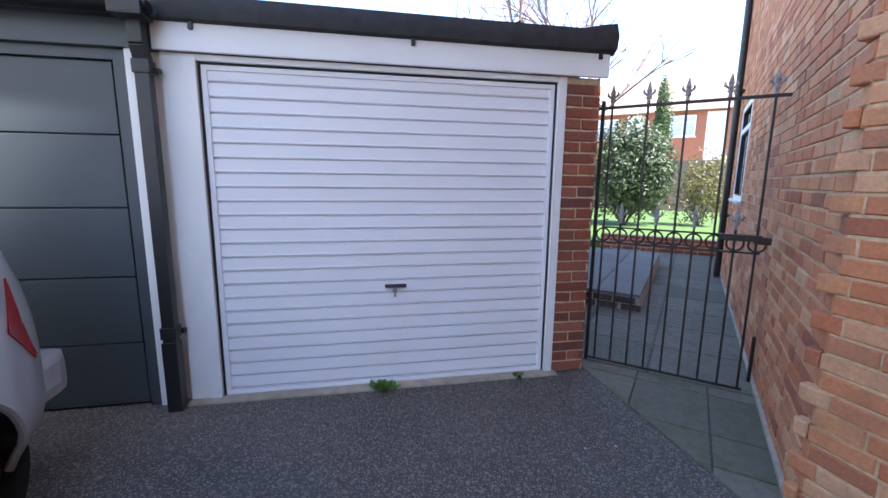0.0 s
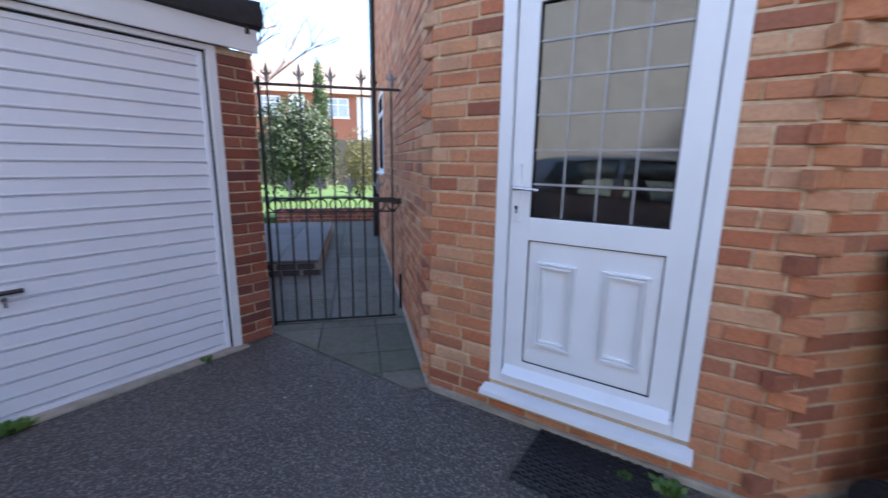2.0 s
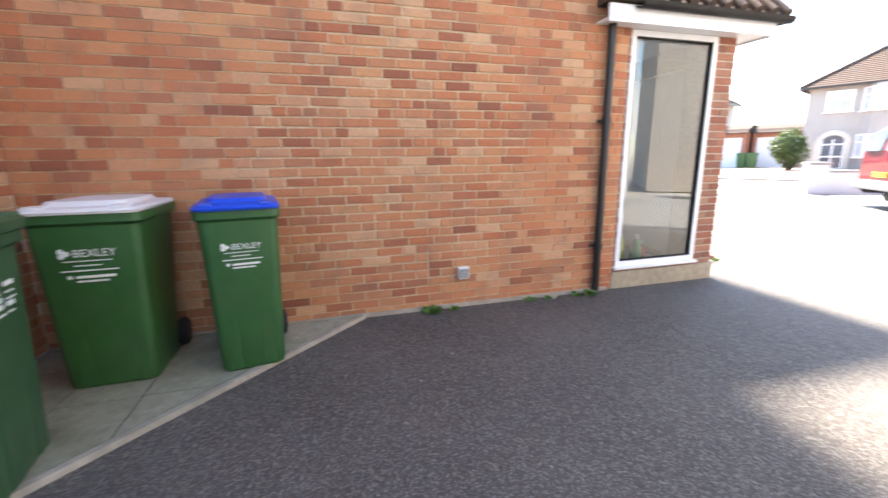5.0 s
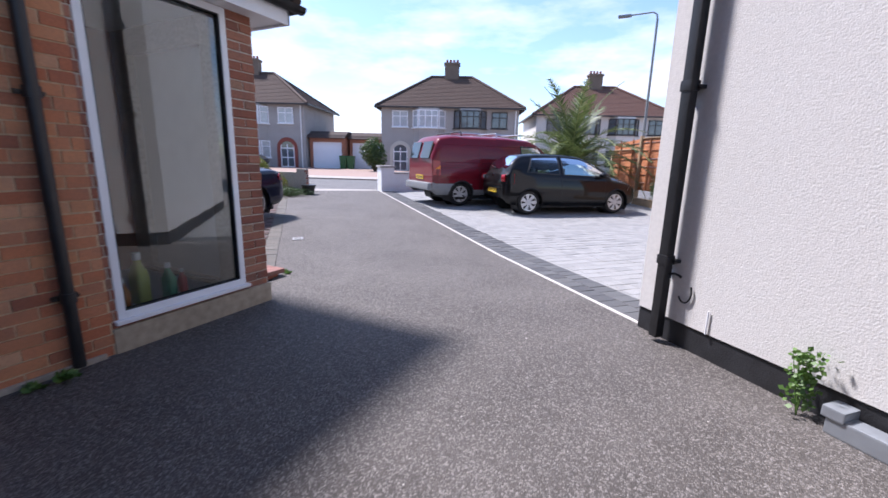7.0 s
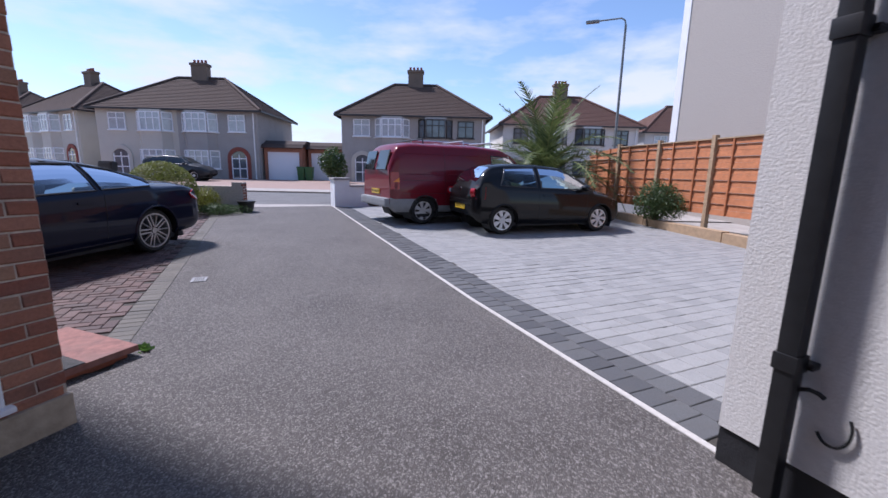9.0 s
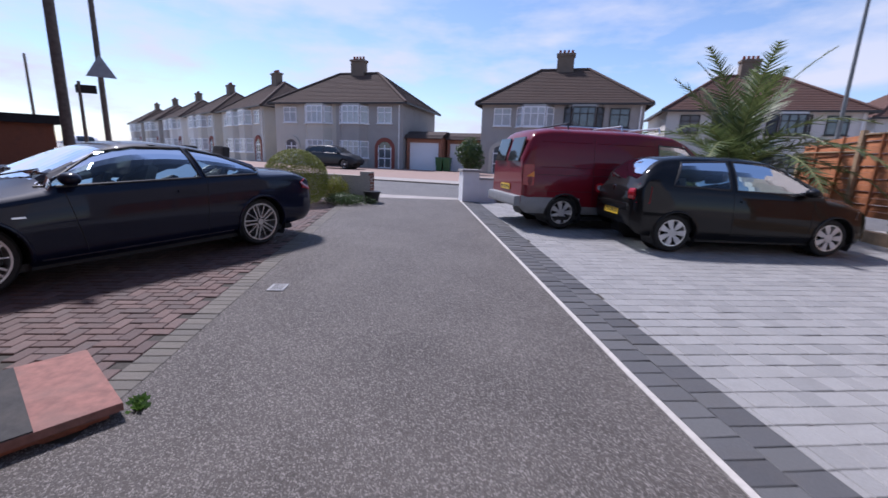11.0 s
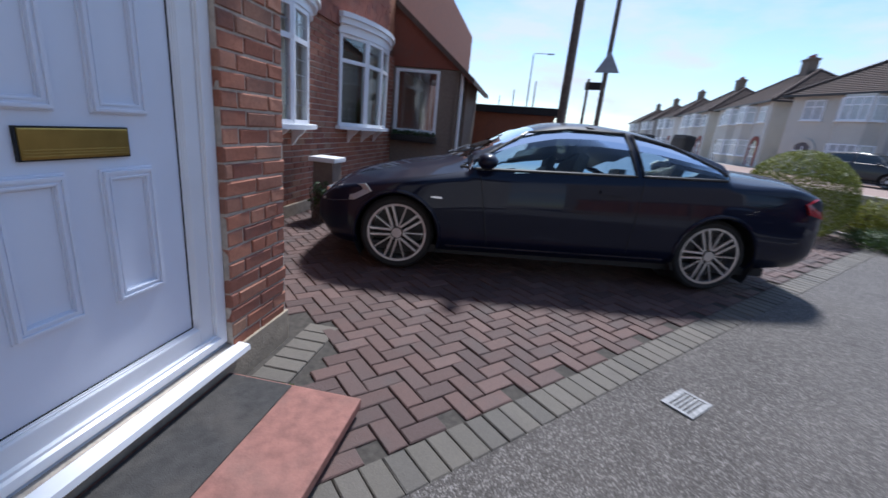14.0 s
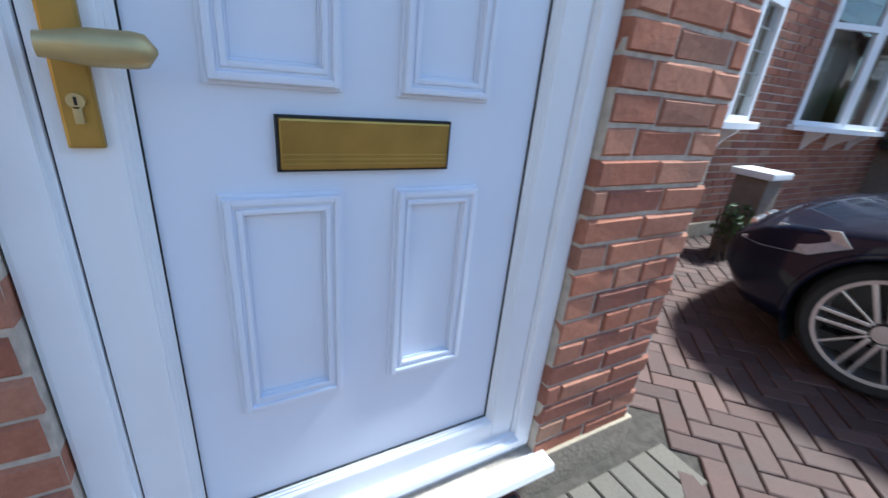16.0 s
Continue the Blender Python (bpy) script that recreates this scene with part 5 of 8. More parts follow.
def hung_tiles():
    """Courses of hung tiles over the front, each course lapping the one below."""
    bm = bmesh.new()
    rr = random.Random(4)
    for r in range(11):
        z = 2.52 + r * 0.105
        for i in range(41):
            x = HX - 0.5 + 0.165 * i + (0.082 if r % 2 else 0)
            if x + 0.16 > 12.4:
                continue
            o = rr.uniform(0, 0.006)
            box(bm, (x, MY - 0.03 - o, z), (x + 0.161, MY - 0.012, z + 0.125), pose(0, 0, 0, 0, 0, 0))
    solid("hung_tiles", bm, M_TILE_RED, "dark red hung tiles above the front windows", "tiles", "stuff")


hung_tiles()


def bow_window(name, label, x0, x1, z0, z1, bow, lights, leaded, hood):
    """A shallow bow of several lights, with sill, brackets and a moulded hood."""
    t = thing(name, label, "window", pose(x0, MY, z0), kind="structure")
    w, h = x1 - x0, z1 - z0
    n = lights

    def at(s):
        """A place along the bow, s from 0 to 1."""
        a = math.pi * s
        return Vector((w * s, -bow * math.sin(a) ** 0.7 if 0 < s < 1 else 0.0, 0))
    for i in range(n):
        a, b = at(i / n), at((i + 1) / n)
        d = b - a
        m = Matrix.Translation(a) @ pose(0, 0, 0, 0, 0, math.degrees(math.atan2(d.y, d.x)))
        L = d.length
        bm = bmesh.new()
        frame_bars(bm, 0, L, 0, h, 0.05, -0.03, 0.04, 0.006)
        box(bm, (0.04, -0.028, h * 0.70), (L - 0.04, 0.038, h * 0.70 + 0.055), None, 0.004)
        bmesh.ops.transform(bm, matrix=m, verts=bm.verts)
        part("window_frame", bm, M_PVC, t)
        for za, zb in ((0.05, h * 0.70), (h * 0.70 + 0.055, h - 0.05)):
            bm = bmesh.new()
            pane_mesh(bm, 0.05, L - 0.05, za, zb, 0.0)
            bmesh.ops.transform(bm, matrix=m, verts=bm.verts)
            pane = glass_part("pane", bm, t)
            if leaded:
                bm = bmesh.new()
                c = 3
                for k in range(1, c):
                    x = 0.05 + (L - 0.1) * k / c
                    box(bm, (x - 0.004, -0.006, za), (x + 0.004, -0.001, zb))
                rows = max(2, round((zb - za) / 0.16))
                for k in range(1, rows):
                    z = za + (zb - za) * k / rows
                    box(bm, (0.05, -0.006, z - 0.004), (L - 0.05, -0.001, z + 0.004))
                bmesh.ops.transform(bm, matrix=m, verts=bm.verts)
                part("leading", bm, M_LEAD, pane)
    out = [at(k / 24) for k in range(25)]
    for nm, za, zb, o in (("window_sill", -0.05, 0.0, 0.075), ("hood", h, h + hood * 0.45, 0.03), ("hood", h + hood * 0.45, h + hood * 0.75, 0.07), ("hood", h + hood * 0.75, h + hood, 0.10)):
        bm = bmesh.new()
        ring = [(-0.06, 0.12)] + [((p.x - w / 2) * (1 + 2 * o / w) + w / 2, p.y - o) for p in out] + [(w + 0.06, 0.12)]
        prism(bm, ring, za, zb)
        bmesh.ops.recalc_face_normals(bm, faces=bm.faces)
        part(nm, bm, M_PVC, t, smooth=30)
    for s in (0.2, 0.5, 0.8):
        bm = bmesh.new()
        p = at(s)
        extrude_x(bm, [(0.0, -0.05), (p.y * 0.9, -0.05), (p.y * 0.75, -0.10), (p.y * 0.35, -0.17), (-0.03, -0.24), (0.0, -0.27)], p.x - 0.02, p.x + 0.02)
        part("bracket", bm, M_PVC, t)
    # room behind the bow, lined with the plaster darkened for indoor shade
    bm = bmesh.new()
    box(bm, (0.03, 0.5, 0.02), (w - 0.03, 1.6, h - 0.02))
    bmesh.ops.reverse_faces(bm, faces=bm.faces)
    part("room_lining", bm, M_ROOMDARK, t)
    for a, b in ((0.06, 0.2), (0.8, 0.94)):
        bm = bmesh.new()
        k = 14
        vs = [[bm.verts.new((w * (a + (b - a) * i / k), 0.16 + 0.02 * math.sin(i * 2.0), z)) for z in (0.02, h - 0.02)] for i in range(k + 1)]
        for i in range(k):
            bm.faces.new((vs[i][0], vs[i + 1][0], vs[i + 1][1], vs[i][1]))
        part("curtain", bm, M_CURTAIN, t, smooth=60)


bow_window("window_3", "white leaded bow window on the brick front", 6.98, 8.77, 1.16, 2.36, 0.30, 4, True, 0.20)
bow_window("window_4", "white bow window with curved moulded hood", 9.72, 11.75, 1.16, 2.45, 0.30, 4, False, 0.26)


# neighbour's side porch, its lean-to roof falling towards the street
def neighbour_porch():
    t = thing("neighbour_porch", "neighbour's brown rendered porch with a large side window", "porch", Matrix.Identity(4), kind="structure")
    X = 12.45
    bm = bmesh.new()
    wall_mesh(bm, 1.40, 2.40, 0.15, [(0.10, 1.03, 1.12, 2.37)])
    part("side_wall", bm, M_BROWNRENDER, t).matrix_basis = pose(X, MY + 0.05, 0, 0, 0, -90)
    bm = bmesh.new()
    box(bm, (X, -4.98, 0), (X + 0.3, -4.88, 2.40))
    box(bm, (X + 1.4, -4.98, 0), (X + 3.6, -4.83, 2.40))
    part("front_wall", bm, M_BROWNRENDER, t)
    bm = bmesh.new()
    m = pose(X, MY - 0.05, 1.12, 0, 0, -90)
    frame_bars(bm, 0, 0.93, 0, 1.25, 0.06, -0.02, 0.06, 0.006)
    bmesh.ops.transform(bm, matrix=m, verts=bm.verts)
    part("window_frame", bm, M_PVC, t)
    bm = bmesh.new()
    pane_mesh(bm, 0.06, 0.87, 0.06, 1.19, 0.02)
    bmesh.ops.transform(bm, matrix=m, verts=bm.verts)
    glass_part("pane", bm, t)
    bm = bmesh.new()
    extrude_x(bm, [(MY + 0.05, 2.41), (-4.97, 2.41), (-5.22, 2.18), (-5.22, 2.26), (MY + 0.05, 3.56)], X - 0.02, X + 3.7)
    part("lean_to_roof", bm, M_TILE_RED, t, "red tiled lean-to gable")
    bm = bmesh.new()
    extrude_x(bm, [(MY + 0.05, 3.54), (-5.30, 2.16), (-5.30, 2.27), (MY + 0.05, 3.66)], X - 0.12, X + 3.7)
    part("verge", bm, M_TILE, t)
    for k, x in enumerate((0.06, 0.20)):
        bm = bmesh.new()
        cyl(bm, (X + x, -5.04, 0.0), (X + x, -5.04, 2.36), 0.035, n=12)
        part("pipe", bm, M_PAINT if k == 0 else M_BLACK, t, smooth=40)
    bm = bmesh.new()
    box(bm, (X - 0.22, -4.62, 0.93), (X - 0.01, -3.66, 1.06), None, 0.02)
    box_t = solid("window_box", bm, M_BLACK, "dark planted window box under the porch window", "window box")
    bm = bmesh.new()
    rr = random.Random(8)
    for i in range(140):
        p = Vector((X - 0.12 + rr.uniform(-0.1, 0.09), rr.uniform(-4.6, -3.68), 1.05 + rr.random() * 0.10))
        bmesh.ops.create_icosphere(bm, subdivisions=1, radius=rr.uniform(0.015, 0.035), matrix=Matrix.Translation(p) @ Matrix.Diagonal((1, rr.uniform(0.4, 1), rr.uniform(0.4, 1), 1)))
    solid("window_box_plants", bm, M_LEAFDARK, "low dark green plants in the window box", "plant", "stuff")


M_BROWNRENDER = surface("brown_render", (0.20, 0.155, 0.12), 0.95, vary=0.12, scale=20, bump=0.8, bump_scale=90, stain=0.3, second=(0.14, 0.11, 0.09))
M_LEAFDARK = surface("dark_leaves", (0.035, 0.065, 0.02), 0.6, vary=0.4, scale=30)
neighbour_porch()
bm = bmesh.new()
box(bm, (12.45, MY, 0), (24, 6, 5.3))
solid("neighbour_wall", bm, M_BRICK_FRONT_JOINED, "brick walls of the neighbour house beyond", "wall", "structure")

# small capped post and a potted plant by the front wall
def capped_post():
    t = thing("capped_post", "short dark post with a white cap by the front wall", "post", pose(8.45, -4.05, 0))
    bm = bmesh.new()
    box(bm, (-0.13, -0.13, 0), (0.13, 0.13, 0.74), None, 0.01)
    part("shaft", bm, M_BROWNRENDER, t)
    bm = bmesh.new()
    box(bm, (-0.17, -0.17, 0.74), (0.17, 0.17, 0.80), None, 0.015)
    part("cap", bm, M_PAINT, t, "white cap")


capped_post()


# ---- the neighbour's white rendered house across the drive ----
def white_house():
    m = pose(*du(4.74, -4.07), 0, 0, 135)
    bm = bmesh.new()
    box(bm, (0, -0.0, 0.19), (9.5, 5, 5.4))
    ob = solid("wall_white_house", bm, M_RENDER, "white rough-rendered house wall beside the drive", "wall", "structure")
    ob.matrix_world = Matrix.Translation(du(4.735, -4.012)) @ pose(0, 0, 0, 0, 0, 135) @ Matrix.Diagonal((1, 1, 1, 1))
    bm = bmesh.new()
    box(bm, (0.0, 0.012, -0.05), (9.5, 5, 0.19))
    ob2 = solid("white_house_plinth", bm, M_BLACKPLINTH, "black painted plinth of the white house", "plinth", "structure")
    ob2.matrix_world = ob.matrix_world
    bm = bmesh.new()
    box(bm, (-0.35, -0.35, 5.4), (9.8, 5.3, 5.55))
    ob3 = solid("white_house_eaves", bm, M_TILE, "brown tiled eaves of the white house", "roof", "structure")
    ob3.matrix_world = ob.matrix_world
    p = round_downpipe("black_downpipe", ob.matrix_world @ pose(0.27, 0, 0), 5.3, (0.62, 1.85, 3.0), 0.036, square=True, label="black square downpipe on the white rendered wall", off=0.078)
    bm = bmesh.new()
    tube(bm, [(0.30, -0.06, 0.545), (0.335, -0.05, 0.56), (0.36, -0.03, 0.55), (0.375, -0.02, 0.535)], 0.009, 8)
    tube(bm, [(0.415 + 0.055 * math.cos(a), -0.015, 0.44 + 0.085 * math.sin(a)) for a in [radians(35 - 15 * k) for k in range(13)]], 0.006, 8)
    cable = solid("loose_cable", bm, M_RUBBER, "loop of black cable by the downpipe", "cable", m=ob.matrix_world)
    bm = bmesh.new()
    cyl(bm, (0.62, -0.012, 0.19), (0.62, -0.012, 0.36), 0.006, n=8)
    solid("wall_tube", bm, M_PVC, "short white tube on the rendered wall", "tube", m=ob.matrix_world)
    bm = bmesh.new()
    box(bm, (1.42, -0.13, 0.0), (3.3, -0.02, 0.10), None, 0.01)
    box(bm, (1.40, -0.14, 0.09), (1.5, -0.01, 0.15), None, 0.008)
    solid("cable_trunking", bm, M_GALV, "grey metal trough along the foot of the wall", "trough", m=ob.matrix_world)
    rr = random.Random(9)
    bm = bmesh.new()
    for k in range(260):
        z = 0.05 + 0.33 * rr.random() ** 0.8
        r = 0.05 + 0.06 * math.sin(z * 6)
        c = Vector((1.28 + rr.gauss(0, 0.034), -0.09 + rr.gauss(0, 0.03), z))
        d = Vector((rr.uniform(-1, 1), rr.uniform(-1, 0.4), rr.uniform(-0.3, 1))).normalized() * rr.uniform(0.02, 0.04)
        e = d.orthogonal().normalized() * d.length * 0.4
        vs = [bm.verts.new(c), bm.verts.new(c + d * 0.5 + e), bm.verts.new(c + d), bm.verts.new(c + d * 0.5 - e)]
        bm.faces.new(vs)
    for k in range(5):
        cyl(bm, (1.28, -0.10, 0.0), (1.28 + rr.gauss(0, 0.03), -0.10 + rr.gauss(0, 0.02), 0.34), 0.004, 0.002, 5)
    solid("wall_weed", bm, M_LEAFBRIGHT, "leafy green weed growing at the wall foot", "weed", m=ob.matrix_world)


M_BLACKPLINTH = surface("black_bitumen_paint", (0.018, 0.018, 0.02), 0.6, vary=0.3, scale=10, bump=0.5)
M_GALV = surface("galvanised_grey", (0.32, 0.34, 0.36), 0.5, metal=0.5, vary=0.1)


def leaf_material(name, a, b):
    mat, nt, bs = nodes_of(name)
    nd, lk = nt.nodes, nt.links
    geo, ramp = nd.new("ShaderNodeNewGeometry"), nd.new("ShaderNodeValToRGB")
    ramp.color_ramp.elements[0].color, ramp.color_ramp.elements[1].color = (*a, 1), (*b, 1)
    lk.new(geo.outputs["Random Per Island"], ramp.inputs["Fac"])
    lk.new(ramp.outputs["Color"], bs.inputs["Base Color"])
    bs.inputs["Roughness"].default_value = 0.5
    tr, add, out = nd.new("ShaderNodeBsdfTranslucent"), nd.new("ShaderNodeMixShader"), nd["Material Output"]
    lk.new(ramp.outputs["Color"], tr.inputs["Color"])
    add.inputs[0].default_value = 0.3
    lk.new(bs.outputs["BSDF"], add.inputs[1])
    lk.new(tr.outputs["BSDF"], add.inputs[2])
    lk.new(add.outputs["Shader"], out.inputs["Surface"])
    return mat


M_LEAFBRIGHT = leaf_material("bright_leaves", (0.06, 0.13, 0.02), (0.14, 0.24, 0.05))
white_house()


# ---- cars ----
def paint(name, color, flake=0.0, rough=0.5):
    mat, nt, bs = nodes_of(name)
    nd, lk = nt.nodes, nt.links
    n, ramp, tc = nd.new("ShaderNodeTexNoise"), nd.new("ShaderNodeValToRGB"), nd.new("ShaderNodeTexCoord")
    n.inputs["Scale"].default_value, n.inputs["Detail"].default_value = 3.0, 6
    lk.new(tc.outputs["Object"], n.inputs["Vector"])
    ramp.color_ramp.elements[0].color = (*[c * 0.92 for c in color], 1)
    ramp.color_ramp.elements[1].color = (*[min(1, c * 1.08 + 0.002) for c in color], 1)
    lk.new(n.outputs["Fac"], ramp.inputs["Fac"])
    lk.new(ramp.outputs["Color"], bs.inputs["Base Color"])
    bs.inputs["Roughness"].default_value, bs.inputs["Metallic"].default_value = rough, flake
    bs.inputs["Coat Weight"].default_value, bs.inputs["Coat Roughness"].default_value = 0.55, 0.03
    bs.inputs["Specular IOR Level"].default_value = 0.08
    return mat


M_NAVY = paint("dark_navy_paint", (0.003, 0.005, 0.018))
M_BLACKPAINT = paint("black_car_paint", (0.003, 0.003, 0.0035))
M_REDVAN = paint("deep_red_van_paint", (0.15, 0.007, 0.015), 0.0, 0.35)
M_SILVER = paint("silver_car_paint", (0.50, 0.50, 0.50), 0.5, 0.35)
M_GREYPAINT = paint("graphite_car_paint", (0.03, 0.032, 0.035), 0.3)
M_WHITECAR = paint("white_car_paint", (0.75, 0.75, 0.76))
M_CARGLASS = glass("tinted_car_glass", (0.42, 0.52, 0.50), ior=1.36)
M_DARKGLASS = surface("privacy_glass", (0.010, 0.014, 0.014), 0.04, vary=0.05, spec=0.8)
M_TYRE = surface("tyre_rubber", (0.016, 0.016, 0.016), 0.8, vary=0.2, scale=30, bump=0.3)
M_ALLOY = surface("silver_alloy", (0.60, 0.60, 0.61), 0.3, metal=0.9, vary=0.06)
M_HUBCAP = surface("silver_plastic_trim", (0.55, 0.55, 0.56), 0.4, metal=0.4, vary=0.08)
M_REDLAMP = surface("red_lamp_lens", (0.32, 0.010, 0.016), 0.12, vary=0.1, scale=30, spec=0.7)
M_AMBER = surface("amber_lamp_lens", (0.75, 0.22, 0.02), 0.15, vary=0.1)
M_CLEARLAMP = surface("clear_lamp_lens", (0.55, 0.56, 0.56), 0.08, metal=0.5, vary=0.15, scale=40)
M_YPLATE = surface("yellow_plate", (0.75, 0.50, 0.03), 0.4, vary=0.05)
M_SEAT = surface("dark_seat_leather", (0.02, 0.02, 0.022), 0.55, vary=0.15)
M_GREYPLASTIC = surface("grey_bumper_plastic", (0.23, 0.235, 0.24), 0.55, vary=0.08, bump=0.1, bump_scale=300)


def curve_of(table, x, soft=0.10):
    """A smooth run through (x, value) pairs."""
    xs, ys = zip(*table)
    k = [np.interp(x + soft * s, xs, ys) for s in (-1, -0.5, 0, 0.5, 1)]
    return float(np.dot(k, (0.1, 0.22, 0.36, 0.22, 0.1)))


class Shape:
    """A car's outer skin: lower edge, waist and crown along its length, in metres; x forward, y left."""
    def __init__(self, low, waist, crown, width, roof_in, soft=0.10):
        self.low, self.waist, self.crown, self.width, self.roof_in, self.soft = low, waist, crown, width, roof_in, soft

    def section(self, x, n_side=16, n_top=14):
        zl, zw, zc, w, ri = (curve_of(t, x, self.soft) for t in (self.low, self.waist, self.crown, self.width, self.roof_in))
        zc = max(zc, zw + 0.02)
        pts = []
        for i in range(n_side + 1):
            s = i / n_side
            bulge = 1 - 0.10 * (1 - min(1, s / 0.22)) ** 2 - 0.045 * max(0, (s - 0.5) / 0.5) ** 2
            pts.append((w * bulge, zl + (zw - zl) * s))
        w0 = pts[-1][0]
        cab = zc - zw
        wt = max(0.02, w0 - ri * cab)
        edge = 0.82 if cab > 0.2 else 0.35
        for i in range(1, n_top + 1):
            s = i / n_top
            if s <= 0.5:
                k = s / 0.5
                y = w0 + (wt - w0) * k + 0.02 * math.sin(math.pi * k) * min(1, cab / 0.3)
                z = zw + cab * edge * k
                if k > 0.8:
                    y -= (k - 0.8) / 0.2 * 0.02
            else:
                k = (s - 0.5) / 0.5
                a = k * math.pi / 2
                y = (wt - 0.02) * (1 - k) if cab <= 0.2 else (wt - 0.02) * (math.cos(a) ** 0.75)
                z = zw + cab * (edge + (1 - edge) * math.sin(a) ** (0.9 if cab > 0.2 else 0.7))
            pts.append((y, z))
        return pts

    def side_y(self, x, z):
        pts = self.section(x)
        for (ya, za), (yb, zb) in zip(pts, pts[1:]):
            if min(za, zb) - 1e-6 <= z <= max(za, zb) + 1e-6 and abs(zb - za) > 1e-6:
                return ya + (yb - ya) * (z - za) / (zb - za)
        return pts[0][0]


def inside(poly, x, z):
    hit = False
    for (xa, za), (xb, zb) in zip(poly, poly[1:] + poly[:1]):
        if (za > z) != (zb > z) and x < xa + (xb - xa) * (z - za) / (zb - za):
            hit = not hit
    return hit


def wheel_on(parent, x, y, r, side, style, wide=0.2):
    """A tyre and rim whose outer face looks along side (+1 left, -1 right)."""
    m = Matrix.Translation((x, y, r)) @ pose(0, 0, 0, -90 * side, 0, 0)
    bm = bmesh.new()
    k0 = 0.10 if style == "spokes" else 0.0
    prof = [(r * (0.66 + k0), 0.0), (r * (0.72 + k0), 0.006), (r * (0.88 + k0 / 4), 0.010), (r * 0.96, -0.006), (r, -0.03), (r, -wide + 0.03), (r * 0.95, -wide), (r * 0.66, -wide)]
    n = 40
    rings = [[(p * math.cos(2 * math.pi * k / n), p * math.sin(2 * math.pi * k / n), z) for p, z in prof] for k in range(n)]
    vs = [[bm.verts.new(p) for p in ring] for ring in rings]
    for k in range(n):
        for j in range(len(prof) - 1):
            bm.faces.new((vs[k][j], vs[(k + 1) % n][j], vs[(k + 1) % n][j + 1], vs[k][j + 1]))
    bmesh.ops.recalc_face_normals(bm, faces=bm.faces)
    bmesh.ops.transform(bm, matrix=m, verts=bm.verts)
    tyre = part("wheel", bm, M_TYRE, parent, "black tyre on a silver rim", 40)
    R = r * (0.79 if style == "spokes" else 0.70)
    bm = bmesh.new()
    vs = [[bm.verts.new((p * math.cos(2 * math.pi * k / n), p * math.sin(2 * math.pi * k / n), z)) for p, z in ((R, 0.002), (R * 1.0, 0.008), (R * 0.93, 0.006), (R * 0.90, -0.03), (R * 0.88, -0.13), (0.01, -0.13))] for k in range(n)]
    for k in range(n):
        for j in range(5):
            bm.faces.new((vs[k][j], vs[(k + 1) % n][j], vs[(k + 1) % n][j + 1], vs[k][j + 1]))
    bmesh.ops.recalc_face_normals(bm, faces=bm.faces)
    bmesh.ops.transform(bm, matrix=m, verts=bm.verts)
    part("rim", bm, M_ALLOY if style != "far" else M_HUBCAP, tyre, smooth=30)
    bm = bmesh.new()
    cyl(bm, (0, 0, -0.128), (0, 0, -0.10), R * 0.86, n=32)
    bmesh.ops.transform(bm, matrix=m, verts=bm.verts)
    part("brake", bm, M_BLACK, tyre)
    if style == "spokes":
        for k in range(5):
            for a, o, wide in ((72 * k, -0.019, 0.010), (72 * k, 0.019, 0.010), (72 * k + 36, 0.0, 0.006)):
                bm = bmesh.new()
                box(bm, (0.05, -wide, -0.040), (R * 0.96, wide, -0.002), pose(0, 0, 0, 0, 0, a) @ pose(0, o, 0, 0, 0, math.degrees(o * 2.2)), 0.004)
                bmesh.ops.transform(bm, matrix=m, verts=bm.verts)
                part("spoke", bm, M_ALLOY, tyre)
    elif style == "hubcap":
        for k in range(7):
            bm = bmesh.new()
            a = 2 * math.pi * k / 7
            pts = [(R * 0.25, -0.30), (R * 0.55, -0.30), (R * 0.97, -0.24), (R * 0.97, 0.24), (R * 0.55, 0.30), (R * 0.25, 0.30)]
            prism(bm, [(q * math.cos(a + s), q * math.sin(a + s)) for q, s in pts], -0.022, 0.004)
            bmesh.ops.transform(bm, matrix=m, verts=bm.verts)
            part("trim_petal", bm, M_HUBCAP, tyre)
    bm = bmesh.new()
    cyl(bm, (0, 0, -0.05), (0, 0, 0.004), R * (0.17 if style == "spokes" else 0.34), n=20)
    bmesh.ops.transform(bm, matrix=m, verts=bm.verts)
    cap = part("hub_cap", bm, M_ALLOY if style == "spokes" else M_HUBCAP, tyre, smooth=40)
    if style == "spokes":
        for k in range(5):
            bm = bmesh.new()
            a = 2 * math.pi * k / 5
            cyl(bm, (R * 0.24 * math.cos(a), R * 0.24 * math.sin(a), -0.03), (R * 0.24 * math.cos(a), R * 0.24 * math.sin(a), 0.0), 0.012, n=8)
            bmesh.ops.transform(bm, matrix=m, verts=bm.verts)
            part("wheel_bolt", bm, M_BLACK, tyre)


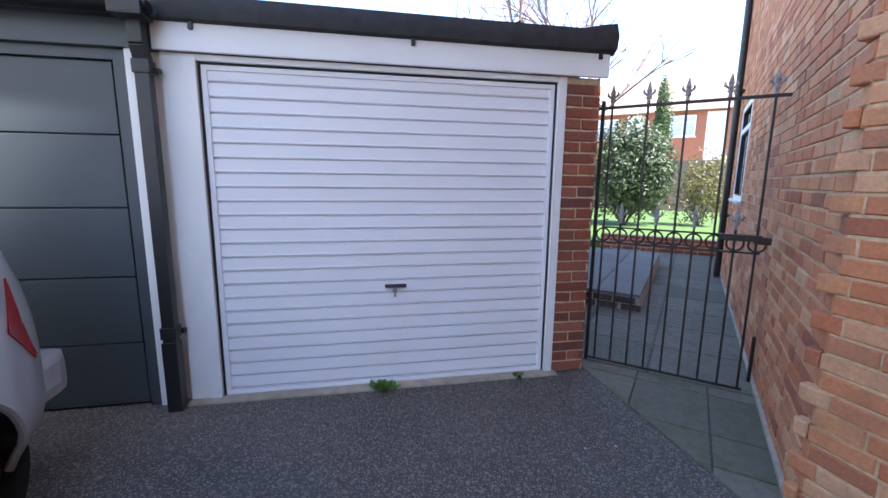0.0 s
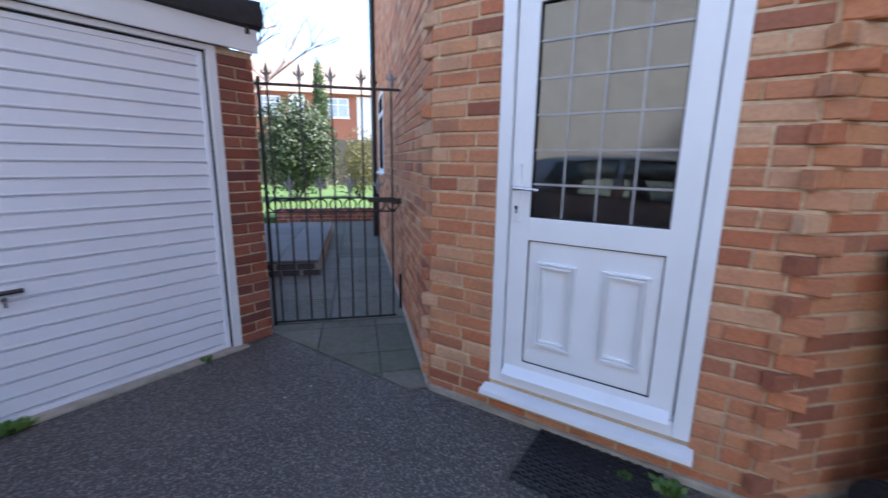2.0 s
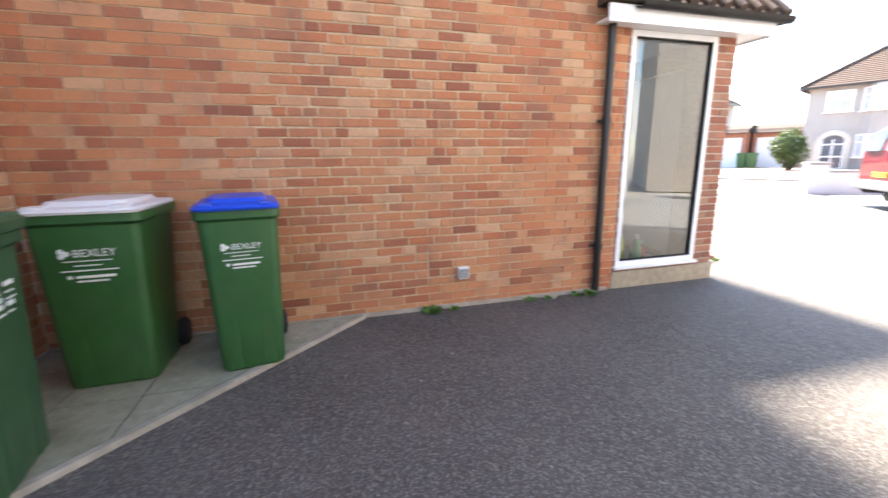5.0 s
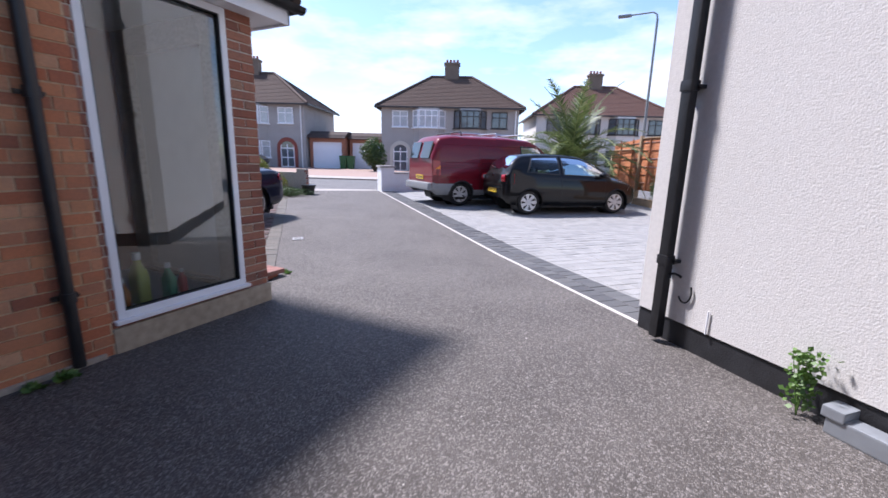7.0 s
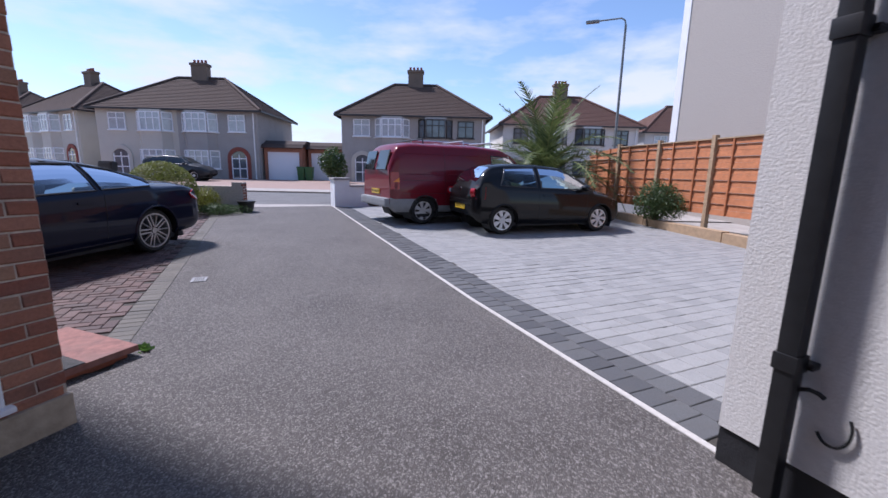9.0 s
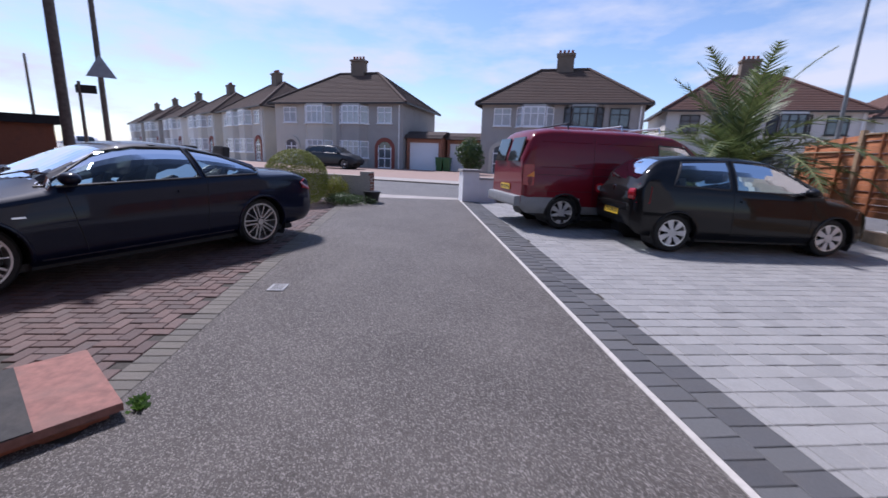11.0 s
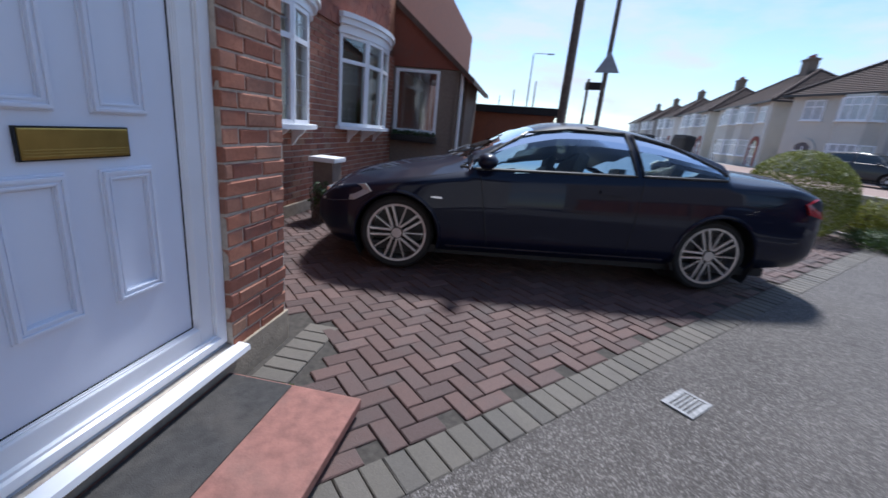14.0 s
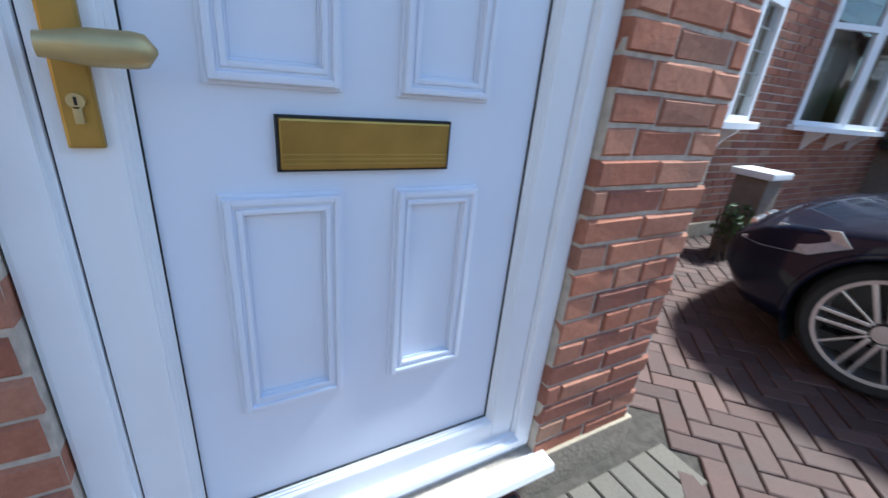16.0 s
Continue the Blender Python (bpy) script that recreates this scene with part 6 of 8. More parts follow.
def car(label, m, shape, x0, x1, axles, r_wheel, track, windows, mat, style, glass_x=None, front_screen=None, rear_screen=None, glass_mat=None, step=0.035, door_lines=(), group="", mirrors=True, seats=True, belt_trim=None, name="car", lower=None):
    """windows: side outlines of (x, z). front_screen and rear_screen: (x from, x to, z least) of the screens, on the crown."""
    t = thing(name, label, "van" if name == "van" else "car", m, group)
    arch = r_wheel * 1.14
    xs = [x0 + (x1 - x0) * i / round((x1 - x0) / step) for i in range(round((x1 - x0) / step) + 1)]
    secs = [shape.section(x) for x in xs]
    n = len(secs[0])
    body, panes, low = bmesh.new(), bmesh.new(), bmesh.new()
    verts = {}

    def vert(bm, key, i, j, s):
        k = (key, i, j, s if secs[i][j][0] > 1e-4 else 0)
        if k not in verts:
            y, z = secs[i][j]
            verts[k] = bm.verts.new((xs[i], s * y, z))
        return verts[k]
    for i in range(len(xs) - 1):
        for j in range(n - 1):
            cx = (xs[i] + xs[i + 1]) / 2
            cz = sum(secs[a][b][1] for a in (i, i + 1) for b in (j, j + 1)) / 4
            cy = sum(secs[a][b][0] for a in (i, i + 1) for b in (j, j + 1)) / 4
            if any((cx - ax) ** 2 + (cz - r_wheel) ** 2 < arch ** 2 for ax in axles) and j < 17:
                continue
            key, bm = "b", body
            if j >= 16 and any(inside(p, cx, cz) for p in windows) and j < 25:
                key, bm = "g", panes
            for scr in (front_screen, rear_screen):
                if scr and scr[0] < cx < scr[1] and cz > scr[2] and j >= 22 and cy < scr[3]:
                    key, bm = "g", panes
            if lower and key == "b" and cz < lower(cx):
                key, bm = "l", low
            for s in (1, -1):
                q = [vert(bm, key, i, j, s), vert(bm, key, i + 1, j, s), vert(bm, key, i + 1, j + 1, s), vert(bm, key, i, j + 1, s)]
                q = list(dict.fromkeys(q if s > 0 else q[::-1]))
                if len(q) > 2:
                    try:
                        bm.faces.new(q)
                    except ValueError:
                        pass
    for i, flip in ((0, 1), (len(xs) - 1, -1)):
        ring = [vert(body, "b", i, j, 1) for j in range(n)] + [vert(body, "b", i, j, -1) for j in range(n - 2, -1, -1)]
        ring = list(dict.fromkeys(ring))
        body.faces.new(ring[::flip])
    bmesh.ops.recalc_face_normals(body, faces=body.faces)
    part("body", body, mat, t, smooth=50)
    if lower:
        bmesh.ops.recalc_face_normals(low, faces=low.faces)
        part("lower_cladding", low, M_GREYPLASTIC, t, "grey plastic bumper and sills", 50)
    else:
        low.free()
    glass_part("glazing", panes, t, glass_mat or M_CARGLASS, "tinted glass")
    for s in (1, -1):
        for p in windows:
            dense = []
            for a, b in zip(p, p[1:] + p[:1]):
                k = max(1, int(math.dist(a, b) / 0.06))
                dense += [(a[0] + (b[0] - a[0]) * i / k, a[1] + (b[1] - a[1]) * i / k) for i in range(k)]
            bm = bmesh.new()
            pts = [(x, s * (shape.side_y(x, z) + 0.002), z) for x, z in dense]
            tube(bm, pts + pts[:1], 0.013)
            part("window_seal", bm, M_BLACK, t)
        for ax in axles:
            bm = bmesh.new()
            pts = []
            for k in range(25):
                a = math.radians(-14 + 208 * k / 24)
                x, z = ax + arch * math.cos(a), r_wheel + arch * math.sin(a)
                pts.append((x, s * (shape.side_y(x, max(z, curve_of(shape.low, x) + 0.01)) + 0.001), z))
            tube(bm, pts, 0.017, 8)
            part("arch_lip", bm, mat if not lower else M_BLACK, t)
            bm = bmesh.new()
            y1 = shape.side_y(ax, r_wheel + arch) - 0.02
            cyl(bm, (ax, s * 0.40, r_wheel), (ax, s * y1, r_wheel), arch + 0.004, n=32)
            bmesh.ops.delete(bm, geom=[f for f in bm.faces if len(f.verts) > 4 and abs(f.calc_center_median().y) > 0.5], context="FACES_ONLY")
            bmesh.ops.delete(bm, geom=[f for f in bm.faces if f.calc_center_median().z < 0.12], context="FACES_ONLY")
            part("wheel_well", bm, M_RUBBER, t)
            wheel_on(t, ax, s * track, r_wheel, s, style)
        for xa, xb, za, zb in door_lines:
            bm = bmesh.new()
            k = 14
            tube(bm, [(xa + (xb - xa) * i / k, s * (shape.side_y(xa + (xb - xa) * i / k, za + (zb - za) * i / k) + 0.0005), za + (zb - za) * i / k) for i in range(k + 1)], 0.0035, 5)
            part("shut_line", bm, M_RUBBER, t)
        if mirrors is not False and mirrors is not True:
            mx, mz = mirrors
            y = shape.side_y(mx, mz - 0.02)
            bm = bmesh.new()
            bmesh.ops.create_uvsphere(bm, u_segments=16, v_segments=10, radius=1, matrix=Matrix.Translation((mx, s * (y + 0.11), mz)) @ Matrix.Diagonal((0.085, 0.11, 0.065, 1)))
            cyl(bm, (mx, s * (y - 0.02), mz - 0.03), (mx, s * (y + 0.06), mz - 0.02), 0.022, n=8)
            part("door_mirror", bm, mat, t, smooth=60)
    bm = bmesh.new()
    a, b = x0 + 0.55, x1 - 0.5
    w = curve_of(shape.width, 0) - 0.10
    box(bm, (a, -w, 0.17), (b, w, 0.24))
    part("underbody", bm, M_RUBBER, t)
    if seats:
        zw = curve_of(shape.waist, 0)
        bm = bmesh.new()
        box(bm, (axles[1] + 0.1, -w + 0.05, 0.3), (axles[0] - 0.45, w - 0.05, zw - 0.32))
        part("cabin_floor", bm, M_SEAT, t)
        for sx in seats:
            for s in (0.38, -0.38):
                bm = bmesh.new()
                box(bm, (sx - 0.24, s - 0.24, zw - 0.35), (sx + 0.28, s + 0.24, zw - 0.2), None, 0.04)
                box(bm, (-0.06, -0.23, 0), (0.06, 0.23, 0.58), pose(sx - 0.24, s, zw - 0.3, 0, -14, 0), 0.05)
                part("seat", bm, M_SEAT, t)
                bm = bmesh.new()
                box(bm, (-0.05, -0.13, 0), (0.05, 0.13, 0.17), pose(sx - 0.385, s, zw + 0.28, 0, -10, 0), 0.04)
                part("headrest", bm, M_SEAT, t)
        bm = bmesh.new()
        box(bm, (axles[0] - 0.55, -w + 0.08, zw - 0.3), (axles[0] - 0.2, w - 0.08, zw - 0.02), None, 0.05)
        part("dashboard", bm, M_SEAT, t)
        bm = bmesh.new()
        n2 = 20
        c = Vector((axles[0] - 0.68, -0.38, zw - 0.04))
        tube(bm, [tuple(c + Vector((0.06 * math.sin(2 * math.pi * k / n2), 0.18 * math.cos(2 * math.pi * k / n2), 0.18 * math.sin(2 * math.pi * k / n2)))) for k in range(n2 + 1)], 0.013)
        part("steering_wheel", bm, M_SEAT, t)
    return t


def patch(t, name, shape, outline, mat, side, out=0.004, label="", thick=0.012):
    """A lamp or trim laid on the flank: outline of (x, z)."""
    bm = bmesh.new()
    a = [bm.verts.new((x, side * (shape.side_y(x, z) + out), z)) for x, z in outline]
    b = [bm.verts.new((x, side * (shape.side_y(x, z) - thick), z)) for x, z in outline]
    bm.faces.new(a if side < 0 else a[::-1])
    k = len(a)
    for i in range(k):
        bm.faces.new((a[i], a[(i + 1) % k], b[(i + 1) % k], b[i]))
    bmesh.ops.recalc_face_normals(bm, faces=bm.faces)
    return part(name, bm, mat, t, label)


def plate(t, x, z, yaw, yellow=True, tilt=0, words=False):
    bm = bmesh.new()
    m = pose(x, 0, z, 0, tilt, 0)
    box(bm, (-0.006, -0.26, -0.055), (0.006, 0.26, 0.055), m, 0.003)
    p = part("number_plate", bm, M_YPLATE if yellow else M_PAINT, t, "yellow number plate with dark bars")
    s = -1 if x < 0 else 1
    for k in range(7):
        bm = bmesh.new()
        y = -0.21 + 0.07 * k
        box(bm, (s * 0.006, y - 0.02, -0.035), (s * 0.0075, y + 0.02, 0.035), m)
        part("plate_bar", bm, M_BLACK, p)


# --- dark navy convertible coupe with its hard top up ---
NAVY = Shape(
    low=[(-2.45, 0.45), (-2.3, 0.28), (-1.9, 0.24), (0, 0.21), (1.9, 0.20), (2.05, 0.24), (2.14, 0.36)],
    waist=[(-2.46, 0.72), (-2.35, 0.84), (-2.0, 0.93), (-1.0, 0.93), (0, 0.89), (0.75, 0.86), (1.4, 0.76), (1.9, 0.66), (2.08, 0.56), (2.14, 0.48)],
    crown=[(-2.46, 0.78), (-2.35, 0.98), (-2.2, 1.02), (-1.55, 1.06), (-1.25, 1.18), (-0.75, 1.33), (-0.3, 1.375), (0.05, 1.36), (0.35, 1.27), (0.75, 1.07), (0.98, 0.975), (1.4, 0.90), (1.85, 0.78), (2.06, 0.66), (2.14, 0.54)],
    width=[(-2.46, 0.55), (-2.38, 0.72), (-2.15, 0.82), (-1.4, 0.885), (0, 0.885), (1.4, 0.885), (1.8, 0.83), (2.03, 0.68), (2.14, 0.46)],
    roof_in=[(-2.4, 0.3), (-1.6, 0.5), (-0.8, 0.62), (0.4, 0.62), (1.0, 0.6), (2.1, 0.3)])
hd = Vector((-0.172, 0.985, 0)).normalized()
bx, by = 7.95, -6.65
m_navy = Matrix.Translation((bx, by, gz(bx, by) + 0.005)) @ pose(0, 0, 0, 0, 1.05, math.degrees(math.atan2(hd.y, hd.x)))
navy = car("dark navy two-door coupe parked on the herringbone drive", m_navy, NAVY, -2.46, 2.14, (1.38, -1.38), 0.325, 0.80,
    [[(0.86, 0.925), (0.30, 1.25), (-0.05, 1.305), (-0.55, 1.30), (-0.60, 0.965)], [(-0.66, 0.97), (-0.61, 1.295), (-0.95, 1.225), (-1.30, 1.07), (-1.42, 0.99)]],
    M_NAVY, "spokes", front_screen=(0.26, 0.93, 0.99, 0.60), rear_screen=(-1.5, -0.85, 1.09, 0.50),
    door_lines=[(0.70, 0.60, 0.88, 0.30), (-0.66, -0.60, 0.93, 0.32)], mirrors=(0.66, 1.0), seats=(0.15, -0.75))
for s in (1, -1):
    patch(navy, "side_light_trim", NAVY, [(1.00, 0.665), (1.10, 0.668), (1.10, 0.683), (1.015, 0.683)], M_CHROME, s, 0.006, "chrome side repeater")
    patch(navy, "headlight", NAVY, [(1.60, 0.68), (1.74, 0.60), (1.95, 0.56), (2.09, 0.54), (2.07, 0.62), (1.90, 0.69), (1.66, 0.735)], M_CLEARLAMP, s, 0.03, "clear headlight")
    patch(navy, "tail_light", NAVY, [(-2.42, 0.70), (-2.30, 0.72), (-2.12, 0.76), (-2.08, 0.84), (-2.20, 0.89), (-2.32, 0.89), (-2.42, 0.84)], M_REDLAMP, s, 0.028, "red tail light")
    patch(navy, "door_handle", NAVY, [(-0.54, 0.80), (-0.30, 0.81), (-0.30, 0.835), (-0.54, 0.825)], M_NAVY, s, 0.02)
    patch(navy, "sill_strip", NAVY, [(-0.95, 0.268), (0.95, 0.255), (0.95, 0.272), (-0.95, 0.285)], M_CHROME, s, 0.004, "bright sill strip")
plate(navy, -2.45, 0.62, 0)
for s in (1, -1):
    bm = bmesh.new()
    box(bm, (2.10, s * 0.13 - 0.11, 0.50), (2.15, s * 0.13 + 0.11, 0.60), None, 0.03)
    part("grille", bm, M_CHROME, navy, "chrome kidney-shaped grille")
    bm = bmesh.new()
    tube(bm, [(0.98, s * 0.1, 1.0), (0.75, s * 0.45, 1.075)], 0.008)
    part("wiper", bm, M_BLACK, navy)

# --- black three-door hatchback ---
HATCH = Shape(
    low=[(-1.88, 0.42), (-1.80, 0.26), (-1.5, 0.22), (0, 0.20), (1.6, 0.20), (1.9, 0.24), (2.03, 0.38)],
    waist=[(-1.90, 0.84), (-1.75, 0.98), (-1.0, 0.95), (0, 0.90), (0.9, 0.85), (1.4, 0.76), (1.8, 0.66), (2.03, 0.50)],
    crown=[(-1.90, 0.92), (-1.82, 1.06), (-1.60, 1.34), (-1.42, 1.44), (-1.0, 1.475), (-0.2, 1.48), (0.25, 1.43), (0.65, 1.25), (1.08, 1.0), (1.5, 0.92), (1.85, 0.78), (2.03, 0.60)],
    width=[(-1.90, 0.62), (-1.82, 0.74), (-1.55, 0.80), (-1.0, 0.825), (0, 0.825), (1.3, 0.82), (1.7, 0.76), (1.93, 0.60), (2.03, 0.42)],
    roof_in=[(-1.9, 0.25), (-1.3, 0.42), (0.3, 0.42), (1.0, 0.5), (2, 0.3)])
ph = Vector((-0.752, -0.659, 0))
px_, py_ = 2.66, -13.84
hatch = car("black three-door hatchback parked on the grey block paving", Matrix.Translation((px_, py_, gz(px_, py_))) @ pose(0, 0, 0, 0, 0, math.degrees(math.atan2(ph.y, ph.x))), HATCH, -1.90, 2.03, (1.23, -1.23), 0.295, 0.73,
    [[(0.98, 0.93), (0.45, 1.28), (0.15, 1.38), (-0.35, 1.40), (-0.36, 0.97)], [(-0.45, 0.975), (-0.44, 1.40), (-1.15, 1.36), (-1.32, 1.02)]],
    M_BLACKPAINT, "hubcap", front_screen=(0.28, 1.0, 1.03, 0.58), rear_screen=(-1.80, -1.48, 1.10, 0.50),
    door_lines=[(0.86, 0.80, 0.86, 0.30), (-0.41, -0.38, 0.95, 0.30), (0.80, -0.38, 0.30, 0.30)], mirrors=(0.72, 0.98), seats=(0.15, -0.7))
for s in (1, -1):
    patch(hatch, "tail_light", HATCH, [(-1.84, 0.74), (-1.66, 0.74), (-1.64, 0.98), (-1.76, 1.03), (-1.86, 0.94)], M_REDLAMP, s, 0.008, "round red tail light")
    bm = bmesh.new()
    cyl(bm, (-1.90, s * 0.60, 0.87), (-1.84, s * 0.66, 0.87), 0.085, n=24)
    tl = part("brake_lamp", bm, M_REDLAMP, hatch, "round red brake lamp", 40)
    bm = bmesh.new()
    cyl(bm, (-1.905, s * 0.597, 0.87), (-1.86, s * 0.64, 0.87), 0.045, n=20)
    part("lamp_ring", bm, M_CLEARLAMP, tl, "pale inner lamp ring", 40)
    patch(hatch, "door_handle", HATCH, [(-0.30, 0.80), (-0.12, 0.805), (-0.12, 0.83), (-0.30, 0.825)], M_BLACKPAINT, s, 0.02)
    patch(hatch, "headlight", HATCH, [(1.55, 0.60), (1.85, 0.55), (1.84, 0.66), (1.6, 0.72)], M_CLEARLAMP, s, 0.006, "clear headlight")
plate(hatch, -1.905, 0.56, 0, True)
bm = bmesh.new()
cyl(bm, (-1.90, 0, 0.92), (-1.86, 0, 0.92), 0.055, n=20)
part("boot_badge", bm, M_CHROME, hatch, "round chrome badge", 40)
bm = bmesh.new()
box(bm, (-1.93, -0.62, 0.60), (-1.80, 0.62, 0.72), None, 0.04)
part("rear_bumper", bm, M_BLACKPAINT, hatch)
bm = bmesh.new()
tube(bm, [(-1.83, 0.0, 1.10), (-1.80, 0.2, 1.13), (-1.76, 0.42, 1.15)], 0.011)
part("rear_wiper", bm, M_BLACK, hatch)

# --- deep red panel van ---
VAN = Shape(
    low=[(-2.36, 0.42), (-2.25, 0.30), (0, 0.26), (2.0, 0.26), (2.3, 0.40)],
    waist=[(-2.36, 1.02), (-2.2, 1.12), (0, 1.12), (1.2, 1.10), (1.7, 1.02), (2.1, 0.90), (2.3, 0.60)],
    crown=[(-2.36, 1.30), (-2.26, 1.66), (-2.12, 1.84), (-1.8, 1.90), (0, 1.91), (0.8, 1.86), (1.1, 1.74), (1.55, 1.32), (1.75, 1.16), (2.1, 1.02), (2.3, 0.75)],
    width=[(-2.36, 0.88), (-2.2, 0.93), (0, 0.935), (1.6, 0.92), (2.1, 0.80), (2.3, 0.60)],
    roof_in=[(-2.3, 0.10), (0, 0.14), (1.2, 0.22), (2.2, 0.3)], soft=0.06)
vh = Vector((-0.636, -0.772, 0))
vx, vy = 4.81, -14.59
van = car("deep red panel van with roof bars on the block paving", Matrix.Translation((vx, vy, gz(vx, vy))) @ pose(0, 0, 0, 0, 0, math.degrees(math.atan2(vh.y, vh.x))), VAN, -2.36, 2.30, (1.50, -1.50), 0.315, 0.83,
    [[(1.50, 1.14), (1.02, 1.62), (0.42, 1.64), (0.42, 1.16)]], M_REDVAN, "hubcap", front_screen=(1.08, 1.68, 1.22, 0.72),
    door_lines=[(0.34, 0.34, 1.74, 0.4), (-0.95, -0.95, 1.74, 0.45), (0.34, -2.1, 1.02, 1.02), (-0.95, -2.1, 0.72, 0.72)], mirrors=(1.35, 1.18), seats=(0.75,), name="van", lower=lambda x: 0.62 if x < -1.2 else 0.42)
for s in (1, -1):
    patch(van, "tail_light", VAN, [(-2.345, 0.82), (-2.14, 0.82), (-2.14, 1.20), (-2.33, 1.20)], M_REDLAMP, s, 0.008, "tall red tail light")
    patch(van, "rear_indicator", VAN, [(-2.335, 0.98), (-2.138, 0.98), (-2.138, 1.08), (-2.335, 1.08)], M_AMBER, s, 0.012, "amber indicator")
    for xa, xb in ((-2.0, -1.0), (-0.88, 0.28)):
        bm = bmesh.new()
        k = 10
        for z in (1.16, 1.62):
            tube(bm, [(xa + (xb - xa) * i / k, s * (VAN.side_y(xa + (xb - xa) * i / k, z) + 0.002), z) for i in range(k + 1)], 0.008, 5)
        part("pressed_panel_edge", bm, M_REDVAN, van)
for s in (1, -1):
    bm = bmesh.new()
    box(bm, (-0.02, s * 0.40 - 0.31, -0.23), (0.012, s * 0.40 + 0.31, 0.23), pose(-2.325, 0, 1.47, 0, 15, 0), 0.008)
    part("rear_window", bm, M_DARKGLASS, van, "dark rear door window")
bm = bmesh.new()
box(bm, (-2.48, -0.86, 0.42), (-2.25, 0.86, 0.62), None, 0.05)
part("rear_bumper", bm, M_GREYPLASTIC, van, "grey plastic bumper")
plate(van, -2.375, 0.75, 0)
for x in (-1.5, -0.4, 0.4):
    bm = bmesh.new()
    tube(bm, [(x, -0.80, 1.86), (x, -0.76, 1.96), (x, 0.76, 1.96), (x, 0.80, 1.86)], 0.018)
    part("roof_bar", bm, M_BLACK if x < -1 else M_ALLOY, van, "roof bar")
bm = bmesh.new()
tube(bm, [(-1.3, 0.3, 1.985), (0.7, 0.25, 1.985)], 0.035)
part("roof_tube", bm, M_ALLOY, van, "pale tube lying on the roof bars")

# --- silver car before the grey garage door, and parked cars over the road ---
SILVER = HATCH
car("silver hatchback parked before the grey garage door", GA @ pose(-1.25, -2.42, 0, 0, 0, -90), SILVER, -1.90, 2.03, (1.23, -1.23), 0.30, 0.74,
    [[(0.98, 0.93), (0.45, 1.28), (0.15, 1.38), (-0.35, 1.40), (-0.36, 0.97)], [(-0.45, 0.975), (-0.44, 1.40), (-1.15, 1.36), (-1.32, 1.02)]],
    M_SILVER, "hubcap", front_screen=(0.28, 1.0, 1.03, 0.58), rear_screen=(-1.80, -1.48, 1.10, 0.50), mirrors=(0.72, 0.98), seats=(0.15,), name="silver_car")
silver = bpy.data.objects["silver_car"]
for s in (1, -1):
    patch(silver, "tail_light", SILVER, [(-1.85, 0.62), (-1.72, 0.62), (-1.58, 0.78), (-1.66, 0.98), (-1.80, 0.98)], M_REDLAMP, s, 0.008, "red tail light")
bm = bmesh.new()
box(bm, (-1.97, -0.72, 0.36), (-1.60, 0.72, 0.58), None, 0.06)
part("rear_bumper", bm, M_SILVER, silver)


# ---- the street ----
ST = Matrix.Translation((26.1, -28.9, 0)) @ pose(0, 0, 0, 0, 0, -156.5)     # x along the far house fronts, y behind them


def street_sheet(x0, x1, y0, y1, lift, nx=6):
    bm = bmesh.new()
    grid = []
    for i in range(nx + 1):
        row = []
        for y in (y0, y1):
            p = ST @ Vector((x0 + (x1 - x0) * i / nx, y, 0))
            row.append(bm.verts.new((p.x, p.y, gz(p.x, p.y) + lift)))
        grid.append(row)
    for i in range(nx):
        bm.faces.new((grid[i][0], grid[i + 1][0], grid[i + 1][1], grid[i][1]))
    bmesh.ops.recalc_face_normals(bm, faces=bm.faces)
    if bm.faces[:][0].normal.z < 0:
        bmesh.ops.reverse_faces(bm, faces=bm.faces)
    return bm


M_FORECOURT = surface("pink_brown_forecourt", (0.30, 0.21, 0.17), 0.9, vary=0.15, scale=20, bump=0.4, stain=0.4, second=(0.22, 0.17, 0.15))
solid("road", street_sheet(-160, 60, -19.2, -13.2, -0.03), M_ROAD, "pale grey tarmac road", "road", "structure")
solid("pavement", street_sheet(-160, 60, -13.05, -11.2, 0.03), M_PAVE, "pale concrete pavement across the road", "pavement", "structure")
bm = street_sheet(-160, 60, -13.2, -13.05, 0.035)
bmesh.ops.solidify(bm, geom=bm.faces[:], thickness=0.1)
solid("kerb", bm, M_CONCRETE, "concrete kerb across the road", "kerb", "structure")
solid("forecourt", street_sheet(-160, 60, -11.2, 0.3, 0.02), M_FORECOURT, "pinkish paved front gardens across the road", "paving", "structure")
solid("near_pavement", street_sheet(-160, 60, -21.0, -19.3, -0.012), M_PAVE, "worn pavement beside the road", "pavement", "structure")
bm = street_sheet(-60, 30, -16.25, -16.15, -0.024, 3)
solid("road_line", bm, M_LINE, "worn white line along the road", "road marking", "structure")

M_TILE_DULL = pieces("dull_brown_roof_tile", [(0.12, 0.065, 0.05), (0.15, 0.08, 0.06), (0.10, 0.055, 0.045)], by="island", dirt_amount=0.4)
M_CREAM = surface("cream_pebbledash", (0.52, 0.49, 0.43), 0.95, vary=0.12, scale=30, bump=1.2, bump_scale=110, stain=0.3, second=(0.4, 0.37, 0.33))
M_FARGLASS = surface("window_panes", (0.10, 0.115, 0.13), 0.06, vary=0.25, scale=2, spec=0.9)
M_NET = surface("net_curtained_glass", (0.42, 0.44, 0.46), 0.12, vary=0.15, scale=6, spec=0.9)
M_DARKFRAME = surface("dark_window_frame", (0.035, 0.03, 0.028), 0.5)
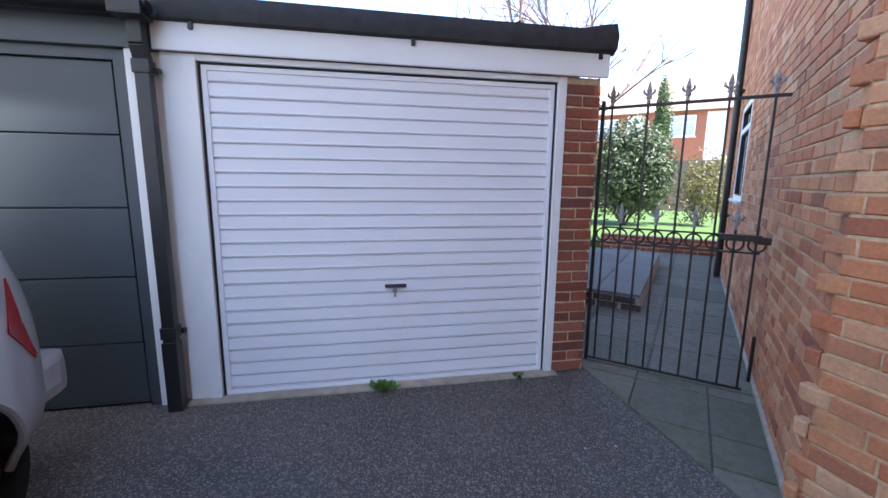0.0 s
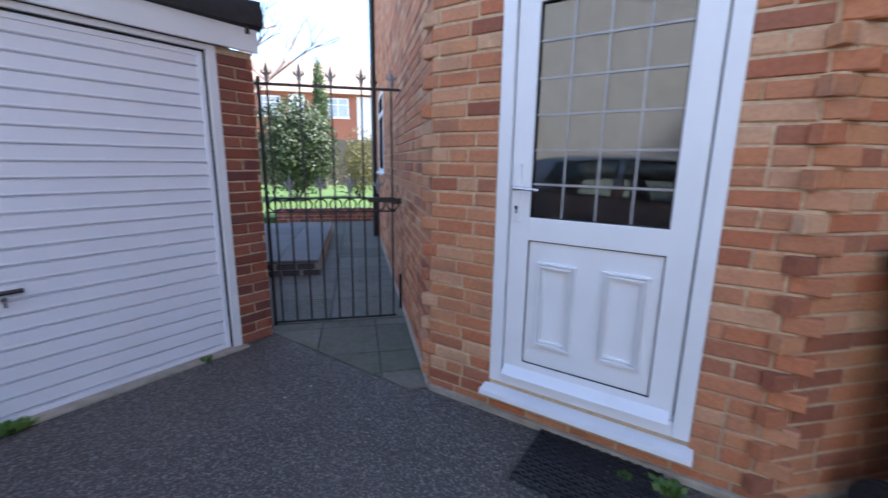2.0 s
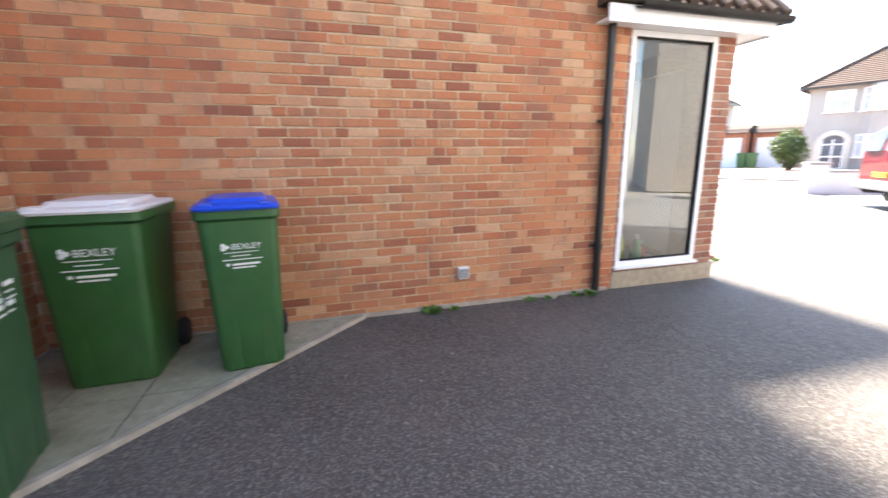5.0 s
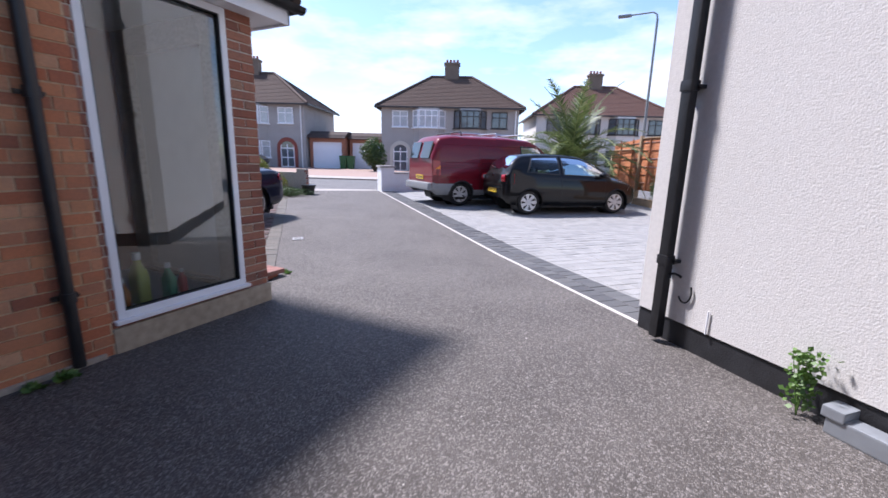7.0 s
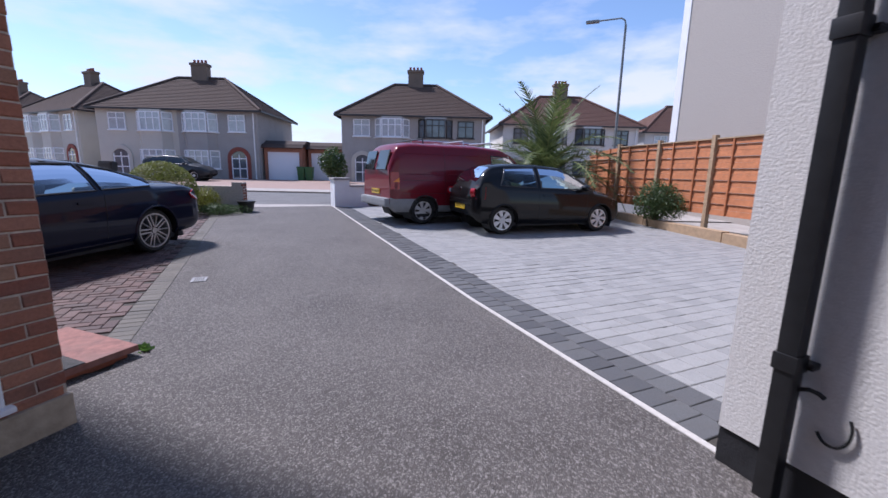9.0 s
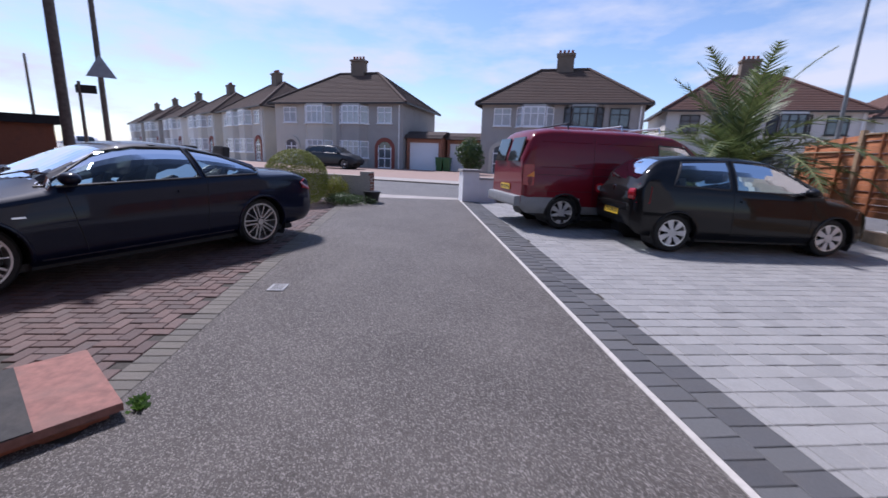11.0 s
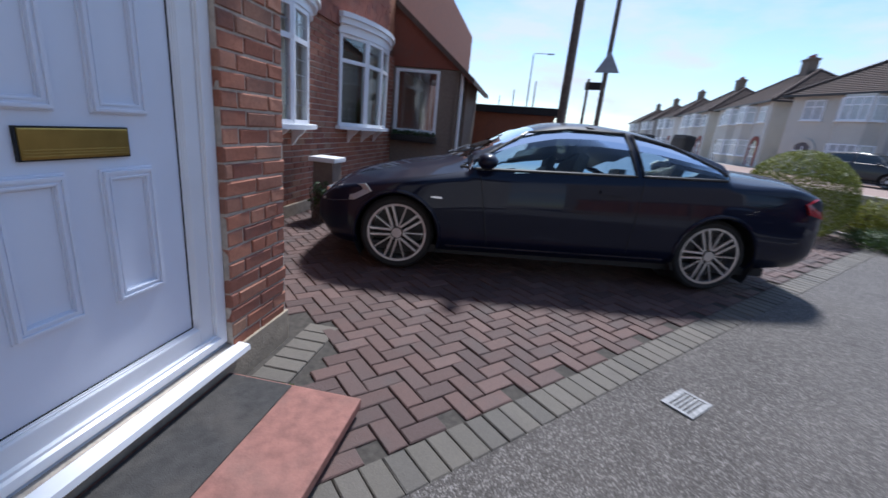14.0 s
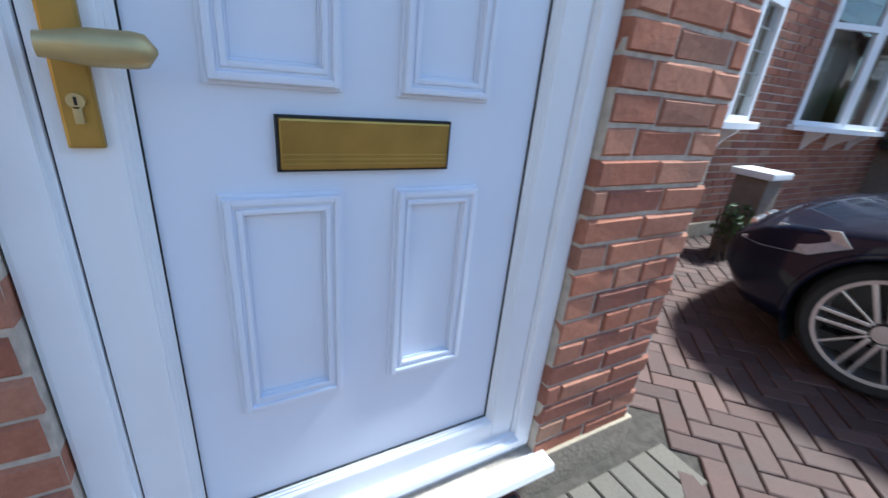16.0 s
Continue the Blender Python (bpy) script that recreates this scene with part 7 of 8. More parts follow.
M_CHIMNEY = surface("sooty_buff_brick", (0.17, 0.13, 0.10), 0.95, vary=0.25, scale=14, bump=0.8, bump_scale=60, stain=0.4, second=(0.09, 0.075, 0.065))
M_ARCH = surface("red_brick_arch", (0.24, 0.07, 0.05), 0.9, vary=0.2, scale=20)


def far_window(parent, m, w, h, cols, frame, glass_mat, top=True):
    """A casement window on a far house; its outside in y = 0."""
    bm = bmesh.new()
    frame_bars(bm, 0, w, 0, h, 0.07, -0.05, 0.05, 0.0)
    for i in range(1, cols):
        box(bm, (w * i / cols - 0.035, -0.045, 0.06), (w * i / cols + 0.035, 0.045, h - 0.06))
    if top:
        box(bm, (0.06, -0.04, h * 0.66 - 0.03), (w - 0.06, 0.04, h * 0.66 + 0.03))
    box(bm, (-0.08, -0.12, -0.07), (w + 0.08, 0.05, -0.001))
    bmesh.ops.transform(bm, matrix=m, verts=bm.verts)
    win = part("window", bm, frame, parent)
    for i in range(cols):
        bm = bmesh.new()
        box(bm, (w * i / cols + 0.03, 0.0, 0.06), (w * (i + 1) / cols - 0.03, 0.02, h - 0.06))
        bmesh.ops.transform(bm, matrix=m, verts=bm.verts)
        part("pane", bm, glass_mat, win)


def bay(parent, m, w, z0, z1, levels, wall, frame, glass_mat):
    """A canted bay with a window on each level."""
    d, c = 0.55, 0.55
    bm = bmesh.new()
    prism(bm, [(0, 0.1), (c, -d), (w - c, -d), (w, 0.1)], z0, z1)
    bmesh.ops.transform(bm, matrix=m, verts=bm.verts)
    part("bay_wall", bm, wall, parent)
    for za, h in levels:
        far_window(parent, m @ pose(c, -d - 0.03, za), w - 2 * c, h, 3, frame, glass_mat)
        L = math.hypot(c, d + 0.1)
        a = math.degrees(math.atan2(d + 0.1, c))
        far_window(parent, m @ pose(0.0, 0.07, za) @ pose(0, 0, 0, 0, 0, -a) @ pose(0.06, -0.03, 0), L - 0.12, h, 1, frame, glass_mat)
        far_window(parent, m @ pose(w - c, -d, za) @ pose(0, 0, 0, 0, 0, a) @ pose(0.06, -0.03, 0), L - 0.12, h, 1, frame, glass_mat)


def semi(x, label, left, right, frames=(M_PVC, M_PVC), w=11.8, arch=True, tile=None, back=0.0, base=None):
    """A pair of hipped semi-detached houses fronting the road, x along the row."""
    base = base or ST
    p = base @ Vector((x + w / 2, back, 0))
    t = thing("semi_detached_house", label, "house", Matrix.Translation((0, 0, gz(p.x, p.y))) @ base @ pose(x, back, 0), "houses across the road")
    H, D = 5.05, 8.0
    for a, b, mat in ((0, w / 2, left), (w / 2, w, right)):
        bm = bmesh.new()
        box(bm, (a, 0, -0.3), (b, D, H))
        part("wall", bm, mat, t)
    bm = bmesh.new()
    o, rz = 0.4, H + 3.0
    vs = [bm.verts.new(q) for q in ((-o, -o, H), (w + o, -o, H), (w + o, D + o, H), (-o, D + o, H), (w * 0.34, D / 2, rz), (w * 0.66, D / 2, rz))]
    for f in ((0, 1, 5, 4), (1, 2, 5), (2, 3, 4, 5), (3, 0, 4), (3, 2, 1, 0)):
        bm.faces.new([vs[i] for i in f])
    roof = part("roof", bm, tile or M_TILE, t, "brown tiled hipped roof")
    # tile courses: thin laps up the front slope and the side hips
    bm = bmesh.new()
    for k in range(1, 22):
        s = k / 22
        y, z = -o + (D / 2 + o) * s, H + 3.0 * s
        xa, xb = -o + (w * 0.34 + o) * s, w + o - (w * 0.34 + o) * s
        box(bm, (xa, y - 0.02, z), (xb, y + 0.05, z + 0.028))
        box(bm, (w + o - (w * 0.34 + o) * s - 0.05, -o + (D / 2 + o) * s, z), (w + o - (w * 0.34 + o) * s + 0.02, D + o - (D / 2 + o) * s, z + 0.028))
        box(bm, (xa - 0.02, -o + (D / 2 + o) * s, z), (xa + 0.05, D + o - (D / 2 + o) * s, z + 0.028))
    tagged(part("tile_course", bm, tile or M_TILE, roof), kind="stuff")
    bm = bmesh.new()
    for a, b in (((-o, -o, H + 0.03), (w * 0.34, D / 2, rz + 0.03)), ((w + o, -o, H + 0.03), (w * 0.66, D / 2, rz + 0.03)), ((w * 0.34, D / 2, rz + 0.02), (w * 0.66, D / 2, rz + 0.02)), ((w + o, D + o, H), (w * 0.66, D / 2, rz))):
        cyl(bm, a, b, 0.11, n=8)
    part("ridge", bm, tile or M_TILE, roof, "ridge and hip tiles")
    bm = bmesh.new()
    box(bm, (-o, -o - 0.1, H - 0.12), (w + o, -o + 0.02, H + 0.02))
    box(bm, (w + o - 0.02, -o, H - 0.12), (w + o + 0.1, D + o, H + 0.02))
    box(bm, (-o - 0.1, -o, H - 0.12), (-o + 0.02, D + o, H + 0.02))
    part("gutter", bm, M_DARKFRAME, t)
    bm = bmesh.new()
    box(bm, (w / 2 - 0.62, D / 2 - 0.35, rz - 0.7), (w / 2 + 0.62, D / 2 + 0.35, rz + 1.15))
    box(bm, (w / 2 - 0.70, D / 2 - 0.42, rz + 0.95), (w / 2 + 0.70, D / 2 + 0.42, rz + 1.12))
    part("chimney", bm, M_CHIMNEY, roof, "weathered brown chimney stack")
    for k in range(4):
        bm = bmesh.new()
        cyl(bm, (w / 2 - 0.45 + 0.3 * k, D / 2, rz + 1.15), (w / 2 - 0.45 + 0.3 * k, D / 2, rz + 1.42), 0.11, 0.09, 10)
        part("chimney_pot", bm, M_ARCH, t)
    for side, (wall, fr) in enumerate(((left, frames[0]), (right, frames[1]))):
        gl = M_NET if fr is M_PVC else M_FARGLASS
        bx = w / 2 - 2.95 if side == 0 else w / 2 + 0.35
        bay(t, pose(bx, 0, 0), 2.6, -0.2, 4.95, ((0.75, 1.35), (3.45, 1.35)), wall, fr, gl)
        sx = 0.9 if side == 0 else w - 2.15
        far_window(t, pose(sx, -0.03, 3.5), 1.25, 1.25, 2, fr, gl)
        dx = sx + 0.1
        bm = bmesh.new()
        n = 14
        pts = [(dx - 0.30, 0.0)] + [(dx + 0.55 - 0.85 * math.cos(math.pi * k / n), 1.55 + 0.85 * math.sin(math.pi * k / n)) for k in range(n + 1)] + [(dx + 1.40, 0.0)]
        inner = [(dx - 0.05, 0.0)] + [(dx + 0.55 - 0.6 * math.cos(math.pi * k / n), 1.50 + 0.6 * math.sin(math.pi * k / n)) for k in range(n + 1)] + [(dx + 1.15, 0.0)]
        for k in range(len(pts) - 1):
            vs = [bm.verts.new((q[0], y, q[1])) for y in (-0.10, 0.02) for q in (pts[k], pts[k + 1], inner[k + 1], inner[k])]
            for f in ((0, 1, 2, 3), (4, 5, 1, 0), (2, 6, 7, 3), (4, 7, 6, 5)):
                bm.faces.new([vs[i] for i in f])
        bmesh.ops.recalc_face_normals(bm, faces=bm.faces)
        part("door_arch", bm, M_ARCH if side == 1 else M_CREAM, t, "arched door surround")
        bm = bmesh.new()
        prism(bm, [(q[0], q[1]) for q in inner], -0.02, 0.03)
        bmesh.ops.transform(bm, matrix=pose(0, 0, 0, 90, 0, 0), verts=bm.verts)
        door = part("porch_door", bm, M_FARGLASS, t, "glazed porch door")
        for lo, hi in [((q, -0.07, 0.0), (q + 0.07, 0.0, 1.85)) for q in (dx - 0.02, dx + 0.52, dx + 1.06)] + [((dx, -0.065, z), (dx + 1.1, 0.0, z + 0.08)) for z in (0.0, 0.75, 1.5)]:
            bm = bmesh.new()
            box(bm, lo, hi)
            part("door_bar", bm, M_PVC, door)
    bm = bmesh.new()
    cyl(bm, (w - 0.25, -0.12, 0), (w - 0.25, -0.12, 4.9), 0.05, n=8)
    part("downpipe", bm, M_PAINT, t)
    return t


semi(-11.8, "pair of hipped houses, half cream and half grey rendered", M_CREAM, M_GREYRENDER)
semi(6.3, "pair of grey rendered hipped houses with mixed window frames", M_GREYRENDER, M_GREYRENDER, (M_PVC, M_DARKFRAME), arch=True, w=11.0)
semi(19.3, "pair of pale rendered houses with a dull brown roof", M_RENDER, M_RENDER, (M_DARKFRAME, M_DARKFRAME), back=3.5, tile=M_TILE_DULL)
semi(33.5, "pair of white rendered houses beyond the fence", M_RENDER, M_RENDER, back=7.0, tile=M_TILE_DULL)
ROW = Matrix.Translation((41.0, -25.2, 0)) @ pose(0, 0, 0, 0, 0, 175)
semi(-11.8, "pair of cream rendered houses with white bay windows", M_CREAM, M_CREAM, base=ROW)
semi(-26.3, "distant pair of white rendered houses along the road", M_RENDER, M_CREAM, base=ROW)
semi(-40.8, "distant pair of grey rendered houses along the road", M_GREYRENDER, M_RENDER, base=ROW)
semi(-55.3, "distant pair of pale rendered houses along the road", M_CREAM, M_GREYRENDER, base=ROW)
semi(-70.0, "distant pair of houses at the end of the road", M_RENDER, M_GREYRENDER, base=ROW)


def far_garage(x, w, set_back, label, dark):
    p = ST @ Vector((x, set_back, 0))
    t = thing("flat_roof_garage", label, "garage", Matrix.Translation((0, 0, gz(p.x, p.y))) @ ST @ pose(x, set_back, 0), "garages across the road")
    bm = bmesh.new()
    wall_mesh(bm, w, 2.75, 5.5, [(0.22, w - 0.22, 0, 2.15)])
    part("wall", bm, M_BRICK_FRONT_JOINED, t)
    bm = bmesh.new()
    box(bm, (0.22, 0.12, 0), (w - 0.22, 0.18, 2.15))
    leaf = part("garage_door", bm, M_GARAGE, t, "white up-and-over door")
    for i in range(1, 8):
        bm = bmesh.new()
        box(bm, (0.24, 0.11, i * 0.27), (w - 0.24, 0.125, i * 0.27 + 0.02))
        part("rib", bm, M_GARAGE, leaf)
    bm = bmesh.new()
    extrude_x(bm, [(-0.25, 2.42), (-0.25, 2.5), (0.9, 3.05), (5.6, 3.05), (5.6, 2.75), (0.0, 2.75)], -0.15, w + 0.15)
    part("roof", bm, M_TILE, t)


far_garage(0.15, 2.9, 0.6, "brick garage with a white door beside the grey house", 0)
far_garage(3.25, 2.9, 1.6, "brick garage with a white door and tiled front", 0)


# green bins by the far garages
for k, dx in enumerate((3.25, 3.85)):
    p = ST @ Vector((dx - 0.15, 0.2, 0))
    bm = bmesh.new()
    loft(bm, [rounded(0.46, 0.5, 0.05, 0), rounded(0.58, 0.68, 0.05, 0.95), rounded(0.62, 0.74, 0.05, 0.97), rounded(0.60, 0.72, 0.06, 1.05)])
    solid("far_wheelie_bin", bm, M_BINGREEN, "green wheelie bin before the far garages", "wheelie bin", smooth=40, m=Matrix.Translation((p.x, p.y, gz(p.x, p.y) + 0.02)) @ pose(0, 0, 0, 0, 0, -156))

# parked cars across the road
def far_car(x, y, turn, mat, label):
    p = ST @ Vector((x, y, 0))
    return car(label, Matrix.Translation((p.x, p.y, gz(p.x, p.y) + 0.02)) @ pose(0, 0, 0, 0, 0, -156.5 + turn), SUV, -2.05, 2.2, (1.3, -1.3), 0.34, 0.78,
        [[(1.0, 1.05), (0.5, 1.48), (-0.3, 1.54), (-0.3, 1.08)], [(-0.4, 1.08), (-0.4, 1.54), (-1.35, 1.48), (-1.6, 1.12)]], mat, "far", front_screen=(0.35, 1.05, 1.12, 0.6), rear_screen=(-1.95, -1.6, 1.2, 0.5), glass_mat=M_DARKGLASS, step=0.08, mirrors=(0.8, 1.1), seats=False, name="parked_car", group="cars parked across the road")


SUV = Shape(
    low=[(-2.05, 0.5), (-1.9, 0.3), (0, 0.26), (1.9, 0.28), (2.2, 0.45)],
    waist=[(-2.05, 0.95), (-1.9, 1.1), (0, 1.04), (1.1, 0.98), (1.8, 0.85), (2.2, 0.6)],
    crown=[(-2.05, 1.05), (-1.95, 1.25), (-1.65, 1.55), (-0.8, 1.63), (0.1, 1.62), (0.5, 1.5), (1.1, 1.12), (1.7, 1.0), (2.2, 0.7)],
    width=[(-2.05, 0.7), (-1.85, 0.86), (0, 0.9), (1.6, 0.88), (2.05, 0.7), (2.2, 0.5)],
    roof_in=[(-2, 0.3), (0, 0.42), (2, 0.4)])
far_car(-3.6, -4.2, 0, M_GREYPAINT, "dark grey crossover parked before the grey house")
far_car(-22.0, -9.0, 160, M_WHITECAR, "white car parked farther along the road")


# ---- boundary walls, hedges and poles on this side ----
def low_wall(name, label, a, b, h, mat, cap, posts=()):
    d = Vector(b) - Vector(a)
    base = gz(*a)
    t = thing(name, label, "wall", Matrix.Translation((*a, base)) @ pose(0, 0, 0, 0, 0, math.degrees(math.atan2(d.y, d.x))), kind="structure")
    L = d.length
    bm = bmesh.new()
    box(bm, (0, -0.11, -0.2), (L, 0.11, h))
    part("wall_run", bm, mat, t)
    bm = bmesh.new()
    box(bm, (-0.02, -0.15, h), (L + 0.02, 0.15, h + 0.06), None, 0.01)
    part("coping", bm, cap, t)
    for x in posts:
        bm = bmesh.new()
        box(bm, (x - 0.24, -0.24, -0.2), (x + 0.24, 0.24, h + 0.22), None, 0.01)
        part("pier", bm, mat, t)
        bm = bmesh.new()
        box(bm, (x - 0.28, -0.28, h + 0.22), (x + 0.28, 0.28, h + 0.29), None, 0.012)
        part("pier_cap", bm, cap, t)


low_wall("white_boundary_wall", "low white painted wall with a grey coping", (9.15, -15.05), (6.9, -17.9), 0.62, M_PAINT, M_GREYRENDER, (0.15,))
brick_wall("wall_boundary", Matrix.Translation((0, 0, gz(11.5, -12.4))) @ pose(10.42, -12.75, 0, 0, 0, 20), 3.6, 0.66, SET_DARK, "low dark brick boundary wall by the pavement", near=(0.5, 0.4), limit=120, thick=0.22, mortar=M_MORTAR_GREY, seed=51)
brick_wall("wall_boundary_return", Matrix.Translation((0, 0, gz(10.4, -12.5))) @ pose(10.42 - 0.075, -12.545, 0, 0, 0, -70), 0.22, 0.78, SET_DARK, "brick end pier of the boundary wall", limit=60, near=(0, 0), thick=0.3, mortar=M_MORTAR_GREY, seed=52)


def leaf_cloud(name, label, category, centre, radii, count, size, mat, seed, lumps=5, trunk=None, flat=0.0, parent_label=""):
    """A shrub or crown: a cloud of small two-sided leaves on lumpy shells, with gaps, over thin stems."""
    rr = random.Random(seed)
    vs, fs = [], []
    cs = [(Vector((rr.gauss(0, 0.33) * radii[0], rr.gauss(0, 0.33) * radii[1], rr.uniform(-0.35, 0.35) * radii[2])), rr.uniform(0.55, 0.85)) for _ in range(lumps)] + [(Vector((0, 0, 0)), 0.85)]
    c0 = Vector(centre)
    for _ in range(count):
        o, k = rr.choice(cs)
        d = Vector((rr.gauss(0, 1), rr.gauss(0, 1), rr.gauss(0, 1))).normalized()
        rad = rr.uniform(0.90, 1.0) if lumps == 0 else rr.uniform(0.72, 1.02) if rr.random() < 0.8 else rr.uniform(0.3, 0.8)
        p = c0 + o + Vector((d.x * radii[0], d.y * radii[1], d.z * radii[2])) * k * rad
        if p.z < 0.03 + gz(p.x, p.y):
            continue
        s = size * rr.uniform(0.6, 1.4)
        a = (d + Vector((rr.gauss(0, 0.6), rr.gauss(0, 0.6), rr.gauss(0, 0.6)))).normalized()
        t1 = a.orthogonal().normalized()
        t1.rotate(Matrix.Rotation(rr.uniform(0, 6.28), 3, a))
        t2 = a.cross(t1) * 0.45
        i = len(vs)
        vs += [p - t1 * s, p + t2 * s + a * s * 0.15, p + t1 * s, p - t2 * s + a * s * 0.15]
        fs.append((i, i + 1, i + 2, i + 3))
    me = bpy.data.meshes.new(name)
    me.from_pydata([tuple(v) for v in vs], [], fs)
    me.materials.append(mat)
    t = thing(name, label, category, Matrix.Identity(4))
    ob = new("leaves", me)
    ob.parent = t
    base = Vector((c0.x, c0.y, gz(c0.x, c0.y)))
    for _ in range(9):
        bm = bmesh.new()
        e = c0 + Vector((rr.gauss(0, 0.4) * radii[0], rr.gauss(0, 0.4) * radii[1], rr.uniform(-0.1, 0.5) * radii[2]))
        cyl(bm, base + Vector((rr.gauss(0, 0.05), rr.gauss(0, 0.05), 0)), e, trunk or 0.018, 0.005, 6)
        part("stem", bm, M_BARK, t)
    return t


M_BARK = surface("brown_bark", (0.10, 0.075, 0.055), 0.9, vary=0.3, scale=25, bump=0.8)
M_HEDGE = leaf_material("yellow_green_hedge_leaves", (0.09, 0.12, 0.015), (0.26, 0.27, 0.045))
M_GOLD = leaf_material("golden_conifer_leaves", (0.12, 0.14, 0.015), (0.28, 0.27, 0.04))
M_GREENLEAF = leaf_material("green_shrub_leaves", (0.03, 0.06, 0.015), (0.09, 0.14, 0.04))
M_GLOSSLEAF = leaf_material("glossy_laurel_leaves", (0.02, 0.04, 0.015), (0.10, 0.13, 0.06))
leaf_cloud("domed_bush", "large clipped domed yellow green bush by the drive", "bush", (11.15, -10.9, 0.76), (0.90, 0.90, 0.86), 24000, 0.018, M_HEDGE, 1, 0)
leaf_cloud("golden_shrub", "golden green conifer shrub beside the brick wall", "bush", (11.0, -11.9, 0.5), (0.42, 0.38, 0.40), 3000, 0.022, M_GOLD, 2, 6)
leaf_cloud("spreading_shrub", "low spreading green conifer by the drive edge", "bush", (10.35, -11.75, 0.27), (0.62, 0.50, 0.20), 3600, 0.022, M_GREENLEAF, 3, 6)
bm = bmesh.new()
cyl(bm, (0, 0, 0), (0, 0, 0.26), 0.16, 0.21, 20)
cyl(bm, (0, 0, 0.26), (0, 0, 0.30), 0.23, 0.23, 20)
solid("plant_pot", bm, M_BLACK, "black plastic plant pot at the wall end", "plant pot", smooth=40, m=Matrix.Translation((10.15, -12.45, gz(10.15, -12.45))))


def pole(name, label, x, y, h, r, lean=0.0):
    t = thing(name, label, "pole", Matrix.Translation((x, y, gz(x, y))) @ pose(0, 0, 0, 0, lean, 0))
    bm = bmesh.new()
    cyl(bm, (0, 0, -0.2), (0, 0, h), r, r * 0.72, 16)
    part("shaft", bm, M_POLE, t, smooth=40)
    return t


M_POLE = surface("weathered_pole_timber", (0.13, 0.10, 0.08), 0.85, vary=0.25, scale=12, bump=0.5)
M_GREYPOLE = surface("grey_painted_steel", (0.16, 0.17, 0.17), 0.5, vary=0.15, scale=10)


POLE1, POLE2, SIGNP, PALM = (14.75, -7.3), (17.8, -8.65), (19.4, -8.4), (3.0, -17.4)
M_GREYRENDER2 = surface("pale_grey_pebbledash", (0.40, 0.36, 0.32), 0.95, vary=0.2, scale=40, bump=1.5, bump_scale=90)
M_BROWNLEAF = leaf_material("dry_brown_leaves", (0.10, 0.08, 0.03), (0.20, 0.19, 0.05))
M_TILEPALE = surface("pale_brown_tiles", (0.23, 0.17, 0.13), 0.9, vary=0.2, scale=6, bump=0.6, bump_scale=12)
M_TWIG = surface("pinkish_twigs", (0.20, 0.135, 0.13), 0.8, vary=0.2)
M_SLABGREY = pieces("grey_garden_slabs", [(0.13, 0.125, 0.12), (0.16, 0.155, 0.145), (0.11, 0.107, 0.10)], grain=30, dirt_amount=0.5)
# terrace riser bricks, the step's shadow put into their dark colour
M_BRICK_RISER_SHADE = pieces("shadow_dark_brick", [(0.05, 0.035, 0.035), (0.08, 0.05, 0.045), (0.06, 0.045, 0.045)])
P1 = pole("telegraph_pole", "tall weathered timber telegraph pole by the road", POLE1[0], POLE1[1], 9.5, 0.115)
P2 = pole("sign_pole", "tall grey pole carrying a triangular road sign", POLE2[0], POLE2[1], 9.5, 0.08)
bm = bmesh.new()
prism(bm, [(-0.36, 0), (0.36, 0), (0, 0.62)], -0.01, 0.01)
bmesh.ops.transform(bm, matrix=pose(-0.14, 0, 3.1, 90, 0, 70), verts=bm.verts)
part("warning_sign", bm, M_GALV, P2, "grey back of a triangular road sign")
t = pole("street_name_post", "short dark post with a direction sign", *SIGNP, 3.1, 0.06)
bm = bmesh.new()
box(bm, (-0.45, -0.02, 2.75), (0.1, 0.02, 3.0), pose(0, 0, 0, 0, 0, 60), 0.01)
part("sign_board", bm, M_BLACK, t, "dark sign board")


def street_lamp(x, y, h, reach, turn, label):
    t = thing("street_lamp", label, "street lamp", Matrix.Translation((x, y, gz(x, y))) @ pose(0, 0, 0, 0, 0, turn), "street lamps")
    bm = bmesh.new()
    cyl(bm, (0, 0, 0), (0, 0, h - 0.3), 0.075, 0.05, 12)
    part("column", bm, M_GREYPOLE, t, smooth=40)
    bm = bmesh.new()
    tube(bm, [(0, 0, h - 0.3), (0.05, 0, h - 0.1), (0.2, 0, h), (reach, 0, h - 0.02)], 0.035, 8)
    part("bracket", bm, M_GREYPOLE, t)
    bm = bmesh.new()
    box(bm, (reach - 0.05, -0.12, h - 0.09), (reach + 0.55, 0.12, h + 0.02), None, 0.04)
    part("lantern", bm, M_GREYPOLE, t)


street_lamp(0.95, -26.0, 8.2, 1.2, 0, "grey street lamp beyond the garden fence")
street_lamp(48.0, -6.5, 8.5, 1.4, -100, "distant grey street lamp along the road")
for k in range(4):
    pole("distant_pole", "distant dark utility pole along the road", 55 + 16 * k, -11.0 + 3.5 * k, 8.5, 0.13)

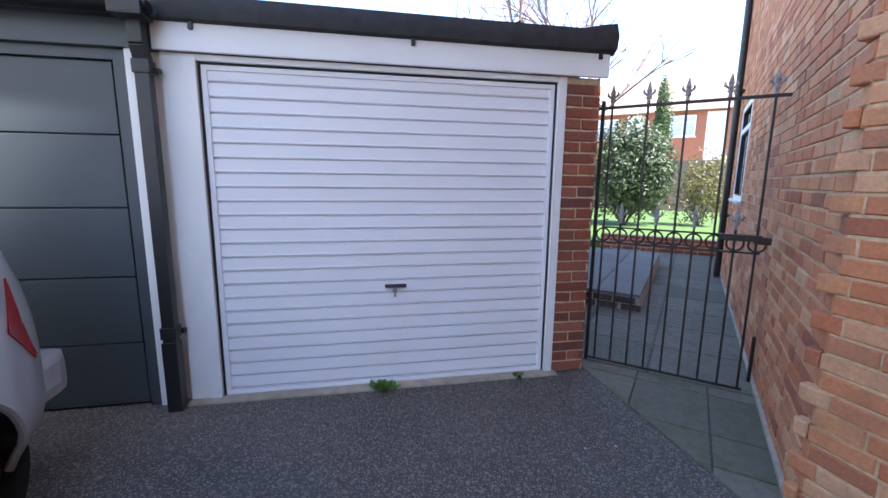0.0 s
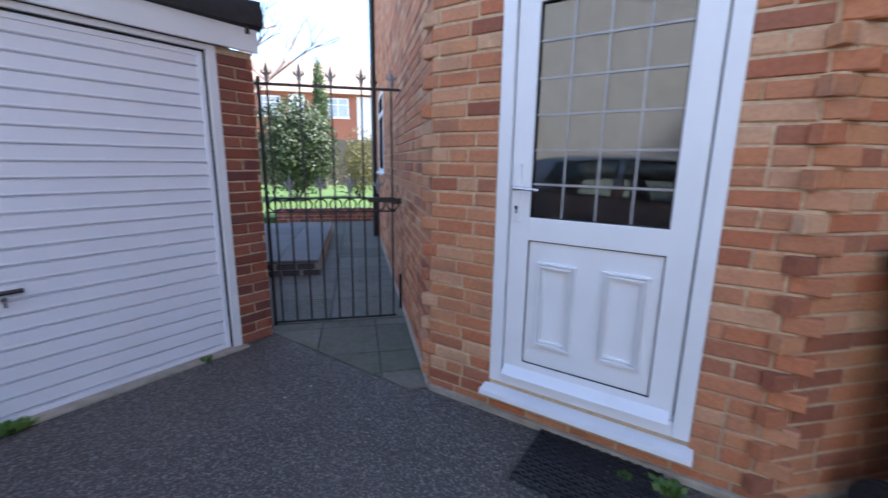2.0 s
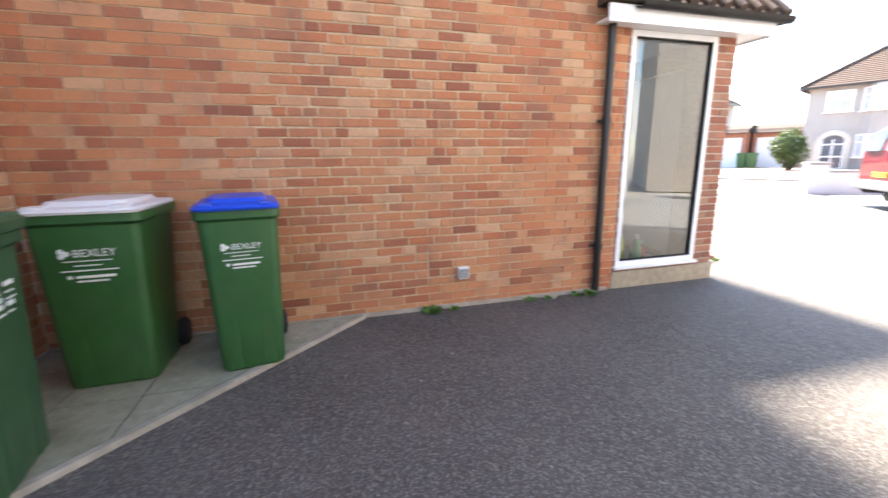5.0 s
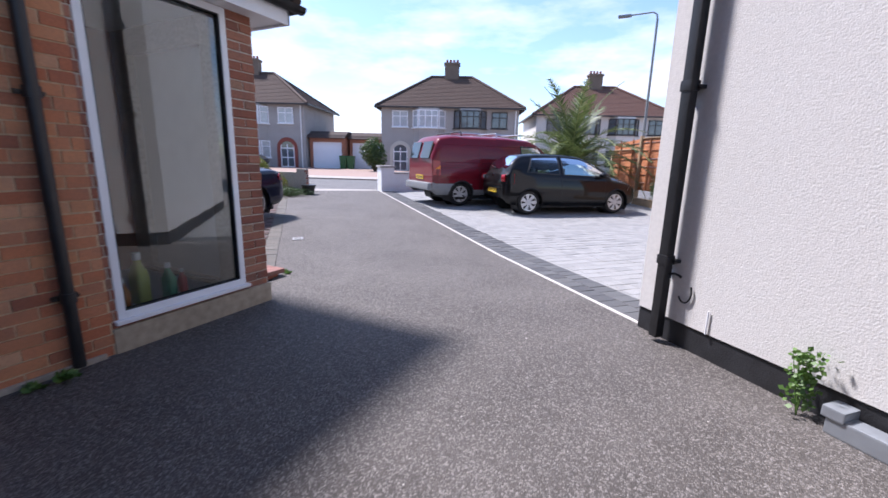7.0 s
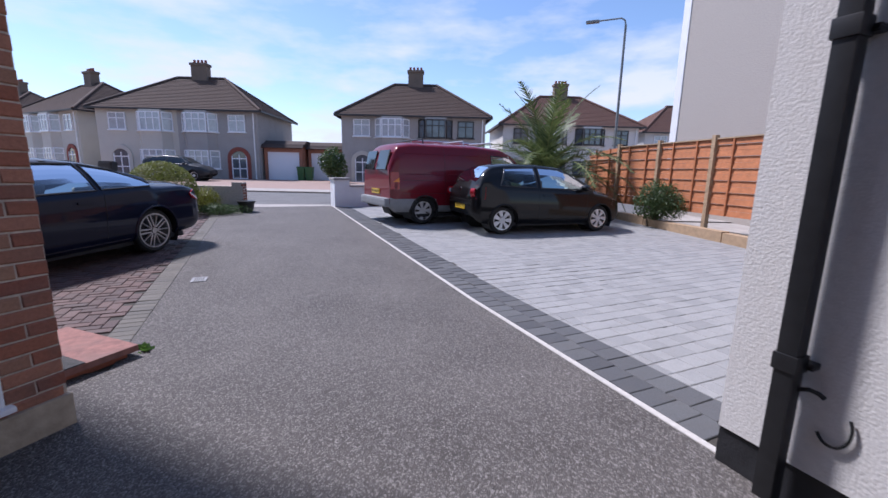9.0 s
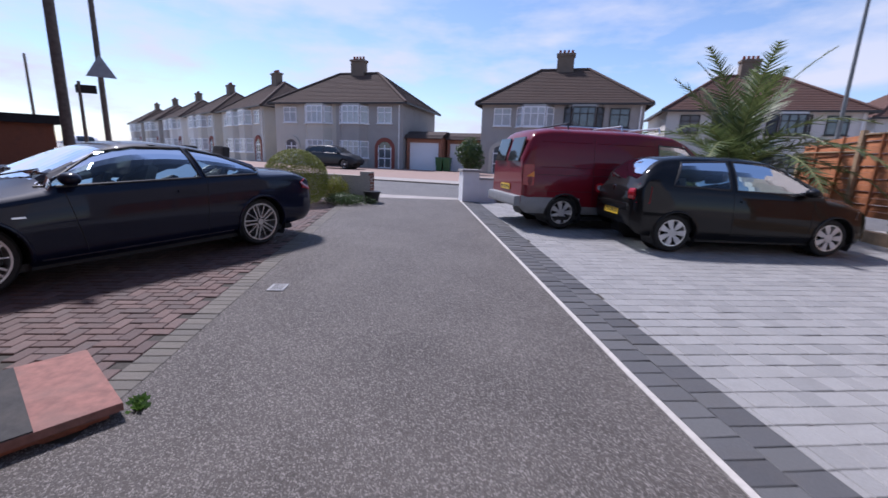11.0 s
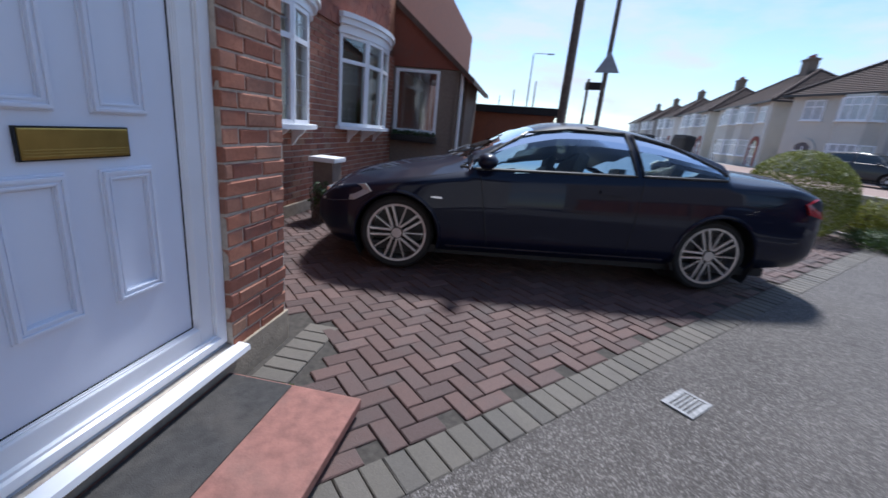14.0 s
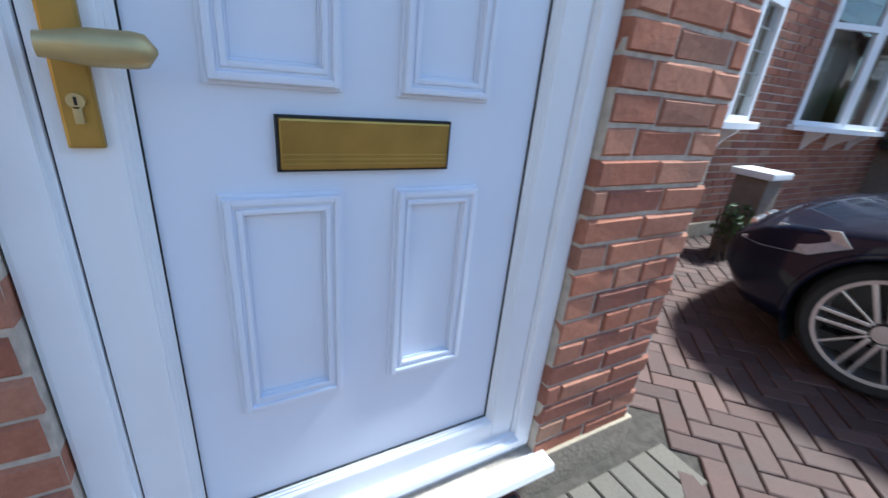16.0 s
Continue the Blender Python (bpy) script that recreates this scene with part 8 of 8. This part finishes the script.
# dark boundary building beyond the neighbour's porch
bm = bmesh.new()
prism(bm, [(15.7, -7.2), (26, -6.2), (26, -3.4), (16.9, -4.6)], 0, 1.85)
solid("wall_side_building", bm, M_BRICK_FRONT_JOINED, "brown brick outbuilding beyond the neighbour porch", "wall", "structure")
bm = bmesh.new()
prism(bm, [(15.5, -7.4), (26.2, -6.4), (26.2, -3.2), (16.7, -4.4)], 1.85, 2.05)
solid("side_building_roof", bm, M_FELT, "dark flat roof of the outbuilding", "roof", "structure")
for k in range(5):
    t = thing("terrace_house", "distant dark house on this side of the road", "house", Matrix.Translation((40 + 13 * k, 3.0 + 4.5 * k, 0.6)) @ pose(0, 0, 0, 0, 0, 22), "houses along this side")
    bm = bmesh.new()
    box(bm, (0, 0, 0), (11, 8, 5.0))
    part("wall", bm, M_BRICK_FRONT_JOINED, t)
    bm = bmesh.new()
    vs = [bm.verts.new(q) for q in ((-0.4, -0.4, 5), (11.4, -0.4, 5), (11.4, 8.4, 5), (-0.4, 8.4, 5), (3.5, 4, 8), (7.5, 4, 8))]
    for f in ((0, 1, 5, 4), (1, 2, 5), (2, 3, 4, 5), (3, 0, 4), (3, 2, 1, 0)):
        bm.faces.new([vs[i] for i in f])
    part("roof", bm, M_TILE, t)
    bm = bmesh.new()
    box(bm, (5.0, 3.6, 7.2), (6.1, 4.4, 9.0))
    part("chimney", bm, M_BRICK_FRONT_JOINED, t)

# ---- timber fence with planting on the far side of the block paving ----
M_FENCE = surface("orange_stained_timber", (0.42, 0.155, 0.06), 0.75, vary=0.18, scale=9, bump=0.4, bump_scale=40, stain=0.3, second=(0.30, 0.11, 0.05), stain_scale=3)
M_POST = surface("pale_treated_post", (0.36, 0.25, 0.15), 0.8, vary=0.15, scale=12, bump=0.4)
FA, FB = Vector((-3.0, -12.2, 0)), Vector((1.8, -19.6, 0))


def fence():
    d = FB - FA
    L = d.length
    t = thing("garden_fence", "orange stained horizontal slat fence with timber posts", "fence", Matrix.Translation(FA + Vector((0, 0, 0.30))) @ pose(0, 0, 0, 0, 0, math.degrees(math.atan2(d.y, d.x))))
    n = round(L / 1.83)
    for i in range(n + 1):
        bm = bmesh.new()
        x = L * i / n
        box(bm, (x - 0.05, -0.05, -0.3), (x + 0.05, 0.06, 2.0 - (0.45 if i == n else 0)), None, 0.006)
        part("post", bm, M_POST, t)
    for i in range(n):
        xa, xb = L * i / n + 0.05, L * (i + 1) / n - 0.05
        for k in range(13):
            z = 0.22 + 0.13 * k
            zb = z - (0.035 * k if i == n - 1 else 0)
            bm = bmesh.new()
            box(bm, (xa, -0.028 if k % 2 else -0.012, 0), (xb, -0.012 if k % 2 else 0.004, 0.125), pose(0, 0, z, 8, 0, 0))
            if i == n - 1:
                bmesh.ops.transform(bm, matrix=Matrix.Translation((xa, 0, z)) @ pose(0, 0, 0, 0, 2.0 * k / 6, 0) @ Matrix.Translation((-xa, 0, -z)), verts=bm.verts)
            part("slat", bm, M_FENCE, t)
        for x in (xa + 0.45, xb - 0.45):
            bm = bmesh.new()
            box(bm, (x - 0.02, -0.005, 0.22), (x + 0.02, 0.03, 1.9))
            part("batten", bm, M_FENCE, t)
        bm = bmesh.new()
        box(bm, (xa, -0.035, 1.9 - (0.35 if i == n - 1 else 0)), (xb, 0.035, 1.93 - (0.35 if i == n - 1 else 0)), None, 0.004)
        part("capping", bm, M_POST, t)
    side = d.normalized().cross(Vector((0, 0, 1)))
    s = 1 if side.dot(Vector((1, 0.3, 0))) > 0 else -1
    q = thing("sleeper_edge", "weathered timber sleeper edging of the fence bed", "sleeper", Matrix.Translation(FA + side * s * 0.5) @ pose(0, 0, 0, 0, 0, math.degrees(math.atan2(d.y, d.x))))
    for i in range(4):
        bm = bmesh.new()
        box(bm, (i * 2.45, -0.1, 0.0), (i * 2.45 + 2.43, 0.1, 0.24 + gz(*(FA + d * (i / 4))[:2])), None, 0.012)
        part("sleeper", bm, M_POST, q)
    return s * side


BED = fence()
bm = bmesh.new()
a, b = FA, FB
prism(bm, [tuple(p[:2]) for p in (a, b, b + BED * 0.45, a + BED * 0.45)], 0.0, 0.20)
bmesh.ops.recalc_face_normals(bm, faces=bm.faces)
solid("planting_bed", bm, M_JOINT, "dark soil bed along the fence", "soil", "structure")
sh = FA + (FB - FA) * 0.52 + BED * 0.5
leaf_cloud("rosemary_bush", "rounded grey green bush in the fence bed", "bush", (sh.x, sh.y, 0.78), (0.62, 0.62, 0.58), 6500, 0.03, M_GREENLEAF, 7, 7)


def palm(x, y, label):
    """A feathery palm: arching ribs, each with two rows of narrow leaflets."""
    rr = random.Random(12)
    t = thing("palm_tree", label, "palm", Matrix.Translation((x, y, gz(x, y))))
    bm = bmesh.new()
    for k in range(10):
        cyl(bm, (0, 0, 0.08 * k), (0, 0, 0.08 * k + 0.10), 0.17, 0.20, 12)
    part("trunk", bm, M_BARK, t)
    for i in range(62):
        a = i * 2.4 + rr.uniform(-0.2, 0.2)
        up = 1.2 * (1 - i / 62) + 0.02
        L = rr.uniform(2.6, 3.5)
        pts = []
        p, e = Vector((0, 0, 0.85)), up * math.pi / 2 * 0.9
        n = 16
        for k in range(n + 1):
            pts.append(p.copy())
            e -= (0.115 if i > 8 else 0.06)
            p = p + Vector((math.cos(a) * math.cos(e), math.sin(a) * math.cos(e), math.sin(e))) * (L / n)
        vs, fs = [], []
        for k in range(2, n):
            tan = (pts[k + 1] - pts[k - 1]).normalized() if k < n else (pts[k] - pts[k - 1]).normalized()
            sd = tan.cross(Vector((0, 0, 1))).normalized()
            for sub in (0, 0.33, 0.66):
                c = pts[k] + (pts[k + 1] - pts[k]) * sub if k < n else pts[k]
                ll = 0.52 * math.sin(math.pi * min(1, (k + sub) / n * 0.85 + 0.12)) + 0.06
                for s in (1, -1):
                    tip = c + (sd * s * 0.75 + tan * 0.65 + Vector((0, 0, rr.uniform(-0.25, 0.2)))).normalized() * ll
                    w = tan * 0.032
                    j = len(vs)
                    vs += [c - w, c + w, tip]
                    fs.append((j, j + 1, j + 2))
        me = bpy.data.meshes.new("frond")
        me.from_pydata([tuple(v) for v in vs], [], fs)
        me.materials.append(M_PALM)
        ob = new("frond", me)
        ob.parent = t
        bm = bmesh.new()
        tube(bm, [tuple(q) for q in pts], 0.009, 5)
        part("rib", bm, M_PALMRIB, ob)


M_PALM = leaf_material("palm_leaflets", (0.05, 0.08, 0.025), (0.17, 0.21, 0.07))
M_PALMRIB = surface("palm_rib", (0.22, 0.22, 0.08), 0.6)
palm(PALM[0], PALM[1], "large feathery palm beside the red van")
q = ST @ Vector((6.4, -3.0, 0))
leaf_cloud("cordyline", "spiky dark green shrub before the far house", "bush", (q.x, q.y, 1.7), (1.0, 1.0, 1.15), 2600, 0.10, M_GREENLEAF, 21, 6, 0.06)

leaf_cloud("potted_rose", "small leafy plant beside the capped post", "plant", (8.12, -4.10, 0.36), (0.14, 0.14, 0.22), 150, 0.03, M_GREENLEAF, 23, 4, 0.008)

# grey rendered house behind the fence
bm = bmesh.new()
nh = Matrix.Translation((-0.8, -20.5, 0)) @ pose(0, 0, 0, 0, 0, 127)
box(bm, (0, 0, 0), (9.0, 8.0, 7.5))
solid("wall_fence_house", bm, M_GREYRENDER2, "pale grey pebbledashed house wall behind the fence", "wall", "structure", m=nh)
bm = bmesh.new()
box(bm, (-0.06, -0.03, 0), (0.22, 0.3, 7.5), None, 0.01)
solid("wall_quoin", bm, M_PAINT, "white painted corner of the grey house", "wall", "structure", m=nh)

# ---- back garden beyond the gate ----
leaf_cloud("laurel_bush", "big glossy evergreen bush on the back lawn", "bush", (-1.75, 13.6, 1.75), (1.45, 1.15, 1.65), 11000, 0.065, M_GLOSSLEAF, 31, 7, 0.03)
leaf_cloud("brown_shrub", "half-bare brownish shrub beside the evergreen", "bush", (0.2, 14.6, 1.2), (0.85, 0.7, 1.15), 2600, 0.05, M_BROWNLEAF, 32, 6)
leaf_cloud("conifer", "tall narrow dark cypress in the garden", "tree", (-1.18, 19.0, 3.0), (0.38, 0.38, 2.85), 6000, 0.05, M_GREENLEAF, 33, 3, 0.05)
bm = bmesh.new()
for k in range(40):
    box(bm, (-12 + 0.62 * k, 22.0, 0), (-12 + 0.62 * k + 0.60, 22.04, 2.4))
solid("back_fence", bm, M_POLE, "dark weathered close-board fence behind the lawn", "fence", "stuff")
t = thing("back_house", "brick house with brown tiled roof behind the garden", "house", pose(-9, 30, 0, 0, 0, 0))
bm = bmesh.new()
box(bm, (0, 0, 0), (22, 8, 5.8))
part("wall", bm, M_BRICK_JOINED, t)
bm = bmesh.new()
extrude_x(bm, [(-0.5, 5.7), (4, 8.5), (8.5, 5.7)], -0.5, 22.5)
part("roof", bm, M_TILEPALE, t, "pale brown tiled roof")
for x in (3.0, 7.4, 12.2, 16.0):
    far_window(t, pose(x, -0.03, 4.2), 1.4, 1.25, 2, M_PVC, M_NET)
    bm = bmesh.new()
    box(bm, (x + 1.95, -0.03, 0.4), (x + 2.95, 0.01, 5.6))
    part("white_cladding", bm, M_PAINT, t)


def bare_tree(x, y, h, label, seed):
    rr = random.Random(seed)
    t = thing("bare_tree", label, "tree", Matrix.Translation((x, y, 0)))
    trunk, twigs = bmesh.new(), bmesh.new()

    def grow(p, d, L, r, depth):
        e = p + d * L
        cyl(trunk if depth < 2 else twigs, p, e, r, r * 0.75, 7 if depth < 2 else 4, False)
        if depth > 5:
            return
        for _ in range(3 if depth < 4 else 2):
            nd = (d + Vector((rr.gauss(0, 0.52), rr.gauss(0, 0.52), rr.gauss(0.18, 0.22)))).normalized()
            grow(p + d * L * rr.uniform(0.6, 1.0), nd, L * rr.uniform(0.62, 0.82), r * 0.66, depth + 1)
    grow(Vector((0, 0, 0)), Vector((0.02, 0, 1)), h * 0.27, 0.13, 0)
    part("trunk", trunk, M_BARK, t)
    part("crown", twigs, M_TWIG, t, "fine bare pinkish twigs")


bare_tree(-3.4, 12.2, 9.2, "bare spring tree with fine pinkish twigs behind the garage", 5)
bare_tree(-6.6, 15.0, 9.5, "bare spring tree with fine twigs behind the garage", 9)
# raised paved terrace inside the gate, its riser bricks darkened for the step's shadow
t = thing("garden_terrace", "low grey paved terrace inside the gate, its brick riser coloured shadow-dark", "terrace", pose(-1.75, 4.72, 0), kind="structure")
bm = bmesh.new()
box(bm, (0, 0.015, 0.0), (1.38, 3.1, 0.165))
part("core", bm, M_MORTAR_GREY, t)
for k in range(3):
    for j in range(5):
        bm = bmesh.new()
        box(bm, (0.46 * k + 0.004, 0.62 * j - 0.012, 0.166), (0.46 * k + 0.455, 0.62 * j + 0.605, 0.20), None, 0.005)
        part("slab", bm, M_SLABGREY, t)
for z in range(2):
    for k in range(6):
        bm = bmesh.new()
        box(bm, (0.235 * k - 0.06 * z + 0.02, 0.0, 0.01 + 0.078 * z), (0.235 * k + 0.215 - 0.06 * z, 0.06, 0.076 + 0.078 * z), None, 0.004)
        part("brick", bm, M_BRICK_RISER_SHADE, t)
bm = bmesh.new()
cyl(bm, (WX - 0.03, 3.42, 0.0), (WX - 0.03, 3.42, 0.34), 0.012, n=8)
solid("gate_stop", bm, M_BLACKIRON, "short black iron rod standing by the passage wall", "gate stop")
# wire netting tied to the lower half of the gate
t = thing("wire_netting", "fine grey wire netting tied to the lower gate", "netting", pose(-0.60, 3.228, 0))
bm = bmesh.new()
for k in range(30):
    z = 0.05 + 0.018 * k
    tube(bm, [(0.02, 0, z), (0.35, 0.004, z - 0.003), (0.68, 0.0, z + 0.002)], 0.0009, 3)
for k in range(14):
    tube(bm, [(0.02 + 0.05 * k, 0.001, 0.05), (0.02 + 0.05 * k, 0.002, 0.575)], 0.0008, 3)
tagged(part("wire_mesh", bm, M_GREYIRON, t), kind="stuff")

# weeds at the wall feet
def weed(x, y, s, seed, label="small green weed at the foot of the wall"):
    rr = random.Random(seed)
    vs, fs = [], []
    for k in range(46):
        a = rr.uniform(0, 6.28)
        L = s * rr.uniform(0.4, 1.0)
        b = Vector((x + rr.gauss(0, 0.25) * s, y + rr.gauss(0, 0.25) * s, 0.004))
        d = Vector((math.cos(a), math.sin(a), rr.uniform(0.2, 1.1))).normalized() * L
        e = d.orthogonal().normalized() * L * 0.28
        i = len(vs)
        vs += [b, b + d * 0.6 + e, b + d, b + d * 0.6 - e]
        fs.append((i, i + 1, i + 2, i + 3))
    me = bpy.data.meshes.new("weed")
    me.from_pydata([tuple(v) for v in vs], [], fs)
    me.materials.append(M_LEAFBRIGHT)
    tagged(new("weed", me), label, "weed", "weeds")


for k, (x, y, s) in enumerate(((3.60, -1.95, 0.09), (3.61, -2.15, 0.05), (3.61, -2.9, 0.06), (3.61, -3.1, 0.05), (3.58, -3.55, 0.08), (3.60, -3.4, 0.06), (1.33, 1.03, 0.07), (1.55, 0.80, 0.08), (1.20, 1.13, 0.04), (5.10, -5.42, 0.05), (4.32, -5.92, 0.05), (4.24, -5.9, 0.05))):
    weed(x, y, s, 60 + k)
for k, (gx, s) in enumerate(((0.98, 0.09), (1.05, 0.06), (1.95, 0.05))):
    p = GA @ Vector((gx, -0.05, 0))
    weed(p.x, p.y, s, 90 + k, "small green weed at the garage threshold")
bm = bmesh.new()
box(bm, (-0.19, -0.07, -0.02), (2.24, 0.03, 0.012), GA, 0.005)
solid("threshold", bm, M_CONCRETE, "rough concrete threshold under the garage door", "threshold", "structure")


# ---- block paving ----
M_PAVER = pieces("red_brown_block", [(0.078, 0.044, 0.037), (0.105, 0.058, 0.048), (0.128, 0.076, 0.064), (0.068, 0.040, 0.035), (0.096, 0.058, 0.050)], by="object", grain=130, bump=0.9, dirt=(0.07, 0.06, 0.055), dirt_amount=0.5, rough=0.7, spec=0.45)
M_PAVER_J = pieces("red_brown_block_far", [(0.078, 0.044, 0.037), (0.105, 0.058, 0.048), (0.128, 0.076, 0.064), (0.068, 0.040, 0.035), (0.096, 0.058, 0.050)], by="island", grain=130, bump=0.9, dirt=(0.07, 0.06, 0.055), dirt_amount=0.5, rough=0.7, spec=0.45)
M_BUFF = pieces("grey_buff_block", [(0.105, 0.092, 0.074), (0.135, 0.118, 0.096), (0.09, 0.08, 0.067)], by="object", grain=130, bump=0.9, dirt=(0.08, 0.07, 0.06), dirt_amount=0.4, rough=0.7, spec=0.45)
M_GREYB = pieces("pale_grey_block", [(0.245, 0.242, 0.235), (0.285, 0.28, 0.27), (0.265, 0.26, 0.25), (0.225, 0.223, 0.217)], by="object", grain=110, bump=0.5, dirt=(0.2, 0.195, 0.185), dirt_amount=0.4, rough=0.72)
M_GREYB_J = pieces("pale_grey_block_far", [(0.245, 0.242, 0.235), (0.285, 0.28, 0.27), (0.265, 0.26, 0.25), (0.225, 0.223, 0.217)], by="island", grain=110, bump=0.5, dirt=(0.2, 0.195, 0.185), dirt_amount=0.4, rough=0.72)
M_CHARB = pieces("charcoal_block", [(0.085, 0.085, 0.088), (0.11, 0.11, 0.11), (0.07, 0.07, 0.073)], by="object", grain=110, bump=0.5, rough=0.72)
M_CHARB_J = pieces("charcoal_block_far", [(0.085, 0.085, 0.088), (0.11, 0.11, 0.11), (0.07, 0.07, 0.073)], by="island", grain=110, bump=0.5, rough=0.72)
M_SAND = surface("dark_jointing_sand", (0.055, 0.048, 0.04), 0.95, vary=0.3, scale=30, bump=0.6)


BUFF_ROW = []


def block_mesh(a, b, mat, seed):
    """A paving block of a by b metres, its top in z = 0, with chamfered edges."""
    rr = random.Random(seed)
    bm = bmesh.new()
    box(bm, (0, 0, -0.03), (a, b, 0))
    bmesh.ops.bevel(bm, geom=[e for e in bm.edges if all(v.co.z > -0.01 for v in e.verts)], offset=0.005, segments=1, affect="EDGES")
    for v in bm.verts:
        v.co += Vector((rr.uniform(-1, 1), rr.uniform(-1, 1), rr.uniform(-1, 1))) * 0.0012
    return finish(bm, "block", mat)


def lay(parent, rects, mat, joined, name, near, limit, seed):
    """Blocks given as (u, v, along u, along v) in the drive's axes: the nearest to the line near are pieces of their own."""
    rr = random.Random(seed)
    meshes = {}
    rects.sort(key=lambda r: (r[0] - near[0]) ** 2 + (r[1] - near[1]) ** 2)
    for u, v, a, b in rects[:limit]:
        key = (round(a, 2), round(b, 2))
        meshes.setdefault(key, [block_mesh(a, b, mat, seed + i + len(meshes) * 7) for i in range(3)])
        p = du(u, v)
        ob = new(name, rr.choice(meshes[key]))
        ob.parent = parent
        ob.matrix_basis = Matrix.Translation((p.x, p.y, gz(p.x, p.y) + 0.002 + rr.uniform(-0.002, 0.002))) @ pose(0, 0, 0, rr.uniform(-0.5, 0.5), rr.uniform(-0.5, 0.5), -45)
    vs, fs = [], []
    for u, v, a, b in rects[limit:]:
        k, z = len(vs), rr.uniform(-0.002, 0.002)
        for inset, dz in ((0, -0.006), (0.006, 0.0)):
            for s, q in ((inset, inset), (a - inset, inset), (a - inset, b - inset), (inset, b - inset)):
                p = du(u + s, v + q)
                vs.append((p.x, p.y, gz(p.x, p.y) + 0.002 + z + dz))
        fs += [(k + 4, k + 5, k + 6, k + 7)] + [(k + i, k + (i + 1) % 4, k + 4 + (i + 1) % 4, k + 4 + i) for i in range(4)]
    if vs:
        me = bpy.data.meshes.new(name + "s")
        me.from_pydata(vs, [], fs)
        me.materials.append(joined)
        ob = new(name + "s", me)
        ob.parent = parent
        tagged(ob, kind="stuff")


def clear_left(u, v):
    """Whether a block of the herringbone lies on the open drive, not under walls, step or bed."""
    p = du(u, v)
    if p.y > -3.68 or p.x > 12.4 and p.y > -5.5:
        return False
    if p.x < 5.76 and p.y > -5.39:
        return False
    if p.x < 4.98 and p.y > -5.76:
        return False
    return u < 16.2 and v < 9.5


BUFF_ROW += [block_mesh(0.098, 0.196, M_BUFF, 200 + i) for i in range(3)]
# herringbone on the house side
bm = bmesh.new()
sheet(bm, [6.2, 7.5, 10, 13, 16.5], [-1.02, 1, 4, 9.5], -0.012)
left = solid("herringbone_paving", bm, M_SAND, "red brown herringbone block paving with a buff border", "paving", "structure")
rects = []
A, B = 0.2, 0.1
for r in range(0, 104):          # rows of the herringbone, stepped along u
    for c in range(0, 104):
        k = (c - r) % 4
        u, v = 6.2 + c * B, -0.815 + r * B
        if k == 0:
            rects.append((u + 0.003, v + 0.003, A - 0.006, B - 0.006))
        elif k == 3:
            rects.append((u + 0.003, v + 0.003, B - 0.006, A - 0.006))
rects = [q for q in rects if clear_left(q[0] + q[2] / 2, q[1] + q[3] / 2) and clear_left(q[0], q[1]) and clear_left(q[0] + q[2], q[1] + q[3])]
lay(left, rects, M_PAVER, M_PAVER_J, "block", (8.4, -0.3), 298, 5)
edge = [(6.95 + 0.103 * i, -1.015, 0.098, 0.196) for i in range(88)]
edge = [q for q in edge if clear_left(q[0], q[1] + 0.1)]
lay(left, edge, M_BUFF, M_BUFF, "border_block", (8, -1), 120, 6)

# a row of buff blocks against the porch plinth
for i in range(7):
    ob = new("border_block", BUFF_ROW[i % 3])
    ob.parent = left
    ob.matrix_basis = pose(5.06 + 0.104 * i, -5.405, gz(5.3, -5.4) + 0.004, 0.3 * (i % 3 - 1), 0, 0)

# pale courses on the neighbour's side, with a charcoal border
bm = bmesh.new()
sheet(bm, [4.75, 7.5, 10, 13, 16.5, 16.9], [-12.6, -8, -4.10], -0.012)
right = solid("block_paving", bm, M_SAND, "pale grey block paving with a charcoal border", "paving", "structure")
rr = random.Random(77)
rects, border = [], []
for i in range(73):
    u = 4.77 + 0.166 * i
    v = -4.60 - rr.uniform(0, 0.1)
    rects.append((u, v, 0.162, -4.574 - v))
    while v > -12.4:
        w = rr.choice((0.12, 0.165, 0.165, 0.235, 0.235))
        rects.append((u, v - w, 0.162, w - 0.002))
        v -= w
    for s in (0, 1):
        border.append((u + 0.08 * s, -4.57 + 0.228 * s, 0.162, 0.225))
rects = [q for q in rects if q[3] > 0.03]
lay(right, rects, M_GREYB, M_GREYB_J, "block", (6.6, -5.4), 298, 15)
lay(right, border, M_CHARB, M_CHARB_J, "border_block", (6.6, -4.4), 160, 16)

# small drain cover in the tarmac
def drain():
    t = thing("drain_cover", "small grey metal drain cover set in the tarmac", "drain cover", Matrix.Translation((5.58, -7.40, gz(5.58, -7.40))) @ pose(0, 0, 0, 0, 0, -45))
    bm = bmesh.new()
    frame_bars(bm, -0.11, 0.11, -0.08, 0.08, 0.02, -0.008, 0.0, 0.0)
    bmesh.ops.transform(bm, matrix=pose(0, 0, 0, -90, 0, 0), verts=bm.verts)
    part("frame", bm, M_GREYIRON, t)
    for k in range(6):
        bm = bmesh.new()
        box(bm, (-0.088, -0.062 + 0.022 * k, 0.0), (0.09, -0.05 + 0.022 * k, 0.007), None, 0.002)
        part("slat", bm, M_GREYIRON, t)


drain()
